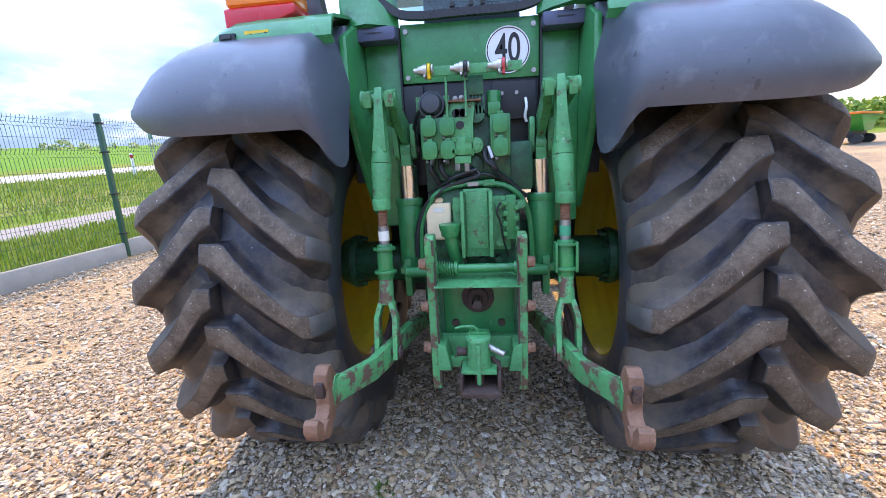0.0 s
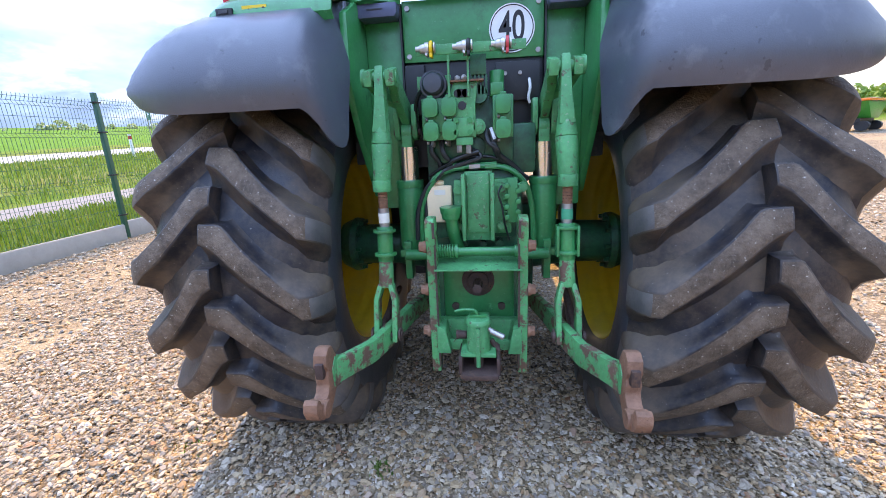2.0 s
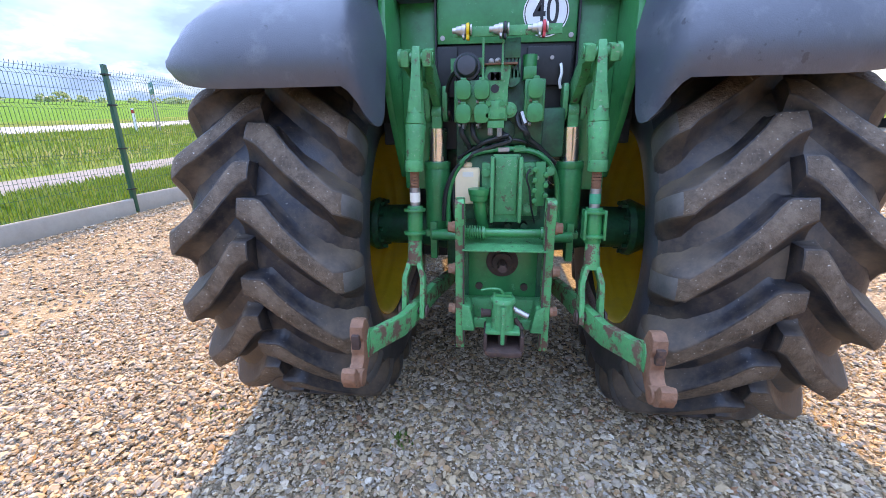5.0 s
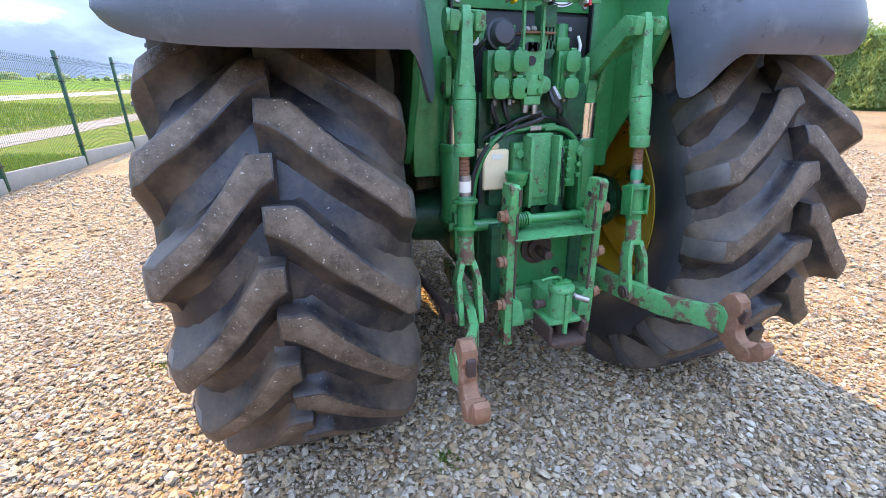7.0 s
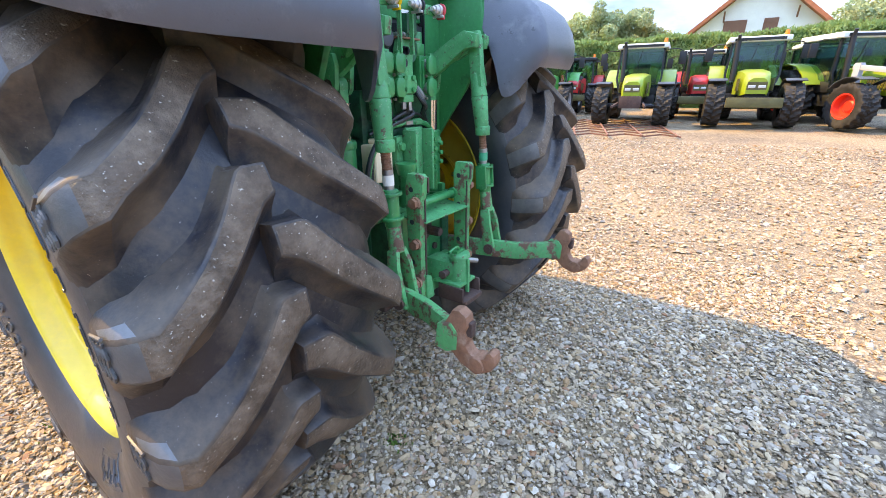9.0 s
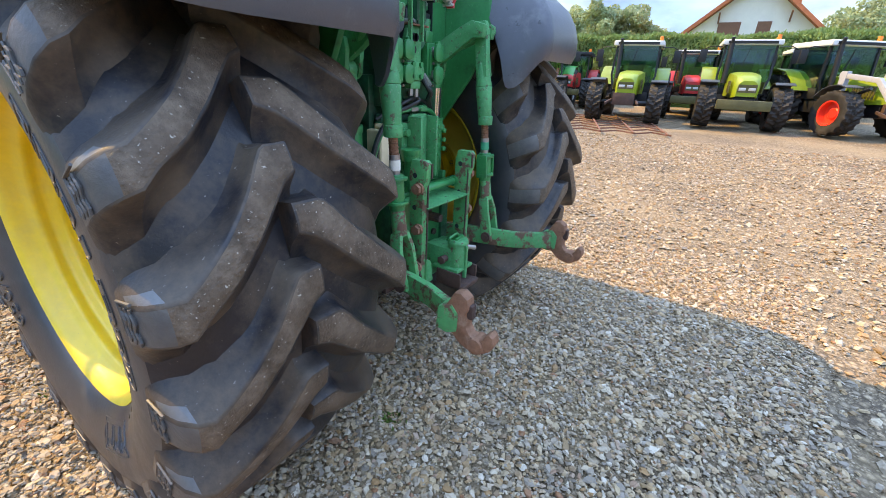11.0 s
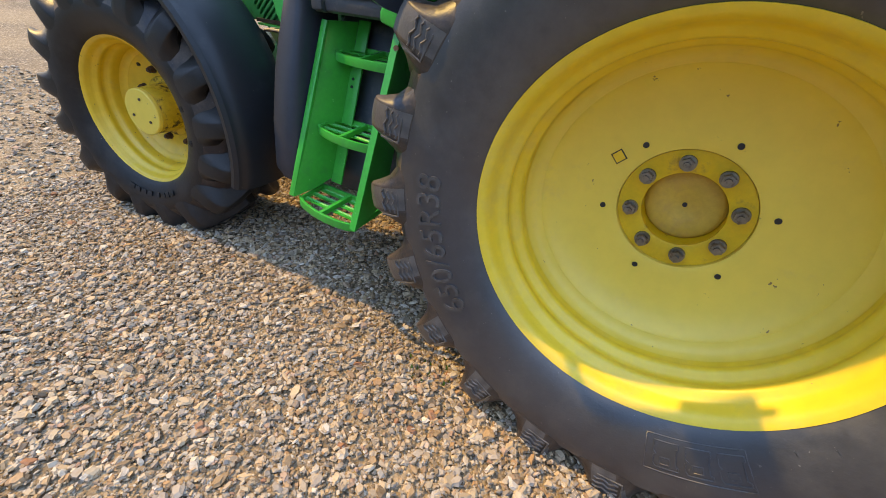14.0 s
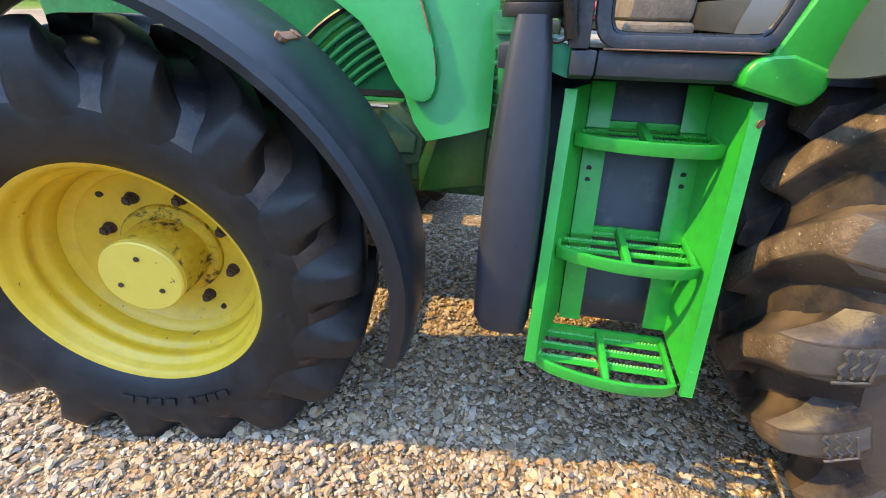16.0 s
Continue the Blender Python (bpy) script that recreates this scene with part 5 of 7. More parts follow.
    # lower link: from under the axle, flared outwards behind the fork, to a hook
    lk = on("lower_link", lambda bm: beam(bm, [(s * .235, -.05, .585), (s * .300, -.50, .650), (s * .345, -.76, .660), (s * .372, -.87, .662), (s * .428, -.985, .672), (s * .456, -1.04, .678)], [.032] * 6, [.075, .085, .088, .084, .080, .088], (1, 0, 0)), green_chip, None, "chipped green lower link", bevel=.006)
    def hook(bm):
        out = []
        cx, cz, y0 = 0, .682, -1.105
        shape = [(-1.01, .775), (-1.045, .845), (-1.075, .852), (-1.105, .830), (-1.112, .785), (-1.098, .758), (-1.110, .735), (-1.105, .705), (-1.122, .676), (-1.150, .664), (-1.178, .672), (-1.190, .700), (-1.204, .712), (-1.222, .700), (-1.228, .668),
                 (-1.212, .630), (-1.176, .602), (-1.132, .596), (-1.085, .612), (-1.045, .650), (-1.00, .668)]
        shape = [(-1.02 + (y + 1.01) * .86, .672 + (z - .71) * .80) for y, z in shape]
        prism(bm, shape, "x", s * .466 - .023, s * .466 + .023)
    hk = on("hook", hook, rusty, lk, "rusty steel catch hook", bevel=.008)
    on("hook_cheek", lambda bm: prism(bm, [(-.985, .630), (-.995, .715), (-1.045, .735), (-1.072, .705), (-1.068, .640), (-1.03, .622)], "x", s * .466 - .0265, s * .466 + .0265), green_chip, lk, bevel=.003)
    on("hook_latch", lambda bm: (box(bm, s * .466 - .013, s * .466 + .013, -1.118, -1.085, .695, .745), rod(bm, (s * .444, -1.09, .748), (s * .488, -1.09, .748), .011, seg=12)), dark_rust, lk, bevel=.004)
    on("hook_ball_cup", lambda bm: rod(bm, (s * .466 - .031, -1.142, .612), (s * .466 + .031, -1.142, .612), .028, seg=20), rusty, lk, bevel=.004)
    # stabiliser bar
    on("stabiliser", lambda bm: (rod(bm, (s * .44, -.10, .62), (s * .395, -.66, .64), .016, seg=12), box(bm, s * .36, s * .425, -.70, -.63, .625, .66)), dark_rust, None, "rusty stabiliser bar", bevel=.003)

# hitch frame between the links
for s, x in ((-1, -.164), (1, .184)):
    def cheek(bm):
        prism(bm, [(-.628, .47), (-.685, .47), (-.690, .62), (-.690, 1.00), (-.705, 1.04), (-.708, 1.10), (-.695, 1.113), (-.63, 1.113), (-.618, 1.06), (-.625, .55)], "x", x - .018, x + .018)
    ck = on("hitch_cheek", cheek, green_chip, None, "green cheek plate worn to rust along its edges", bevel=.005)
    on("worn_edge", lambda bm: (box(bm, x - s * .019, x - s * .012, -.694, -.6885, .50, 1.03), box(bm, x - s * .019, x - s * .010, -.712, -.706, 1.04, 1.10)), dark_rust, ck, "rusty rubbed edge")
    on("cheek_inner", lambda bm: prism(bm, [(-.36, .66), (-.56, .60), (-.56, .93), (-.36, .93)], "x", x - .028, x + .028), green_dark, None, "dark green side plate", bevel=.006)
    for z in (1.000, .825, .650):
        on("cheek_bolt", lambda bm: (rod(bm, (x + s * .018, -.672, z), (x + s * .030, -.672, z), .024, seg=18), hexagon(bm, (x + s * .038, -.672, z), (1, 0, 0), .021, .018)), rusty, ck, "rusty hexagon bolt")
    for z in (1.05, .915, .74, .56, .51):
        on("cheek_hole", lambda bm: (rod(bm, (x - .0185, -.648, z), (x + .0185, -.648, z), .011, seg=12)), ink, ck)
on("hitch_plate", lambda bm: (box(bm, -.158, .184, -.545, -.53, .64, .915), box(bm, -.158, .184, -.56, -.53, .60, .645)), green, None, "green plate round the drive shaft", bevel=.004)
on("shelf_plate", lambda bm: prism(bm, [(-.70, .908), (-.70, .914), (-.55, .926), (-.55, .918)], "x", -.155, .18), green_worn, None, "green shelf plate", bevel=.001)
on("cross_bar", lambda bm: (rod(bm, (-.155, -.615, .965), (.18, -.615, .965), .017, seg=16), rod(bm, (-.075, -.615, .965), (-.065, -.615, .965), .028, seg=16), rod(bm, (.155, -.615, .965), (.18, -.615, .965), .026, seg=16), rod(bm, (-.30, -.50, .92), (.30, -.50, .92), .024, seg=16)), green, None, "green cross bar", bevel=.002)
def spring(bm):
    pts = [Vector((-.150 + .080 * k / 72, -.615 + .026 * math.cos(k * 2 * math.pi / 9), .965 + .026 * math.sin(k * 2 * math.pi / 9))) for k in range(73)]
    tube(bm, pts, .0032, 5)
on("spring", spring, green, None, "green coil spring")
ps = on("drive_flange", lambda bm: (rod(bm, (.008, -.545, .820), (.008, -.556, .820), .068, seg=40), rod(bm, (.008, -.556, .820), (.008, -.570, .820), .046, .042, 32)), dark_rust, None, "brown drive shaft flange", bevel=.003)
on("drive_shaft", lambda bm: (rod(bm, (.008, -.56, .820), (.008, -.655, .820), .0175, seg=18), [box(bm, .008 + .0175 * math.cos(k * math.pi / 3) - .003, .008 + .0175 * math.cos(k * math.pi / 3) + .003, -.65, -.58, .82 + .0175 * math.sin(k * math.pi / 3) - .003, .82 + .0175 * math.sin(k * math.pi / 3) + .003) for k in range(6)]), dark_rust, ps, "splined shaft end")
for k in range(6):
    fx, fz = .008 + .058 * math.cos(k * math.pi / 3 + .5), .82 + .058 * math.sin(k * math.pi / 3 + .5)
    on("flange_screw", lambda bm: rod(bm, (fx, -.556, fz), (fx, -.562, fz), .006, seg=6), dark_rust, ps)
for x in (-.09, .105):
    on("plate_plug", lambda bm: rod(bm, (x, -.545, .705), (x, -.556, .705), .016, seg=14), dark_rust)
# trailer jaw
on("jaw_carrier", lambda bm: (box(bm, -.155, .18, -.60, -.56, .555, .665), prism(bm, [(-.155, .56), (-.155, .68), (-.12, .665), (-.10, .56)], "y", -.70, -.60), prism(bm, [(.18, .56), (.18, .68), (.145, .665), (.125, .56)], "y", -.70, -.60), box(bm, -.155, .18, -.66, -.64, .555, .60)), green_worn, None, "green jaw carrier", bevel=.006)
jaw = on("trailer_jaw", lambda bm: (rod(bm, (.012, -.755, .600), (.012, -.755, .725), .046, .040, 24), rod(bm, (.012, -.755, .725), (.012, -.755, .745), .050, .044, 24), box(bm, -.030, .054, -.75, -.60, .60, .70), box(bm, -.055, .079, -.80, -.66, .600, .616), box(bm, .004, .020, -.807, -.79, .56, .72)), green_worn, None, "green trailer jaw with a pin", bevel=.005)
on("jaw_mouth", lambda bm: (prism(bm, [(-.058, .535), (-.044, .522), (.076, .522), (.090, .535), (.084, .546), (-.052, .546)], "y", -.835, -.69), box(bm, -.062, -.048, -.82, -.69, .535, .605), box(bm, .080, .094, -.82, -.69, .535, .605), box(bm, -.056, .086, -.70, -.685, .535, .61)), dark_rust, jaw, "dark rusty jaw mouth", bevel=.008)
on("jaw_pin", lambda bm: rod(bm, (.012, -.768, .546), (.012, -.768, .61), .017, .020, 16), dark_rust, jaw)
on("jaw_handle", lambda bm: (tube(bm, curve_pts([(.012, -.755, .745), (.0, -.755, .772), (-.04, -.757, .776), (-.075, -.76, .770)], 5), .006, 8), box(bm, -.02, .045, -.765, -.735, .744, .756)), green, jaw, bevel=.002)
on("jaw_lever", lambda bm: (rod(bm, (.06, -.77, .695), (.108, -.79, .680), .012, seg=12), rod(bm, (.05, -.77, .705), (.066, -.77, .697), .009, seg=10)), steel, jaw, "pale lever end")
on("jaw_side_bolt", lambda bm: (rod(bm, (-.07, -.72, .655), (-.035, -.72, .655), .016, seg=14), rod(bm, (-.075, -.72, .655), (-.068, -.72, .655), .021, seg=6)), dark_rust, jaw, bevel=.002)
on("jaw_side_link", lambda bm: rod(bm, (.06, -.73, .64), (.09, -.745, .60), .010, seg=12), dark_rust, jaw)

# gearbox cover with ribs, filler, filter, small valve block, pipes
on("rear_gear_cover", lambda bm: (box(bm, -.085, .150, -.50, -.45, 1.01, 1.235), box(bm, -.04, .072, -.515, -.50, .985, 1.27), [box(bm, x - .008, x + .008, -.575, -.50, .995, 1.262) for x in (-.042, .072)], box(bm, -.03, .06, -.525, -.50, 1.02, 1.26)), green_worn, None, "green ribbed gear cover", bevel=.006)
for x, z in ((-.066, 1.045), (-.066, 1.195), (.108, 1.045), (.108, 1.20), (.192, 1.20)):
    on("cover_bolt", lambda bm: (rod(bm, (x, -.50, z), (x, -.508, z), .021, seg=16), hexagon(bm, (x, -.514, z), (0, 1, 0), .017, .016)), green_worn)
on("filter_can", lambda bm: (box(bm, -.202, -.095, -.485, -.40, 1.055, 1.212), rod(bm, (-.15, -.44, 1.21), (-.15, -.44, 1.235), .03, seg=16)), white_can, None, "cream-white filter box with a label", bevel=.014, seg=3)
on("filter_label", lambda bm: box(bm, -.168, -.122, -.4875, -.485, 1.175, 1.195), paper_label)
on("filler_neck", lambda bm: (rod(bm, (-.095, -.555, 1.108), (-.095, -.555, 1.135), .042, .046, 24), rod(bm, (-.095, -.555, 1.085), (-.095, -.555, 1.11), .036, .040, 24), tube(bm, curve_pts([(-.095, -.555, 1.09), (-.088, -.545, 1.03), (-.075, -.51, .96), (-.072, -.48, .93)], 5), .026, 14)), green, None, "green oil filler neck with cap", bevel=.003)
on("small_valve", lambda bm: (box(bm, .132, .172, -.53, -.49, 1.06, 1.24), [rod(bm, (.130 + .044 * (k % 2), -.535, 1.085 + .021 * k), (.130 + .044 * (k % 2), -.55, 1.085 + .021 * k), .011, seg=10) for k in range(7)], [rod(bm, (.118, -.51, z), (.186, -.51, z), .007, seg=8) for z in (1.10, 1.155, 1.21)]), green, None, "small green valve block", bevel=.003)
on("pipe_arch", lambda bm: tube(bm, curve_pts([(-.235, -.455, .95), (-.225, -.47, 1.12), (-.16, -.485, 1.245), (-.06, -.49, 1.285), (.06, -.49, 1.288), (.16, -.485, 1.26), (.225, -.47, 1.16), (.245, -.455, .95)], 6), .0115, 8), green, None, "green steel pipe arch")
for x in (-.085, -.02, .045):
    on("pipe_joint", lambda bm: rod(bm, (x, -.489, 1.2865), (x + .045, -.489, 1.288), .0155, seg=6), steel if x == -.02 else green_worn)
for pts, r in (([(-.03, -.495, 1.300), (-.12, -.49, 1.272), (-.20, -.48, 1.20), (-.243, -.475, 1.10), (-.252, -.47, .98)], .0105), ([(.02, -.50, 1.345), (-.02, -.505, 1.335), (-.08, -.50, 1.315), (-.11, -.48, 1.29)], .009), ([(-.02, -.48, 1.36), (.03, -.50, 1.325), (-.04, -.50, 1.30), (-.12, -.49, 1.27), (-.20, -.47, 1.18), (-.205, -.46, 1.0)], .009), ([(.07, -.48, 1.42), (.085, -.52, 1.36), (.10, -.50, 1.33), (.16, -.47, 1.28), (.215, -.45, 1.22)], .012),
               ([(.05, -.49, 1.43), (.06, -.52, 1.38), (.095, -.52, 1.35), (.10, -.48, 1.31)], .009), ([(-.13, -.48, 1.40), (-.12, -.50, 1.34), (-.09, -.47, 1.30), (-.1, -.42, 1.25)], .010), ([(-.17, -.47, 1.40), (-.17, -.49, 1.35), (-.14, -.46, 1.29), (-.16, -.42, 1.2)], .010),
               ([(.22, -.46, 1.23), (.14, -.48, 1.29), (.05, -.49, 1.325), (-.08, -.48, 1.31), (-.19, -.45, 1.25)], .006), ([(.11, -.53, 1.21), (.095, -.55, 1.18), (.11, -.54, 1.13), (.12, -.53, 1.06), (.14, -.50, .98)], .004), ([(-.15, -.50, 1.60), (-.21, -.47, 1.58), (-.24, -.42, 1.50), (-.22, -.38, 1.4)], .008)):
    on("hose", lambda bm: tube(bm, curve_pts(pts, 5), r, 8), hose, None, "black hydraulic hose")
for a, b in (((-.055, -.52, 1.372), (-.055, -.52, 1.345)), ((-.018, -.52, 1.372), (-.018, -.52, 1.340)), ((.07, -.49, 1.43), (.085, -.52, 1.385)), ((-.16, -.48, 1.395), (-.165, -.485, 1.37)), ((-.10, -.48, 1.395), (-.10, -.485, 1.37))):
    on("hose_fitting", lambda bm: rod(bm, a, b, .011, seg=6), steel)
for s in (-1, 1):
    on("rear_bracket", lambda bm: (box(bm, s * .24, s * .335, -.46, -.30, .90, .93), box(bm, s * .285, s * .315, -.47, -.40, .80, .97)), green, None, "green bracket under the cylinder", bevel=.004)
for x, y, z in ((-.05, -.48, .955), (.03, -.48, .955), (.10, -.47, .955)):
    on("housing_bolt", lambda bm: hexagon(bm, (x, y + .03, z), (0, 1, 0), .016, .04), green_dark)

# ---- left side of the tractor: steps, tank, panels, front guard ----
def tread(bm, xo_f, xo_r, yf, yr, xi, z):
    """A step: bowed front bar, frame and middle bar; its inner edge stands a little higher."""
    front = []
    for k in range(13):
        u = k / 12
        y = yf + (yr - yf) * u
        bow = .040 * math.sin(math.pi * min(1, max(0, u))) ** .6
        front.append((xo_f + (xo_r - xo_f) * u + .045 - bow - .005, y, z))
    zi = z + RISE
    beam(bm, front, .013, .034, (1, 0, 0))
    beam(bm, [(xi, yf, zi), (xi, yr, zi)], .014, .026, (1, 0, 0))
    for y in (yf - .004, yr + .004):
        beam(bm, [(xi, y, zi), (front[0][0] if y > (yf + yr) / 2 else front[-1][0], y, z)], .012, .026, (0, 1, 0))
    ym = (yf + yr) / 2
    beam(bm, [(xi, ym, zi + .004), (front[6][0], ym, z + .004)], .018, .022, (0, 1, 0))


def slats(bm, xo, yf, yr, xi, z):
    """Serrated slats with gaps between them, each a folded strip with a toothed upper edge."""
    ym = (yf + yr) / 2
    for k in range(3):
        u = (k + .62) / 3.3
        x, h = xi + (xo + .035 - xi) * u, RISE * (1 - u)
        for a, b in ((yf - .012, ym + .012), (ym - .012, yr + .012)):
            n = 34
            lip = [[bm.verts.new((x + off, a + (b - a) * i / n, z + h + zz + (.0028 if i % 2 and tooth else 0))) for i in range(n + 1)] for off, zz, tooth in ((-.017, .003, 1), (-.013, .000, 0), (.010, -.002, 0), (.016, .001, 1))]
            for p, q in zip(lip, lip[1:]):
                for i in range(n):
                    bm.faces.new((p[i], p[i + 1], q[i + 1], q[i]))


RISE = .020
ladder = on("step_ladder", lambda bm: (shell(bm, [[(-.928 - .234 * u, 1.407, 1.195 - .68 * u), (-.865 - .20 * u, 1.380, 1.195 - .66 * u), (-.806 - .186 * u, 1.346, 1.195 - .62 * u)] for u in (0, .5, 1)], .006),
    beam(bm, [(-.926, 1.408, 1.195), (-1.160, 1.424, .515)], .030, .012, (0, 1, 0))), green_bright, None, "bright green steel step ladder", bevel=.002)
def splayed(bm):
    rows = []
    for u in (0, .5, 1):
        z = 1.19 + (.505 - 1.19) * u
        rows.append([(-.812 - .184 * u, 1.047, z + (.05 * u)), (-.888 - .206 * u, 1.030 + .006 * u, z + .02 * u), (-.966 - .226 * u, 1.014 + .014 * u, z)])
    shell(bm, rows, .006)
    beam(bm, [(-.968, 1.008, 1.192), (-1.194, 1.028, .508)], .030, .010, (0, 1, 0))
on("ladder_side", splayed, green_bright, ladder, "broad splayed green side plate", smooth=25)
for y0, y1 in ((1.285, 1.345), (1.046, 1.107)):
    on("ladder_back", lambda bm: beam(bm, [(-.80, (y0 + y1) / 2, 1.20), (-1.00, (y0 + y1) / 2, .56)], y1 - y0, .008, (0, 1, 0)), green_bright, ladder, bevel=.001)
for z in (.985, .955):
    for y in (1.322, 1.078):
        x = -.80 - .20 * (1.20 - z) / .64
        on("ladder_hole", lambda bm: rod(bm, (x - .0055, y, z), (x + .002, y, z), .0075, seg=10), ink, ladder)
for xf, xr, yf, yr, xi, z in ((-1.175, -1.205, 1.400, 1.044, -1.005, .500), (-1.055, -1.090, 1.385, 1.040, -.905, .795), (-.945, -.978, 1.375, 1.032, -.815, 1.072)):
    st = on("step", lambda bm: tread(bm, xf, xr, yf, yr, xi, z), green_bright, ladder, "bowed green step", bevel=.003)
    on("step_slat", lambda bm: slats(bm, (xf + xr) / 2, yf, yr, xi, z), green_bright, ladder, "serrated green slats", smooth=0)
on("rust_spot", lambda bm: rod(bm, (-.987, 1.0, 1.150), (-.990, .999, 1.150), .010, seg=10), rusty, ladder)

# fuel tank behind the steps, exhaust-side grey duct
on("fuel_tank", lambda bm: prism(bm, [(-.35, .46), (-.86, .46), (-.92, .58), (-.78, 1.16), (-.74, 1.22), (-.35, 1.22)], "y", .62, 1.50), dark_plastic, None, "black plastic fuel tank", bevel=.03, seg=3)
def duct(bm):
    rows = []
    for z, xo, xi, yf, yr in ((.545, -1.095, -.86, 1.585, 1.440), (.60, -1.120, -.84, 1.600, 1.435), (.80, -1.105, -.82, 1.60, 1.438), (1.0, -1.070, -.80, 1.594, 1.442), (1.12, -1.040, -.79, 1.586, 1.448), (1.22, -1.012, -.79, 1.576, 1.458), (1.30, -.990, -.80, 1.568, 1.468), (1.352, -.975, -.81, 1.560, 1.476)):
        c = ((xo + xi) / 2, (yf + yr) / 2)
        row = []
        for k in range(20):
            t = 2 * math.pi * k / 20
            row.append(bm.verts.new((c[0] + (xi - xo) / 2 * math.copysign(abs(math.cos(t)) ** .45, math.cos(t)), c[1] + (yf - yr) / 2 * math.copysign(abs(math.sin(t)) ** .45, math.sin(t)), z)))
        rows.append(row)
    for a, b in zip(rows, rows[1:]):
        for k in range(20):
            bm.faces.new((a[k], a[(k + 1) % 20], b[(k + 1) % 20], b[k]))
    bm.faces.new(rows[0][::-1])
    bm.faces.new(rows[-1])
on("side_duct", duct, duct_plastic, None, "upright grey plastic duct", smooth=50)
on("duct_collar", lambda bm: (rod(bm, (-.90, 1.518, 1.345), (-.90, 1.518, 1.375), .075, seg=28), rod(bm, (-.90, 1.518, 1.375), (-.90, 1.518, 1.46), .066, seg=28)), black, None, "black rubber collar", bevel=.004)

# cab sill, door edge, green corner below the cab
on("cab_sill", lambda bm: (prism(bm, [(-.945, 1.222), (-.962, 1.232), (-.966, 1.262), (-.960, 1.284), (-.84, 1.286), (-.84, 1.222)], "y", 1.03, 1.366), prism(bm, [(-.955, 1.222), (-.978, 1.232), (-.980, 1.284), (-.84, 1.284), (-.84, 1.222)], "y", 1.370, 1.425)), dark_plastic, None, "dark plastic cab sill", bevel=.006)
on("cab_floor", lambda bm: box(bm, -.836, -.10, .62, 1.60, 1.225, 1.284), dark_plastic, None, "dark underside of the cab floor", bevel=.006)
door = on("door_frame", lambda bm: beam(bm, curve_pts([(-.955, 1.395, 1.75), (-.962, 1.374, 1.40), (-.962, 1.366, 1.335), (-.962, 1.345, 1.308), (-.962, 1.30, 1.302), (-.962, 1.19, 1.302), (-.962, 1.07, 1.303), (-.962, 1.030, 1.312), (-.960, 1.012, 1.345), (-.956, .995, 1.40), (-.95, .955, 1.56), (-.94, .90, 1.80)], 4), .036, .030, (1, 0, 0)), dark_plastic, None, "scuffed dark door frame", bevel=.006)
on("door_seal", lambda bm: tube(bm, curve_pts([(-.962, 1.378, 1.75), (-.968, 1.358, 1.40), (-.968, 1.350, 1.340), (-.968, 1.333, 1.320), (-.968, 1.30, 1.317), (-.968, 1.19, 1.317), (-.968, 1.07, 1.318), (-.968, 1.045, 1.325), (-.966, 1.030, 1.350), (-.962, 1.012, 1.405), (-.956, .972, 1.565), (-.946, .917, 1.80)], 4), .0065, 8), black_shiny, door, "glossy black door seal")
on("door_lip", lambda bm: tube(bm, curve_pts([(-.980, 1.36, 1.288), (-.981, 1.20, 1.2885), (-.980, 1.03, 1.289)], 4), .002, 6), rusty, door, "rubbed brown edge")
on("cab_mat", lambda bm: [box(bm, -.94 + .030 * k, -.912 + .030 * k, .93, 1.40, 1.288, 1.298 + .002 * (k % 2)) for k in range(16)], mat_dusty, None, "dusty ribbed grey floor mat", bevel=.002)
on("seat_base", lambda bm: (box(bm, -.58, -.20, 1.06, 1.26, 1.30, 1.34), box(bm, -.57, -.20, 1.07, 1.25, 1.34, 1.42)), seat_fabric, None, "dusty brown seat base in the cab", bevel=.02, seg=3)
on("cab_pillar", lambda bm: prism(bm, [(1.388, 1.286), (1.432, 1.286), (1.455, 1.75), (1.410, 1.75)], "x", -.975, -.90), dark_plastic, None, "dark plastic cab pillar", bevel=.008)
on("quarter_glass", lambda bm: prism(bm, [(1.436, 1.312), (1.470, 1.300), (1.490, 1.32), (1.50, 1.75), (1.458, 1.75)], "x", -.936, -.932), window_glass, None, "narrow front side glass")
on("glass_edge", lambda bm: tube(bm, curve_pts([(-.938, 1.436, 1.70), (-.938, 1.434, 1.34), (-.938, 1.440, 1.305), (-.938, 1.470, 1.298), (-.938, 1.492, 1.32), (-.938, 1.50, 1.70)], 4), .005, 6), black_shiny)
on("teal_bracket", lambda bm: prism(bm, [(1.479, 1.300), (1.462, 1.306), (1.415, 1.284), (1.423, 1.219), (1.461, 1.232)], "x", -.935, -.92), teal_paint, None, "teal green corner bracket", bevel=.004)
on("side_mirror_arm", lambda bm: tube(bm, curve_pts([(-.98, 1.43, 1.31), (-.99, 1.445, 1.40), (-.97, 1.45, 1.60)], 5), .016, 8), black_shiny)
mirror = on("side_mirror", lambda bm: box(bm, -1.62, -1.46, 1.485, 1.525, 2.17, 2.41), black, None, "black door mirror on a bent arm", bevel=.018, seg=3)
on("mirror_arm", lambda bm: tube(bm, curve_pts([(-.955, 1.432, 1.70), (-1.20, 1.46, 1.76), (-1.46, 1.50, 1.82), (-1.505, 1.505, 1.90), (-1.51, 1.505, 2.20), (-1.515, 1.505, 2.46)], 5), .016, 8), black, mirror, smooth=50)
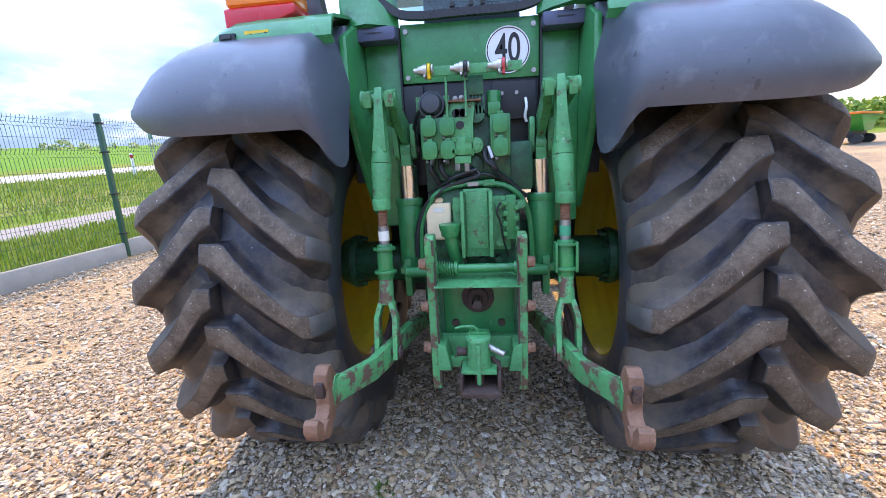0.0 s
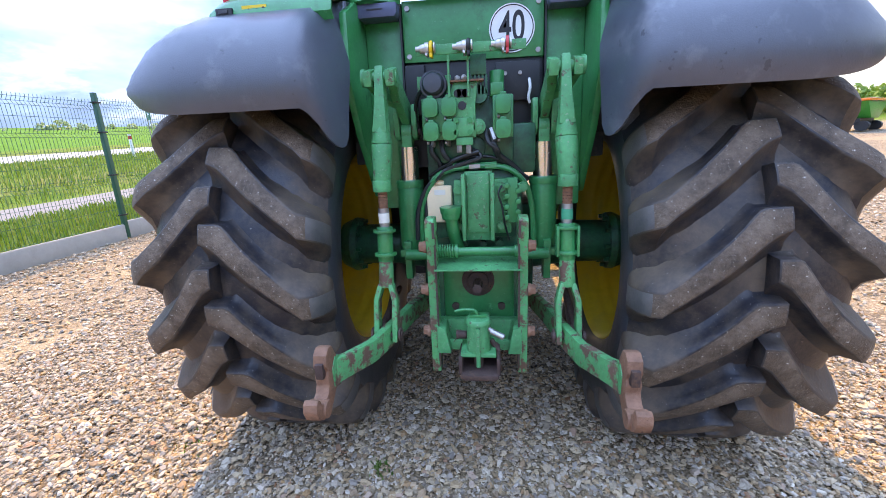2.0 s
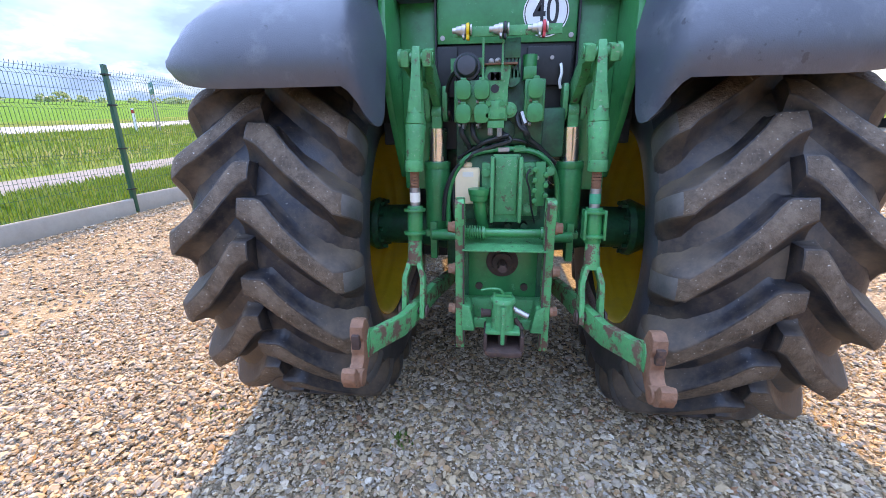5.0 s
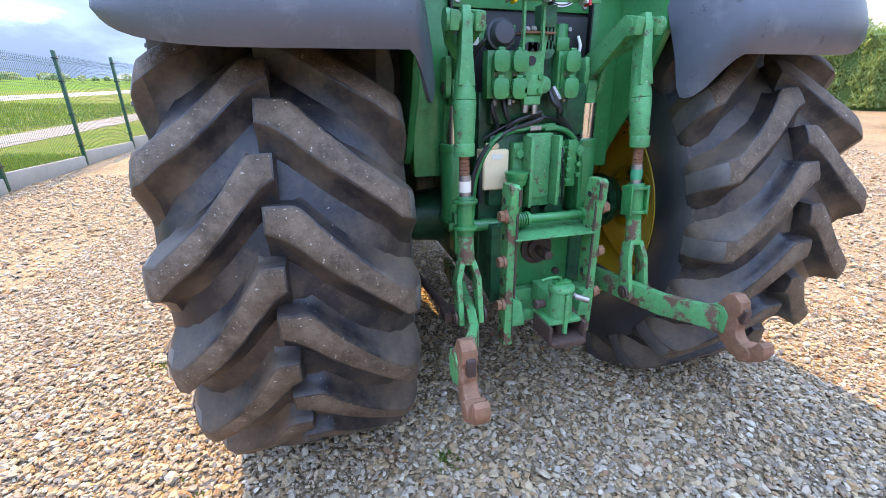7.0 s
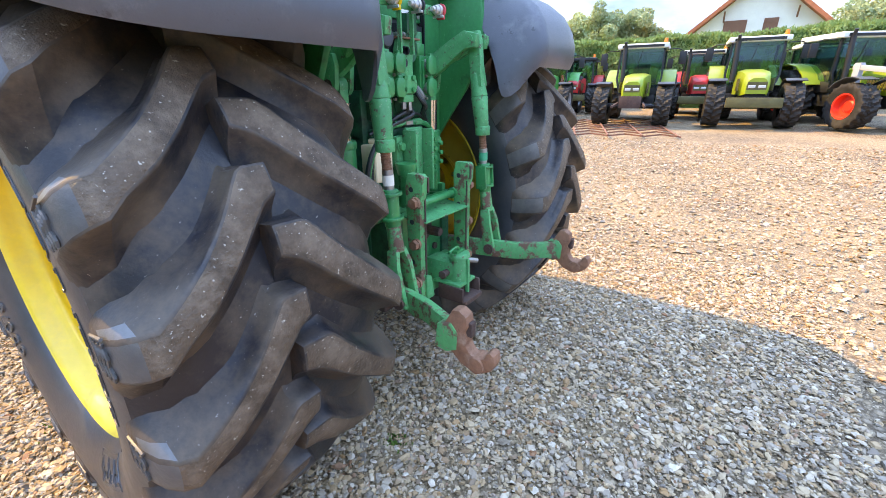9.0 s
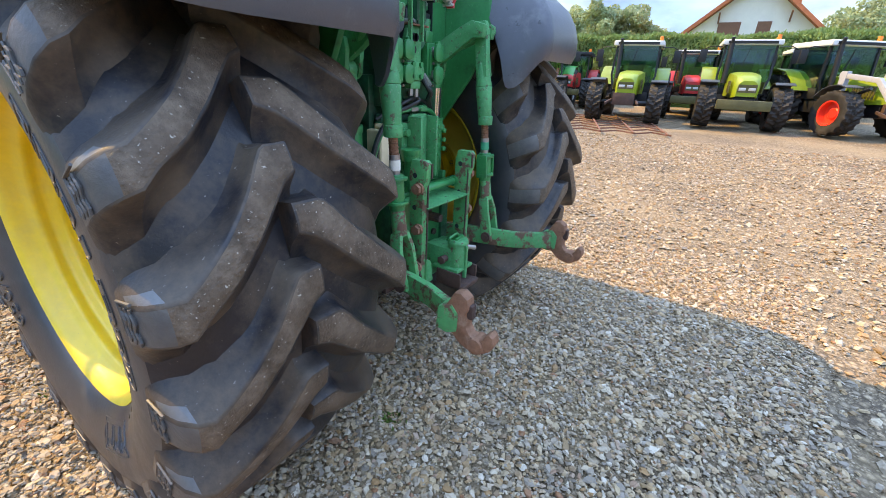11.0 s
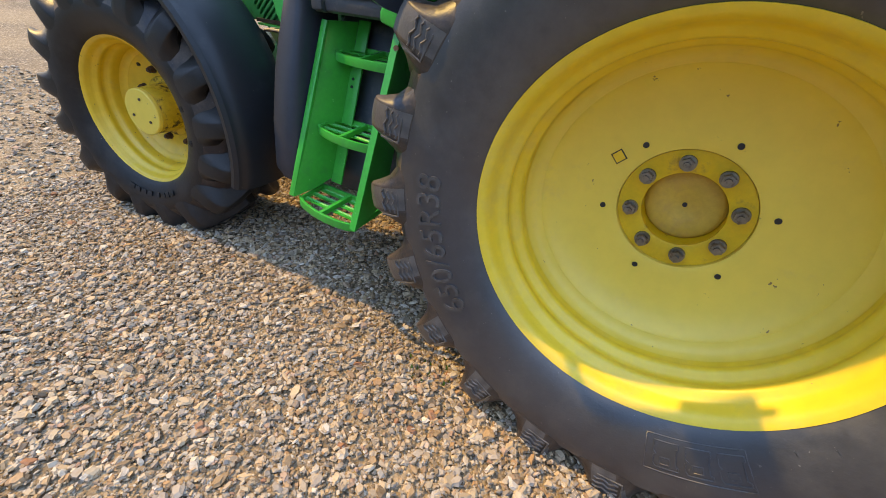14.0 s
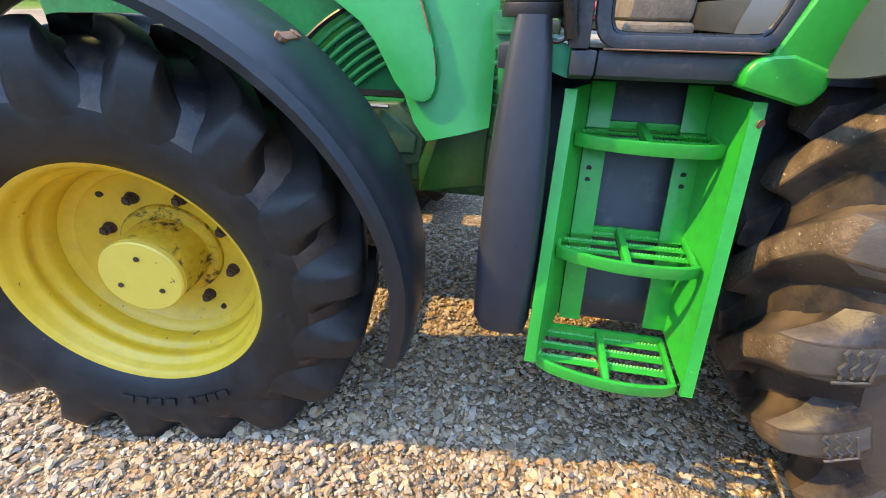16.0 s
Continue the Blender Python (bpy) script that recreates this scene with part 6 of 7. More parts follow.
on("mirror_glass", lambda bm: box(bm, -1.605, -1.475, 1.480, 1.486, 2.185, 2.395), chrome, mirror, "mirror glass", bevel=.002)
on("cab_corner", lambda bm: (prism(bm, [(1.030, 1.272), (.989, 1.386), (.945, 1.54), (.88, 1.75), (.76, 1.78), (.80, 1.60), (.868, 1.374), (.905, 1.25), (.935, 1.215)], "x", -.988, -.90)), green_bright, None, "bright green moulded cab corner", bevel=.012, seg=3)
on("corner_block", lambda bm: prism(bm, [(1.069, 1.222), (1.070, 1.255), (1.055, 1.278), (1.025, 1.287), (.985, 1.290), (.905, 1.262), (.905, 1.225), (.922, 1.196), (.945, 1.190)], "x", -.998, -.90), green_bright, None, "rounded green corner block", bevel=.014, seg=3)

# engine side: green guard panels, louvres, dark frame parts
def side_panel(bm):
    rows = []
    for z, yl in ((1.0, 1.806), (1.05, 1.847), (1.112, 1.876), (1.174, 1.901), (1.225, 1.932), (1.272, 1.965), (1.325, 2.012), (1.379, 2.094), (1.48, 2.22), (1.62, 2.36)):
        row = []
        for j in range(7):
            u = j / 6
            y = yl + (1.618 - yl) * u
            bend = .020 * max(0, (y - 1.80) / .15) ** 1.2 + .024 * max(0, (1.72 - y) / .10) ** 1.3
            row.append((-.775 + .225 * (z - 1.0) + min(.10, bend), y, z + (.046 * u if z < 1.02 else .020 * u if z < 1.06 else 0)))
        rows.append(row)
    shell(bm, rows, .010)
on("side_panel", side_panel, green_panel, None, "bright green engine side panel", smooth=40)
BLADE = [(2.36, 1.62), (2.22, 1.48), (2.094, 1.379), (2.012, 1.325), (1.965, 1.272), (1.93, 1.215), (1.905, 1.172), (1.875, 1.140), (1.845, 1.124), (1.812, 1.120), (1.793, 1.130), (1.782, 1.155), (1.779, 1.19), (1.781, 1.225), (1.790, 1.265), (1.802, 1.30), (1.834, 1.381), (1.90, 1.52), (1.94, 1.62)]
def sloped(bm, outline):
    """A plate parallel to the sloping side panel, standing a little clear of it."""
    prism(bm, outline, "x", 0, .008)
    for v in bm.verts:
        v.co.x += -.815 + .225 * (v.co.z - 1.0)


on("panel_blade", lambda bm: sloped(bm, BLADE), green_panel, None, "rounded green guard blade", bevel=.002)
for y, z in ((2.05, 1.42), (1.90, 1.22)):
    on("blade_spacer", lambda bm: rod(bm, (-.812 + .225 * (z - 1), y, z), (-.70, y, z), .010, seg=10), green)
for pts, r, mat in (([(1.836, 1.385), (1.812, 1.325), (1.804, 1.30)], .003, rusty), ([(1.7905, 1.265), (1.7815, 1.225), (1.7795, 1.19)], .0022, dark_rust)):
    on("rust_line", lambda bm: tube(bm, curve_pts([(-.8155 + .225 * (z - 1), y, z) for y, z in pts], 4), r, 6), mat)
for k in range(7):
    u, v = .0195 * (k - 1), .0195 * (k - 1)
    on("louvre", lambda bm: beam(bm, curve_pts([(-.664, 2.222 - u, 1.190 - v), (-.668, 2.199 - u, 1.213 - v), (-.672, 2.119 - u, 1.273 - v), (-.672, 2.043 - u, 1.315 - v), (-.668, 1.98 - u, 1.335 - v)], 5), .016, .0125, (1, 0, 0)), green, None, "green louvre rib", bevel=.004)
on("louvre_back", lambda bm: prism(bm, [(2.60, 1.10), (2.60, 1.72), (1.62, 1.72), (1.62, 1.135), (1.9, 1.130)], "x", -.660, -.64), green, None, "green louvred side sheet")
on("trim_line", lambda bm: tube(bm, curve_pts([(-.672, 2.27, 1.235), (-.674, 2.239, 1.258), (-.676, 2.165, 1.312), (-.676, 2.087, 1.355), (-.674, 2.0, 1.39)], 5), .008, 6), ink, None, "black trim strip")
on("trim_line", lambda bm: box(bm, -.682, -.640, 1.90, 2.20, 1.112, 1.128), black)
on("trim_line", lambda bm: box(bm, -.690, -.640, 1.90, 2.18, 1.098, 1.108), green_panel)
on("frame_casting", lambda bm: (prism(bm, [(2.075, 1.092), (2.02, 1.03), (1.998, .905), (1.93, .893), (1.844, .905), (1.826, 1.013), (1.868, 1.06), (1.912, 1.10)], "x", -.715, -.50), prism(bm, [(1.97, 1.085), (1.90, 1.04), (1.85, 1.00), (1.86, .94), (1.96, .94), (1.985, 1.03)], "x", -.728, -.71), box(bm, -.70, -.45, 1.60, 1.88, .84, 1.02)), casting, None, "grey-green oily frame casting", bevel=.012, seg=3)
on("casting_hole", lambda bm: rod(bm, (-.732, 1.965, .978), (-.714, 1.965, .978), .018, seg=16), ink)
on("lower_plate", lambda bm: (prism(bm, [(1.80, 1.005), (1.622, 1.040), (1.628, .850), (1.848, .808), (1.845, .86)], "x", -.722, -.712), prism(bm, [(1.845, .91), (1.80, 1.02), (1.775, 1.01), (1.84, .81)], "x", -.735, -.724)), plate_olive, None, "oily olive lower plate", bevel=.004)
on("lower_rail", lambda bm: box(bm, -.66, -.50, 1.86, 2.10, .80, .895), plate_olive, None, "oily green lower rail", bevel=.01)
on("green_block", lambda bm: box(bm, -.715, -.60, 1.540, 1.605, 1.140, 1.252), green_panel, None, "green corner block", bevel=.006)
on("white_knob", lambda bm: bmesh.ops.create_icosphere(bm, subdivisions=2, radius=.011, matrix=Matrix.Translation((-.718, 1.588, 1.355))), white_can, None, "small white knob")
on("silver_pipe", lambda bm: tube(bm, curve_pts([(-.73, 2.07, 1.085), (-.735, 2.0, 1.09), (-.735, 1.94, 1.09)], 4), .008, 8), steel)
on("battery_step", lambda bm: (box(bm, -.70, -.42, 1.50, 1.63, 1.00, 1.36), [box(bm, -.712, -.70, 1.52, 1.62, z, z + .012) for z in (1.10, 1.14, 1.18, 1.22, 1.26, 1.30)]), green, None, "green ribbed box", bevel=.004)

# front mudguard
def front_guard(m, s):
    rows = []
    for k in range(27):
        th = -16 + 136 * k / 26
        row = []
        for a, r in ((-.196, .772), (-.198, .790), (-.190, .803), (-.168, .809), (-.160, .816), (-.12, .829), (-.05, .836), (.03, .837), (.10, .831), (.16, .812), (.184, .790), (.186, .772)):
            t = radians(th)
            q = .012 * max(0, (8 - th) / 24)
            row.append(m @ Vector((-s * a * (1 - q * 4), -(r - q) * math.cos(t), (r - q) * math.sin(t))))
        rows.append(row if s < 0 else row[::-1])
    return rows
gl = Matrix.Translation((-1.105, 2.60, .64)) @ Matrix.Rotation(STEER * .75, 4, "Z")
fg = on("front_mudguard", lambda bm: shell(bm, front_guard(gl, -1), .010), guard_plastic, None, "dark grey plastic front mudguard", smooth=28)
br = gl @ Matrix.Rotation(radians(39), 4, "X")
on("guard_bracket", lambda bm: box(bm, -.040, .040, -.012, .012, .836, .850, br @ Matrix.Translation((-.03, 0, 0))), rusty, fg, "rusty bracket plate", bevel=.003)
for dx in (-.075, .015):
    on("guard_bolt", lambda bm: (rod(bm, br @ Vector((dx, 0, .828)), br @ Vector((dx, 0, .838)), .024, seg=14), rod(bm, br @ Vector((dx, 0, .836)), br @ Vector((dx, 0, .853)), .014, seg=6)), rusty, fg, "rusty bolt")
gr = Matrix.Translation((1.105, 2.62, .64)) @ Matrix.Rotation(STEER * .75, 4, "Z")
on("front_mudguard", lambda bm: shell(bm, front_guard(gr, 1), .010), guard_plastic, None, "dark grey plastic front mudguard", smooth=28)


# ---- fence and verge on the left ----
def fence_bay(y0):
    """One welded mesh panel with its post and the concrete board below."""
    x = KERB_X
    zb = terrain(x, y0 + 1.25)
    f = root("mesh_fence", pose(x, y0, zb), "dark green welded wire mesh fence bay on a concrete board", "fence", "fence bays")
    bm = B()
    box(bm, -.030, .030, -.03, .03, 0, 2.20)
    part("post", bm, fence_green, f, "dark green steel post", bevel=.006)
    for z in (.35, .98, 1.62, 2.05):
        bm = B()
        box(bm, -.040, .040, -.055, .055, z, z + .022)
        part("clamp", bm, black, f, bevel=.003)
    bm = B()
    prism(bm, [(-.022, -.05), (.022, -.05), (.022, .235), (.012, .255), (-.022, .255)], "y", .034, 2.466)
    part("concrete_board", bm, concrete, f, "grey concrete base board", bevel=.006)
    verts, faces = [], []
    def bar(p, q, r):
        n = len(verts)
        p, q = Vector(p), Vector(q)
        d = (q - p).normalized()
        u = d.orthogonal().normalized()
        w = d.cross(u)
        for c in (p, q):
            for k in range(4):
                verts.append(c + (u * math.cos(k * math.pi / 2) + w * math.sin(k * math.pi / 2)) * r)
        for k in range(4):
            faces.append((n + k, n + (k + 1) % 4, n + 4 + (k + 1) % 4, n + 4 + k))
    heights = [(.27, 0), (.50, 0), (.70, 0), (.90, 0), (.95, -.03), (1.0, 0), (1.2, 0), (1.4, 0), (1.6, 0), (1.65, -.03), (1.7, 0), (1.86, 0), (2.0, 0), (2.05, -.03), (2.10, 0), (2.13, 0)]
    for k in range(48):
        y = .06 + 2.38 * k / 47
        pts = [(dx, y, z) for z, dx in ((.27, 0), (.90, 0), (.95, -.035), (1.0, 0), (1.60, 0), (1.65, -.035), (1.7, 0), (2.0, 0), (2.05, -.035), (2.10, 0), (2.14, .004))]
        for a, b in zip(pts, pts[1:]):
            bar(a, b, .0027)
    for z, dx in heights[:-1]:
        bar((dx, .04, z), (dx, 2.46, z), .0032)
    ob = from_arrays("wire_mesh", np.array([tuple(v) for v in verts]), np.array(faces), fence_green, f)
    return f


for k in range(-3, 8):
    fence_bay(3.70 + 2.5 * k)


def grass_tufts(name, count, place, height, seed, mat, label):
    rng = np.random.default_rng(seed)
    verts, faces = [], []
    x, y = place(rng, count)
    for i in range(count):
        h = height * rng.uniform(.5, 1.3)
        z = terrain(x[i], y[i])
        a = rng.uniform(0, 6.28)
        w, lean = .006 + .010 * h / .15, rng.uniform(.1, .6) * h
        c, s = math.cos(a), math.sin(a)
        n = len(verts)
        verts += [(x[i] - s * w, y[i] + c * w, z - .01), (x[i] + s * w, y[i] - c * w, z - .01), (x[i] + c * lean * .4 + s * w * .7, y[i] + s * lean * .4 - c * w * .7, z + h * .6), (x[i] + c * lean, y[i] + s * lean, z + h)]
        faces += [(n, n + 1, n + 2), (n, n + 2, n + 3)]
    return tagged(from_arrays(name, np.array(verts), np.array(faces), mat), label, "grass", kind="stuff")


grass_tufts("verge_grass", 15000, lambda r, n: (r.uniform(-9.0, KERB_X - .05, n), r.uniform(0, 10, n)), .13, 11, grass_leaf, "fresh green grass along the fence")
grass_tufts("verge_grass", 16000, lambda r, n: (r.uniform(-24.4, -10.7, n), r.uniform(2, 34, n)), .20, 12, grass_leaf, "rough green and straw-coloured verge grass")
def weed(x, y, r, seed, count=90):
    rng = np.random.default_rng(seed)
    grass_tufts("weed", count, lambda g, n: (x + g.normal(0, r, n), y + g.normal(0, r, n)), .020, seed, weed_leaf, "small green weed growing in the gravel")
weed(-.435, -.715, .028, 21)
weed(-1.83, .35, .04, 22, 60)
weed(-1.22, .62, .06, 23, 50)
weed(-1.40, -.62, .05, 24, 40)

# a road sign with its stake, beyond the verge
s_x, s_y = -21.2, 22.6
s_z = terrain(s_x, s_y)
road_sign = root("road_sign", pose(s_x, s_y, s_z, 0, 0, -40), "small green road sign on two thin posts", "road sign")
for dx in (-.45, .45):
    bm = B()
    rod(bm, (dx, 0, 0), (dx, 0, 2.6), .03, seg=10)
    part("post", bm, steel, road_sign)
bm = B()
box(bm, -.62, .62, -.02, .02, 2.15, 2.85)
part("panel", bm, blue_green, road_sign, "green sign panel", bevel=.01)
for k in range(3):
    bm = B()
    box(bm, -.40 + .30 * k, -.20 + .30 * k, -.026, -.021, 2.45, 2.56)
    part("unreadable_word", bm, sign_white, road_sign)
marker = root("marker_post", pose(-21.6, 21.3, terrain(-21.6, 21.3)), "white marker post with a red band", "marker post")
bm = B()
box(bm, -.07, .07, -.05, .05, 0, 1.35)
part("post", bm, sign_white, marker, bevel=.01)
bm = B()
box(bm, -.073, .073, -.053, .053, 1.05, 1.25)
part("band", bm, red_paint, marker, "red band")

# far treeline on the left
rng = np.random.default_rng(31)
def clump_cloud(name, centres, radii, leaf, count, mat, label, category, kind="stuff", seed=1):
    """Many small leaf cards spread through uneven clumps."""
    r = np.random.default_rng(seed)
    c = np.asarray(centres, float)
    w = np.asarray(radii, float)
    pick = r.choice(len(c), count, p=(w ** 2) / (w ** 2).sum())
    d = r.normal(0, 1, (count, 3))
    d /= np.linalg.norm(d, axis=1)[:, None]
    p = c[pick] + d * (w[pick] * r.uniform(.55, 1.08, count) ** .6)[:, None] * np.array([1, 1, .85])
    u = r.normal(0, 1, (count, 3))
    u /= np.linalg.norm(u, axis=1)[:, None]
    v = np.cross(u, r.normal(0, 1, (count, 3)))
    v /= np.linalg.norm(v, axis=1)[:, None]
    s = (leaf * r.uniform(.6, 1.5, count))[:, None]
    quads = np.stack([p - u * s, p - v * s * .6, p + u * s, p + v * s * .6], 1).reshape(-1, 3)
    f = np.arange(count * 4).reshape(-1, 4)
    return from_arrays(name, quads, f, mat)


cs, rs = [], []
for k in range(150):
    a = radians(rng.uniform(95, 175))
    d = rng.uniform(330, 380)
    x, y = d * math.cos(a), d * math.sin(a)
    h = rng.uniform(1.2, 3.2) * (2.0 if k % 17 == 0 else 1)
    cs.append((x, y, terrain(x, y) + h * .5))
    rs.append(h)
tagged(clump_cloud("distant_trees", cs, rs, .9, 9000, tree_leaf, "", "", seed=32), "dark line of distant trees across the fields", "trees", kind="stuff")

# maize beyond the yard
rng = np.random.default_rng(41)
cs, rs = [], []
for k in range(420):
    x, y = rng.uniform(14, 46), rng.uniform(31, 39)
    cs.append((x, y, terrain(x, y) + rng.uniform(.5, 1.7)))
    rs.append(.65)
tagged(clump_cloud("maize_field", cs, rs, .17, 15000, corn_leaf, "", "", seed=42), "tall green maize at the edge of the yard", "maize", kind="stuff")

# ---- hedge, trees, house ----
rng = np.random.default_rng(51)
HEDGE_X = 19.5
hedge = root("hedge", pose(HEDGE_X, -3, terrain(HEDGE_X, -3)), "tall clipped green conifer hedge", "hedge")


def hedge_sheet(name, n, leaf, seed):
    """Short feathery sprigs that lie close along the clipped faces, drooping outwards."""
    r = np.random.default_rng(seed)
    y = r.uniform(-24, 18, n)
    top = r.uniform(0, 1, n) < .22
    wob = .07 * np.sin(y * 1.9) + .05 * np.sin(y * 4.3 + 1.0) + .04 * np.sin(y * 9.1)
    high = 2.62 + .05 * np.sin(y * 1.3) + .04 * np.sin(y * 3.7 + 2)
    hz = np.where(top, high + r.normal(0, .05, n), r.uniform(.05, 1, n) * high)
    x = np.where(top, HEDGE_X + r.uniform(-.52, .5, n), HEDGE_X - .55 + wob + .05 * np.sin(hz * 5 + y * 2.3) + r.normal(0, .045, n))
    g = np.array([terrain(HEDGE_X, v) for v in y])
    p = np.stack([x, y, g + hz], 1)
    d = np.stack([r.normal(-.35, .25, n), r.normal(0, .35, n), np.where(top, r.normal(.8, .3, n), r.normal(.55, .5, n))], 1)
    d /= np.linalg.norm(d, axis=1)[:, None]
    v = np.cross(d, r.normal(0, 1, (n, 3)) + np.array([-1.2, 0, 0]))
    v /= np.linalg.norm(v, axis=1)[:, None]
    s = (leaf * r.uniform(.6, 1.5, n))[:, None]
    quads = np.stack([p - d * s, p - v * s * .35, p + d * s, p + v * s * .35], 1).reshape(-1, 3)
    return from_arrays(name, quads, np.arange(n * 4).reshape(-1, 4), hedge_leaf)


hb = hedge_sheet("foliage", 120000, .075, 52)
hb.parent = hedge
hb.matrix_parent_inverse = hedge.matrix_basis.inverted()
bm = B()
for k in range(42):
    y0 = 18 - k
    box(bm, HEDGE_X - .47, HEDGE_X + .45, y0 - 1.0, y0, terrain(HEDGE_X, y0) - .1, terrain(HEDGE_X, y0) + 2.52)
core = part("inner_mass", bm, hedge_inner, hedge)
core.matrix_parent_inverse = hedge.matrix_basis.inverted()


def tree(x, y, h, spread, leaf_mat, seed, label, leaf=.20, n=5200):
    r = np.random.default_rng(seed)
    z0 = terrain(x, y)
    t = root("tree", pose(x, y, z0), label, "tree", "trees behind the hedge")
    bm = B()
    rod(bm, (0, 0, -.2), (0, 0, h * .45), .18 + h * .012, .10 + h * .006, 12)
    tips = []
    for k in range(9):
        a = r.uniform(0, 6.28)
        b = h * r.uniform(.28, .5)
        e = Vector((math.cos(a) * spread * r.uniform(.3, .75), math.sin(a) * spread * r.uniform(.3, .75), h * r.uniform(.55, .95)))
        rod(bm, (0, 0, b), e, .07, .02, 7)
        tips.append(e)
    part("trunk", bm, bark, t)
    cs, rs = [], []
    for e in tips:
        for q in range(4):
            cs.append(np.array(e) + r.normal(0, spread * .26, 3) * np.array([1, 1, .8]))
            rs.append(spread * r.uniform(.16, .34))
    ob = clump_cloud("crown", cs, rs, leaf, n, leaf_mat, "", "", seed=seed)
    ob.parent = t
    return t


for x, y, h, sp, mat, sd, lab in ((46, 24, 6.6, 3.0, poplar_leaf, 61, "slender pale green tree behind the hedge"), (50, 20, 7.4, 3.0, poplar_leaf, 62, "slender pale green tree behind the hedge"), (52, 15.8, 7.6, 3.2, poplar_leaf, 63, "slender pale green tree behind the hedge"),
                                  (48, 12.2, 7.4, 3.0, tree_leaf, 64, "broad leafy green tree behind the hedge"), (50, 9.2, 8.0, 3.0, tree_leaf, 65, "broad leafy green tree behind the hedge"), (56, -9.5, 9.0, 3.6, tree_leaf, 66, "broad leafy green tree behind the hedge"),
                                  (48, -14.5, 5.6, 3.6, tree_leaf, 67, "broad leafy green tree behind the hedge"), (46, 29.5, 6.0, 3.4, poplar_leaf, 68, "slender pale green tree behind the hedge"), (46, -21, 5.8, 4.0, tree_leaf, 69, "broad leafy green tree behind the hedge")):
    tree(x, y, h * .80, sp * .95, mat, sd, lab, leaf=.13, n=11000)

hx, hy = 44, -.95
hz = terrain(hx, hy)
house = root("house", pose(hx, hy, hz), "cream rendered house with a red tiled gable roof", "house")
bm = B()
prism(bm, [(-5.6, 0), (5.6, 0), (5.6, 3.0), (0, 7.75), (-5.6, 3.0)], "x", 0, 9)
part("wall", bm, plaster, house, "cream rendered gable wall")
for s in (-1, 1):
    bm = B()
    beam(bm, [(-.75, s * 6.4, 2.52), (-.75, 0, 7.95)], .12, .26, (1, 0, 0))
    part("verge_board", bm, roof_tile, house, "red-brown verge")
    bm = B()
    prism(bm, [(s * 6.4, 2.52), (s * 6.4, 2.32), (0, 7.80), (0, 8.0)], "x", -.7, 9.5)
    rf = part("roof", bm, roof_tile, house, "red tiled roof slope")
    for k in range(2):
        bm = B()
        beam(bm, [(-.66, s * (2.4 + 2.2 * k), 5.35 - 1.47 * k), (-.05, s * (2.4 + 2.2 * k), 4.65 - 1.47 * k)], .12, .12, (0, 1, 0))
        part("brace", bm, shutter_brown, house)
for yy, w in ((1.55, 1.6), (-.85, .95)):
    bm = B()
    box(bm, -.06, .02, yy - w / 2, yy + w / 2, 3.35, 4.72)
    wi = part("window", bm, shutter_brown, house, "window with a brown roller shutter")
    for k in range(8):
        bm = B()
        box(bm, -.085, -.06, yy - w / 2 + .05, yy + w / 2 - .05, 3.44 + .16 * k, 3.57 + .16 * k)
        part("shutter_slat", bm, shutter_brown, wi)
bm = B()
box(bm, 4.5, 5.2, -3.0, -2.3, 5.0, 8.6)
part("chimney", bm, roof_tile, house)


# ---- other tractors in the yard ----
def small_tyre(R, half, rim, bm):
    """A small far tyre as one closed skin, its chevron lugs pressed out of the tread."""
    n = 108
    prof = [(-.8, rim / R), (-1, .5 + rim / R / 2), (-.98, .90), (-.93, .955), (-.62, .97), (-.33, .975), (-.04, .978), (.04, .978), (.33, .975), (.62, .97), (.93, .955), (.98, .90), (1, .5 + rim / R / 2), (.8, rim / R)]
    rings = []
    for a, f in prof:
        ring = []
        for k in range(n):
            th = k * 360 / n
            r = f * R
            if f > .89:
                side = 1 if a > 0 else -1
                ph = (th + 17 * abs(a) + (0 if side > 0 else 10)) / 20 % 1
                r = (R if ph < .42 else .935 * R) if f > .92 else (.93 * R if ph < .42 else .89 * R)
            ring.append(bm.verts.new(ring_point(a * half, r, th)))
        rings.append(ring)
    for p, q in zip(rings, rings[1:]):
        for k in range(n):
            bm.faces.new((p[k], p[(k + 1) % n], q[(k + 1) % n], q[k]))


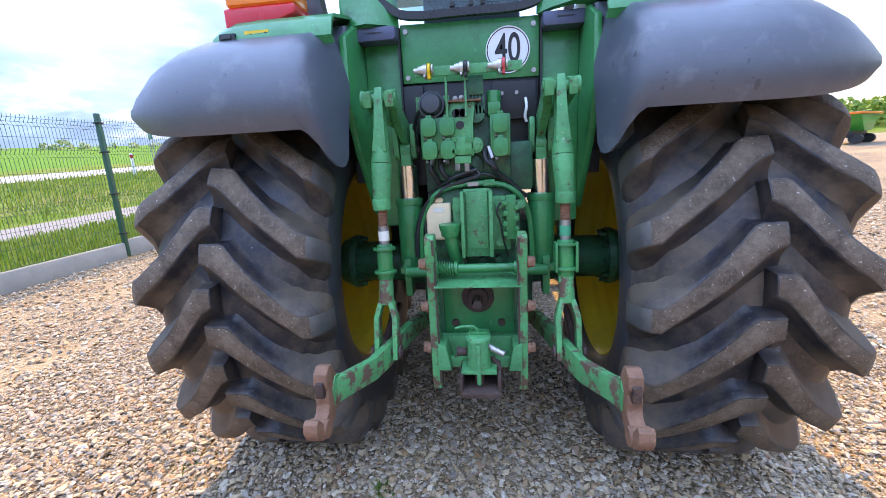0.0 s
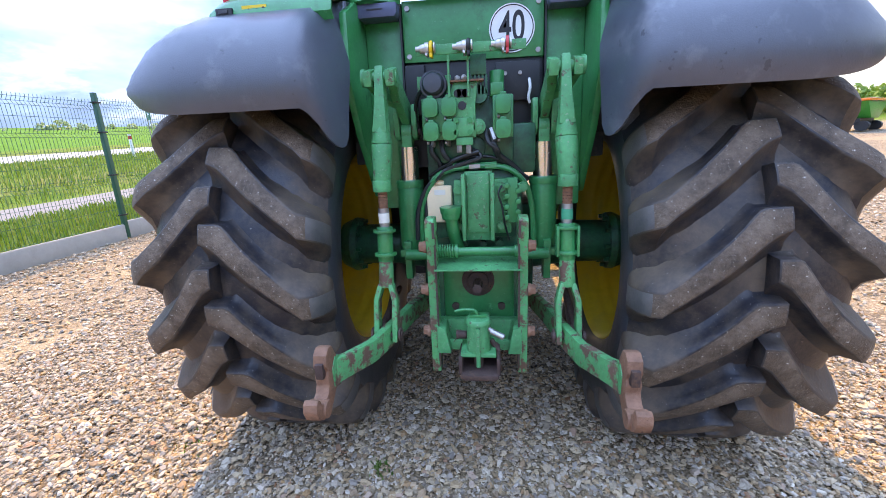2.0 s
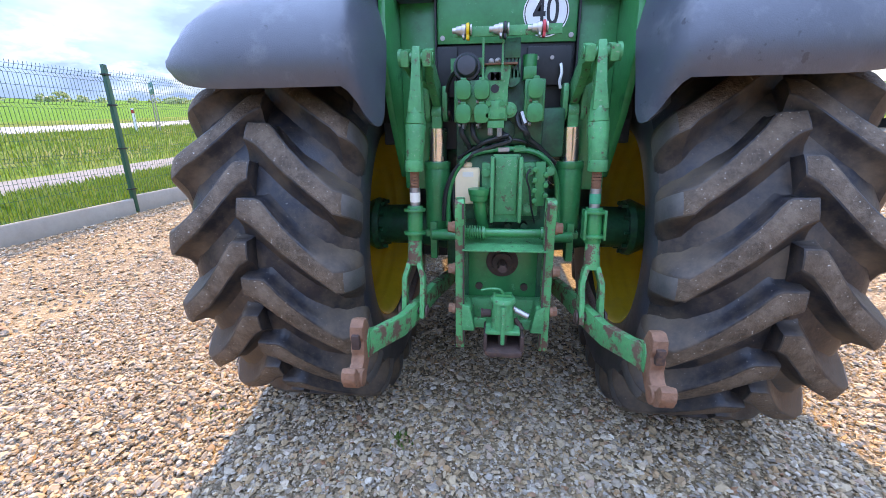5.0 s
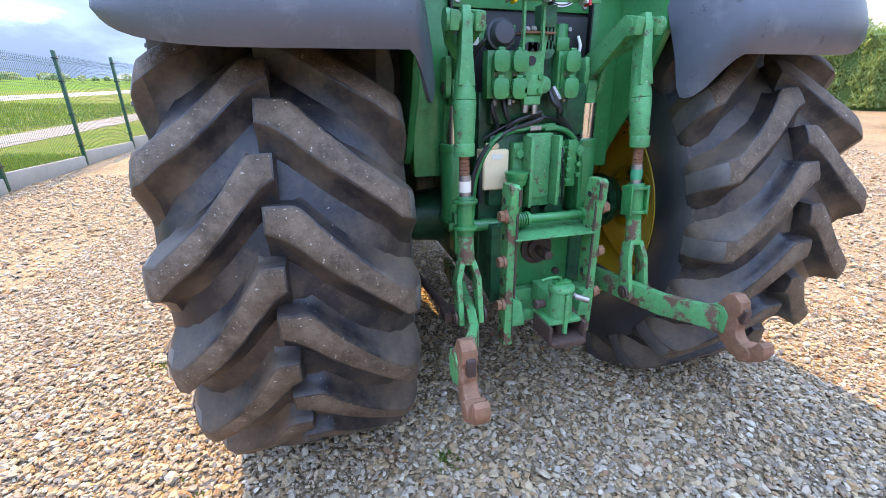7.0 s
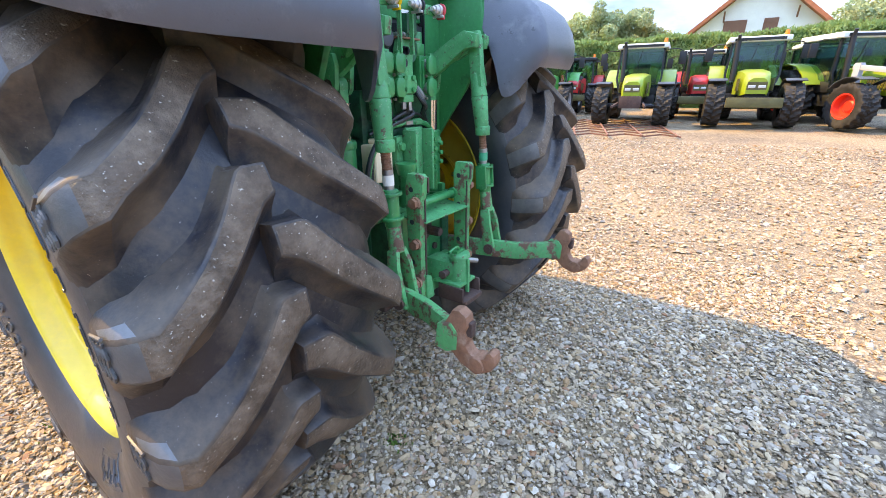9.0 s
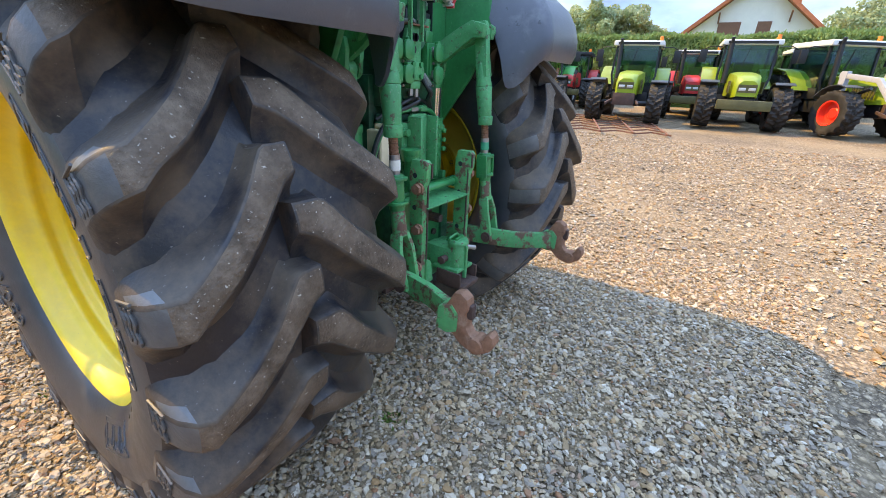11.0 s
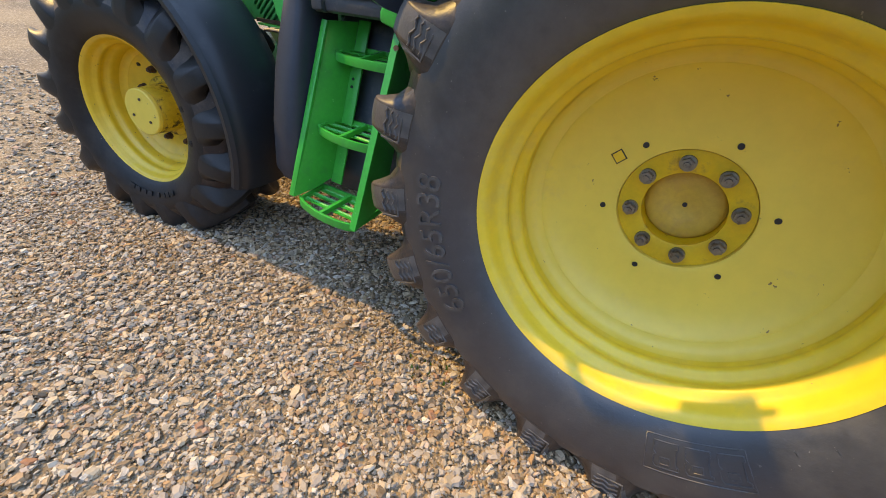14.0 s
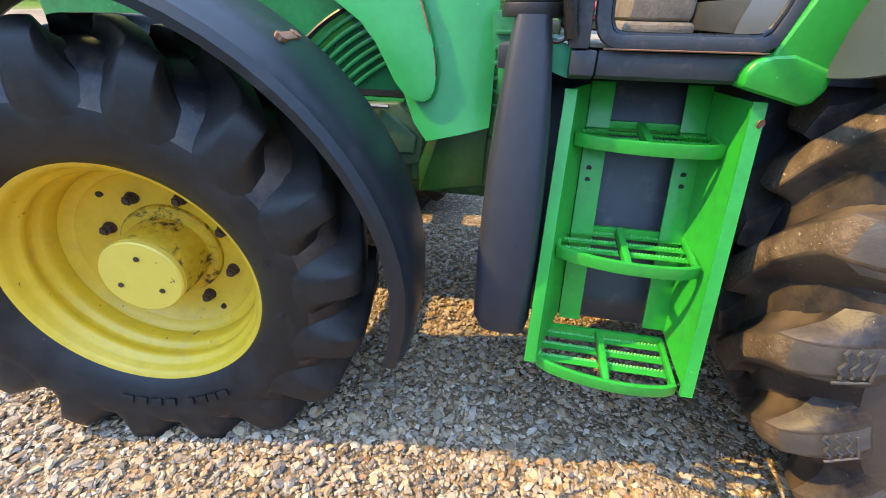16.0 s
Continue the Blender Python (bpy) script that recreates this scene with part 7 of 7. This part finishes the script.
def yard_tractor(x, y, heading, paint, label, rim=None, roof=None, scale=1.0, loader=False, weight=True, grille=None):
    """A parked tractor. Local +y is its front. heading: degrees about z from +y."""
    rim, roof, grille = rim or loader_grey, roof or roof_white, grille or lime_dark
    t = root("parked_tractor", pose(x, y, terrain(x, y), 0, 0, heading) @ Matrix.Diagonal((scale, scale, scale * .90, 1)), label, "tractor", "parked tractors")

    def put(name, build, mat, par=t, lab="", **kw):
        bm = B()
        build(bm)
        return part(name, bm, mat, par, lab, **kw)
    for s in (-1, 1):
        for nm, yy, R, half, r, xx in (("front_wheel", 1.35, .62, .22, .34, .86), ("rear_wheel", -1.15, .84, .27, .46, .84)):
            w = put(nm, lambda bm: (small_tyre(R, half, r, bm), bmesh.ops.translate(bm, verts=bm.verts, vec=(s * xx, yy, R - .02))), rubber_yard, t, "lugged tyre", smooth=30)
            put("rim", lambda bm: (lathe(bm, [(s * half * .85, r + .015), (s * half * .8, r - .03), (s * half * .2, r - .06), (s * half * .12, r * .55), (s * half * .3, r * .4), (s * half * .3, 0)], 32), bmesh.ops.translate(bm, verts=bm.verts, vec=(s * xx, yy, R - .02))), rim, w)
        put("front_mudguard", lambda bm: shell(bm, [[(s * (.64 + .44 * j / 3), 1.35 - .74 * math.cos(radians(a)), .62 + .74 * math.sin(radians(a))) for j in range(4)] for a in (35, 55, 75, 95, 115)], .02), dark_plastic)
        put("rear_mudguard", lambda bm: shell(bm, [[(s * (.50 + .56 * j / 3), -1.15 - .98 * math.cos(radians(a)), .84 + .98 * math.sin(radians(a))) for j in range(4)] for a in (40, 65, 90, 115, 140, 160)], .03), paint)
        lampy = 1.94
        put("headlamp", lambda bm: box(bm, s * .03, s * .19, 1.975, 1.995, 1.09, 1.17), headlamp_glass, t, "rectangular headlamp", bevel=.01)
        put("mirror", lambda bm: (box(bm, s * 1.06, s * 1.26, -.10, -.04, 1.95, 2.35), tube(bm, [Vector((s * .70, .06, 2.42)), Vector((s * 1.0, 0, 2.44)), Vector((s * 1.15, -.06, 2.36))], .018, 6)), black, t, "black wing mirror", bevel=.02)
        put("roof_light", lambda bm: box(bm, s * .42, s * .60, .20, .245, 2.50, 2.60), headlamp_glass)
        put("cab_pillar", lambda bm: beam(bm, [(s * .58, .16, 1.15), (s * .66, .14, 1.5), (s * .62, .10, 2.48)], .055, .07, (1, 0, 0)), black, t, "dark front cab pillar")
        put("rear_pillar", lambda bm: beam(bm, [(s * .64, -1.20, 1.3), (s * .64, -1.20, 2.48)], .07, .07, (1, 0, 0)), black)
        put("side_glass", lambda bm: prism(bm, [(.10, 1.25), (.06, 2.46), (-1.18, 2.46), (-1.18, 1.5)], "x", s * .655, s * .662), window_glass)
    def hood(bm):
        rows = []
        for yy, w, top, low in ((1.97, .22, 1.36, .93), (1.91, .27, 1.45, .90), (1.6, .31, 1.55, .88), (1.0, .35, 1.62, .9), (.22, .39, 1.66, .9)):
            rows.append([(-w, yy, low), (-w - .01, yy, (low + top) / 2), (-w + .03, yy, top - .06), (-w * .5, yy, top), (w * .5, yy, top), (w - .03, yy, top - .06), (w + .01, yy, (low + top) / 2), (w, yy, low)])
        shell(bm, rows, .02)
        bm.faces.new([bm.verts.new(p) for p in rows[0]])
    put("bonnet", hood, paint, t, "rounded painted bonnet", smooth=50)
    put("grille", lambda bm: (box(bm, -.215, .215, 1.962, 1.984, 1.04, 1.26), [box(bm, -.205, .205, 1.984, 1.990, 1.185 + .022 * k, 1.193 + .022 * k) for k in range(3)]), grille, t, "dark grille")
    for s in (-1, 1):
        put("side_grille", lambda bm: [box(bm, s * .375, s * .392, 1.0 + .09 * k, 1.06 + .09 * k, 1.02, 1.36) for k in range(8)], lime_dark)
    put("chassis", lambda bm: (box(bm, -.24, .24, -1.4, 1.85, .55, .95), rod(bm, (-.86, 1.35, .60), (.86, 1.35, .60), .08, seg=12), rod(bm, (-.84, -1.15, .82), (.84, -1.15, .82), .11, seg=12), box(bm, -.55, .55, -.6, .1, .55, .95)), black, t, "dark chassis", bevel=.02)
    if weight:
        put("front_weight", lambda bm: box(bm, -.62, .62, 1.98, 2.16, .55, .83), lime_dark, t, "front weight block", bevel=.03)
    else:
        put("front_linkage", lambda bm: (beam(bm, [(-.34, 1.9, .70), (-.42, 2.25, .62), (-.44, 2.45, .60)], .05, .08), beam(bm, [(.34, 1.9, .70), (.42, 2.25, .62), (.44, 2.45, .60)], .05, .08), box(bm, -.30, .30, 1.95, 2.05, .55, .92)), dark_rust, t, "folded front linkage", bevel=.01)
    put("windscreen", lambda bm: prism(bm, [(-.60, 1.18), (.60, 1.18), (.61, 2.46), (-.61, 2.46)], "y", .12, .127), window_glass, t, "cab windscreen")
    put("rear_glass", lambda bm: prism(bm, [(-.62, 1.4), (.62, 1.4), (.61, 2.46), (-.61, 2.46)], "y", -1.21, -1.203), window_glass)
    put("cab_body", lambda bm: (box(bm, -.62, .62, -1.2, .10, .95, 1.28), box(bm, -.25, .25, -1.0, -.5, 1.28, 2.0), box(bm, -.3, .3, -.05, .10, 1.28, 1.62)), black, t, "dark cab base with seat and console", bevel=.03)
    put("roof", lambda bm: box(bm, -.74, .74, -1.32, .26, 2.46, 2.63), roof, t, "pale cab roof", bevel=.05, seg=3)
    put("roof_visor", lambda bm: box(bm, -.60, .60, .262, .275, 2.50, 2.58), black)
    put("beacon", lambda bm: rod(bm, (-.62, 0, 2.63), (-.62, 0, 2.78), .06, .05, 14), orange_plastic, t, "orange beacon")
    put("exhaust", lambda bm: (rod(bm, (.46, .35, 1.3), (.50, .28, 2.5), .065, seg=14), rod(bm, (.50, .28, 2.5), (.51, .33, 2.68), .045, seg=12)), black, t, "black exhaust stack")
    put("wiper", lambda bm: beam(bm, [(0, .135, 2.40), (.12, .14, 1.75)], .02, .012), black)
    if loader:
        for s in (-1, 1):
            put("loader_mast", lambda bm: box(bm, s * .50, s * .62, .75, .95, .75, 1.75), loader_grey, t, "pale grey loader mast", bevel=.02)
            put("loader_arm", lambda bm: beam(bm, [(s * .56, .70, 1.65), (s * .56, 1.9, 1.50), (s * .56, 2.55, .85), (s * .56, 2.75, .22)], .09, .14, (1, 0, 0)), loader_grey, t, "pale grey loader arm", bevel=.015)
            put("loader_cylinder", lambda bm: (rod(bm, (s * .56, .95, .90), (s * .56, 1.75, 1.30), .045, seg=12),), black)
        put("loader_beam", lambda bm: (rod(bm, (-.6, 2.6, .75), (.6, 2.6, .75), .06, seg=12), box(bm, -.60, .60, 2.72, 2.80, .10, .40)), loader_grey, t, "loader cross beam", bevel=.02)
    return t


yard_tractor(13.75, 1.35, 97, lime, "lime green tractor with a white roof, parked before the hedge", weight=False, scale=.97)
yard_tractor(14.35, -1.55, 96, lime, "lime green tractor with a front weight, parked before the hedge", scale=.98)
yard_tractor(17.2, -3.30, 97, lime, "lime green tractor parked behind the others", scale=.90)
yard_tractor(14.3, -3.75, 120, lime, "lime green tractor with a pale loader and red wheels", rim=red_rim, loader=True, weight=False, scale=.95)
yard_tractor(16.1, -.15, 96, red_paint, "red tractor parked behind the others", rim=red_rim, scale=.88)
yard_tractor(14.9, 4.75, 100, bright_green, "bright green tractor parked before the hedge", roof=blue_green, scale=.95)
yard_tractor(16.9, 4.3, 100, red_paint, "dark red tractor parked before the hedge", roof=black, scale=.85)

# rusty harrow lying on the gravel
hw = root("harrow", pose(12.0, 1.9, terrain(12.0, 1.9) + .03, 0, -2.6, 20), "rusty zigzag harrow lying flat on the gravel", "harrow")
for k in range(7):
    bm = B()
    pts = [(-2.3 + .52 * k + (.26 if j % 2 else 0), -1.7 + .42 * j, .05 + .015 * (j % 2)) for j in range(9)]
    beam(bm, pts, .035, .02, (0, 0, 1))
    part("zigzag_bar", bm, wood_far, hw)
for j in range(5):
    bm = B()
    beam(bm, [(-2.4, -1.6 + .8 * j, .085), (1.3, -1.6 + .8 * j, .085)], .02, .04, (0, 0, 1))
    part("cross_bar", bm, wood_far, hw)

# spreader far off beside the maize
sx, sy = 16.6, 19.4
sp = root("fertiliser_spreader", pose(sx, sy, terrain(sx, sy), 0, 0, 35) @ Matrix.Diagonal((.85, .85, .72, 1)), "green spreader with an orange hopper rim", "spreader")
bm = B()
prism(bm, [(-.5, .75), (.5, .75), (1.25, 1.75), (-1.25, 1.75)], "y", -.7, .7)
part("hopper", bm, bright_green, sp, "green hopper", bevel=.03)
bm = B()
box(bm, -1.35, 1.35, -.8, .8, 1.75, 1.9)
part("hopper_rim", bm, orange_plastic, sp, "orange hopper rim", bevel=.03)
bm = B()
box(bm, -.9, .9, -.4, .4, .35, .75)
for dx in (-.8, .8):
    rod(bm, (dx - .1, -.5, .3), (dx + .1, -.5, .3), .30, seg=16)
part("frame", bm, black, sp, "dark frame and wheels")
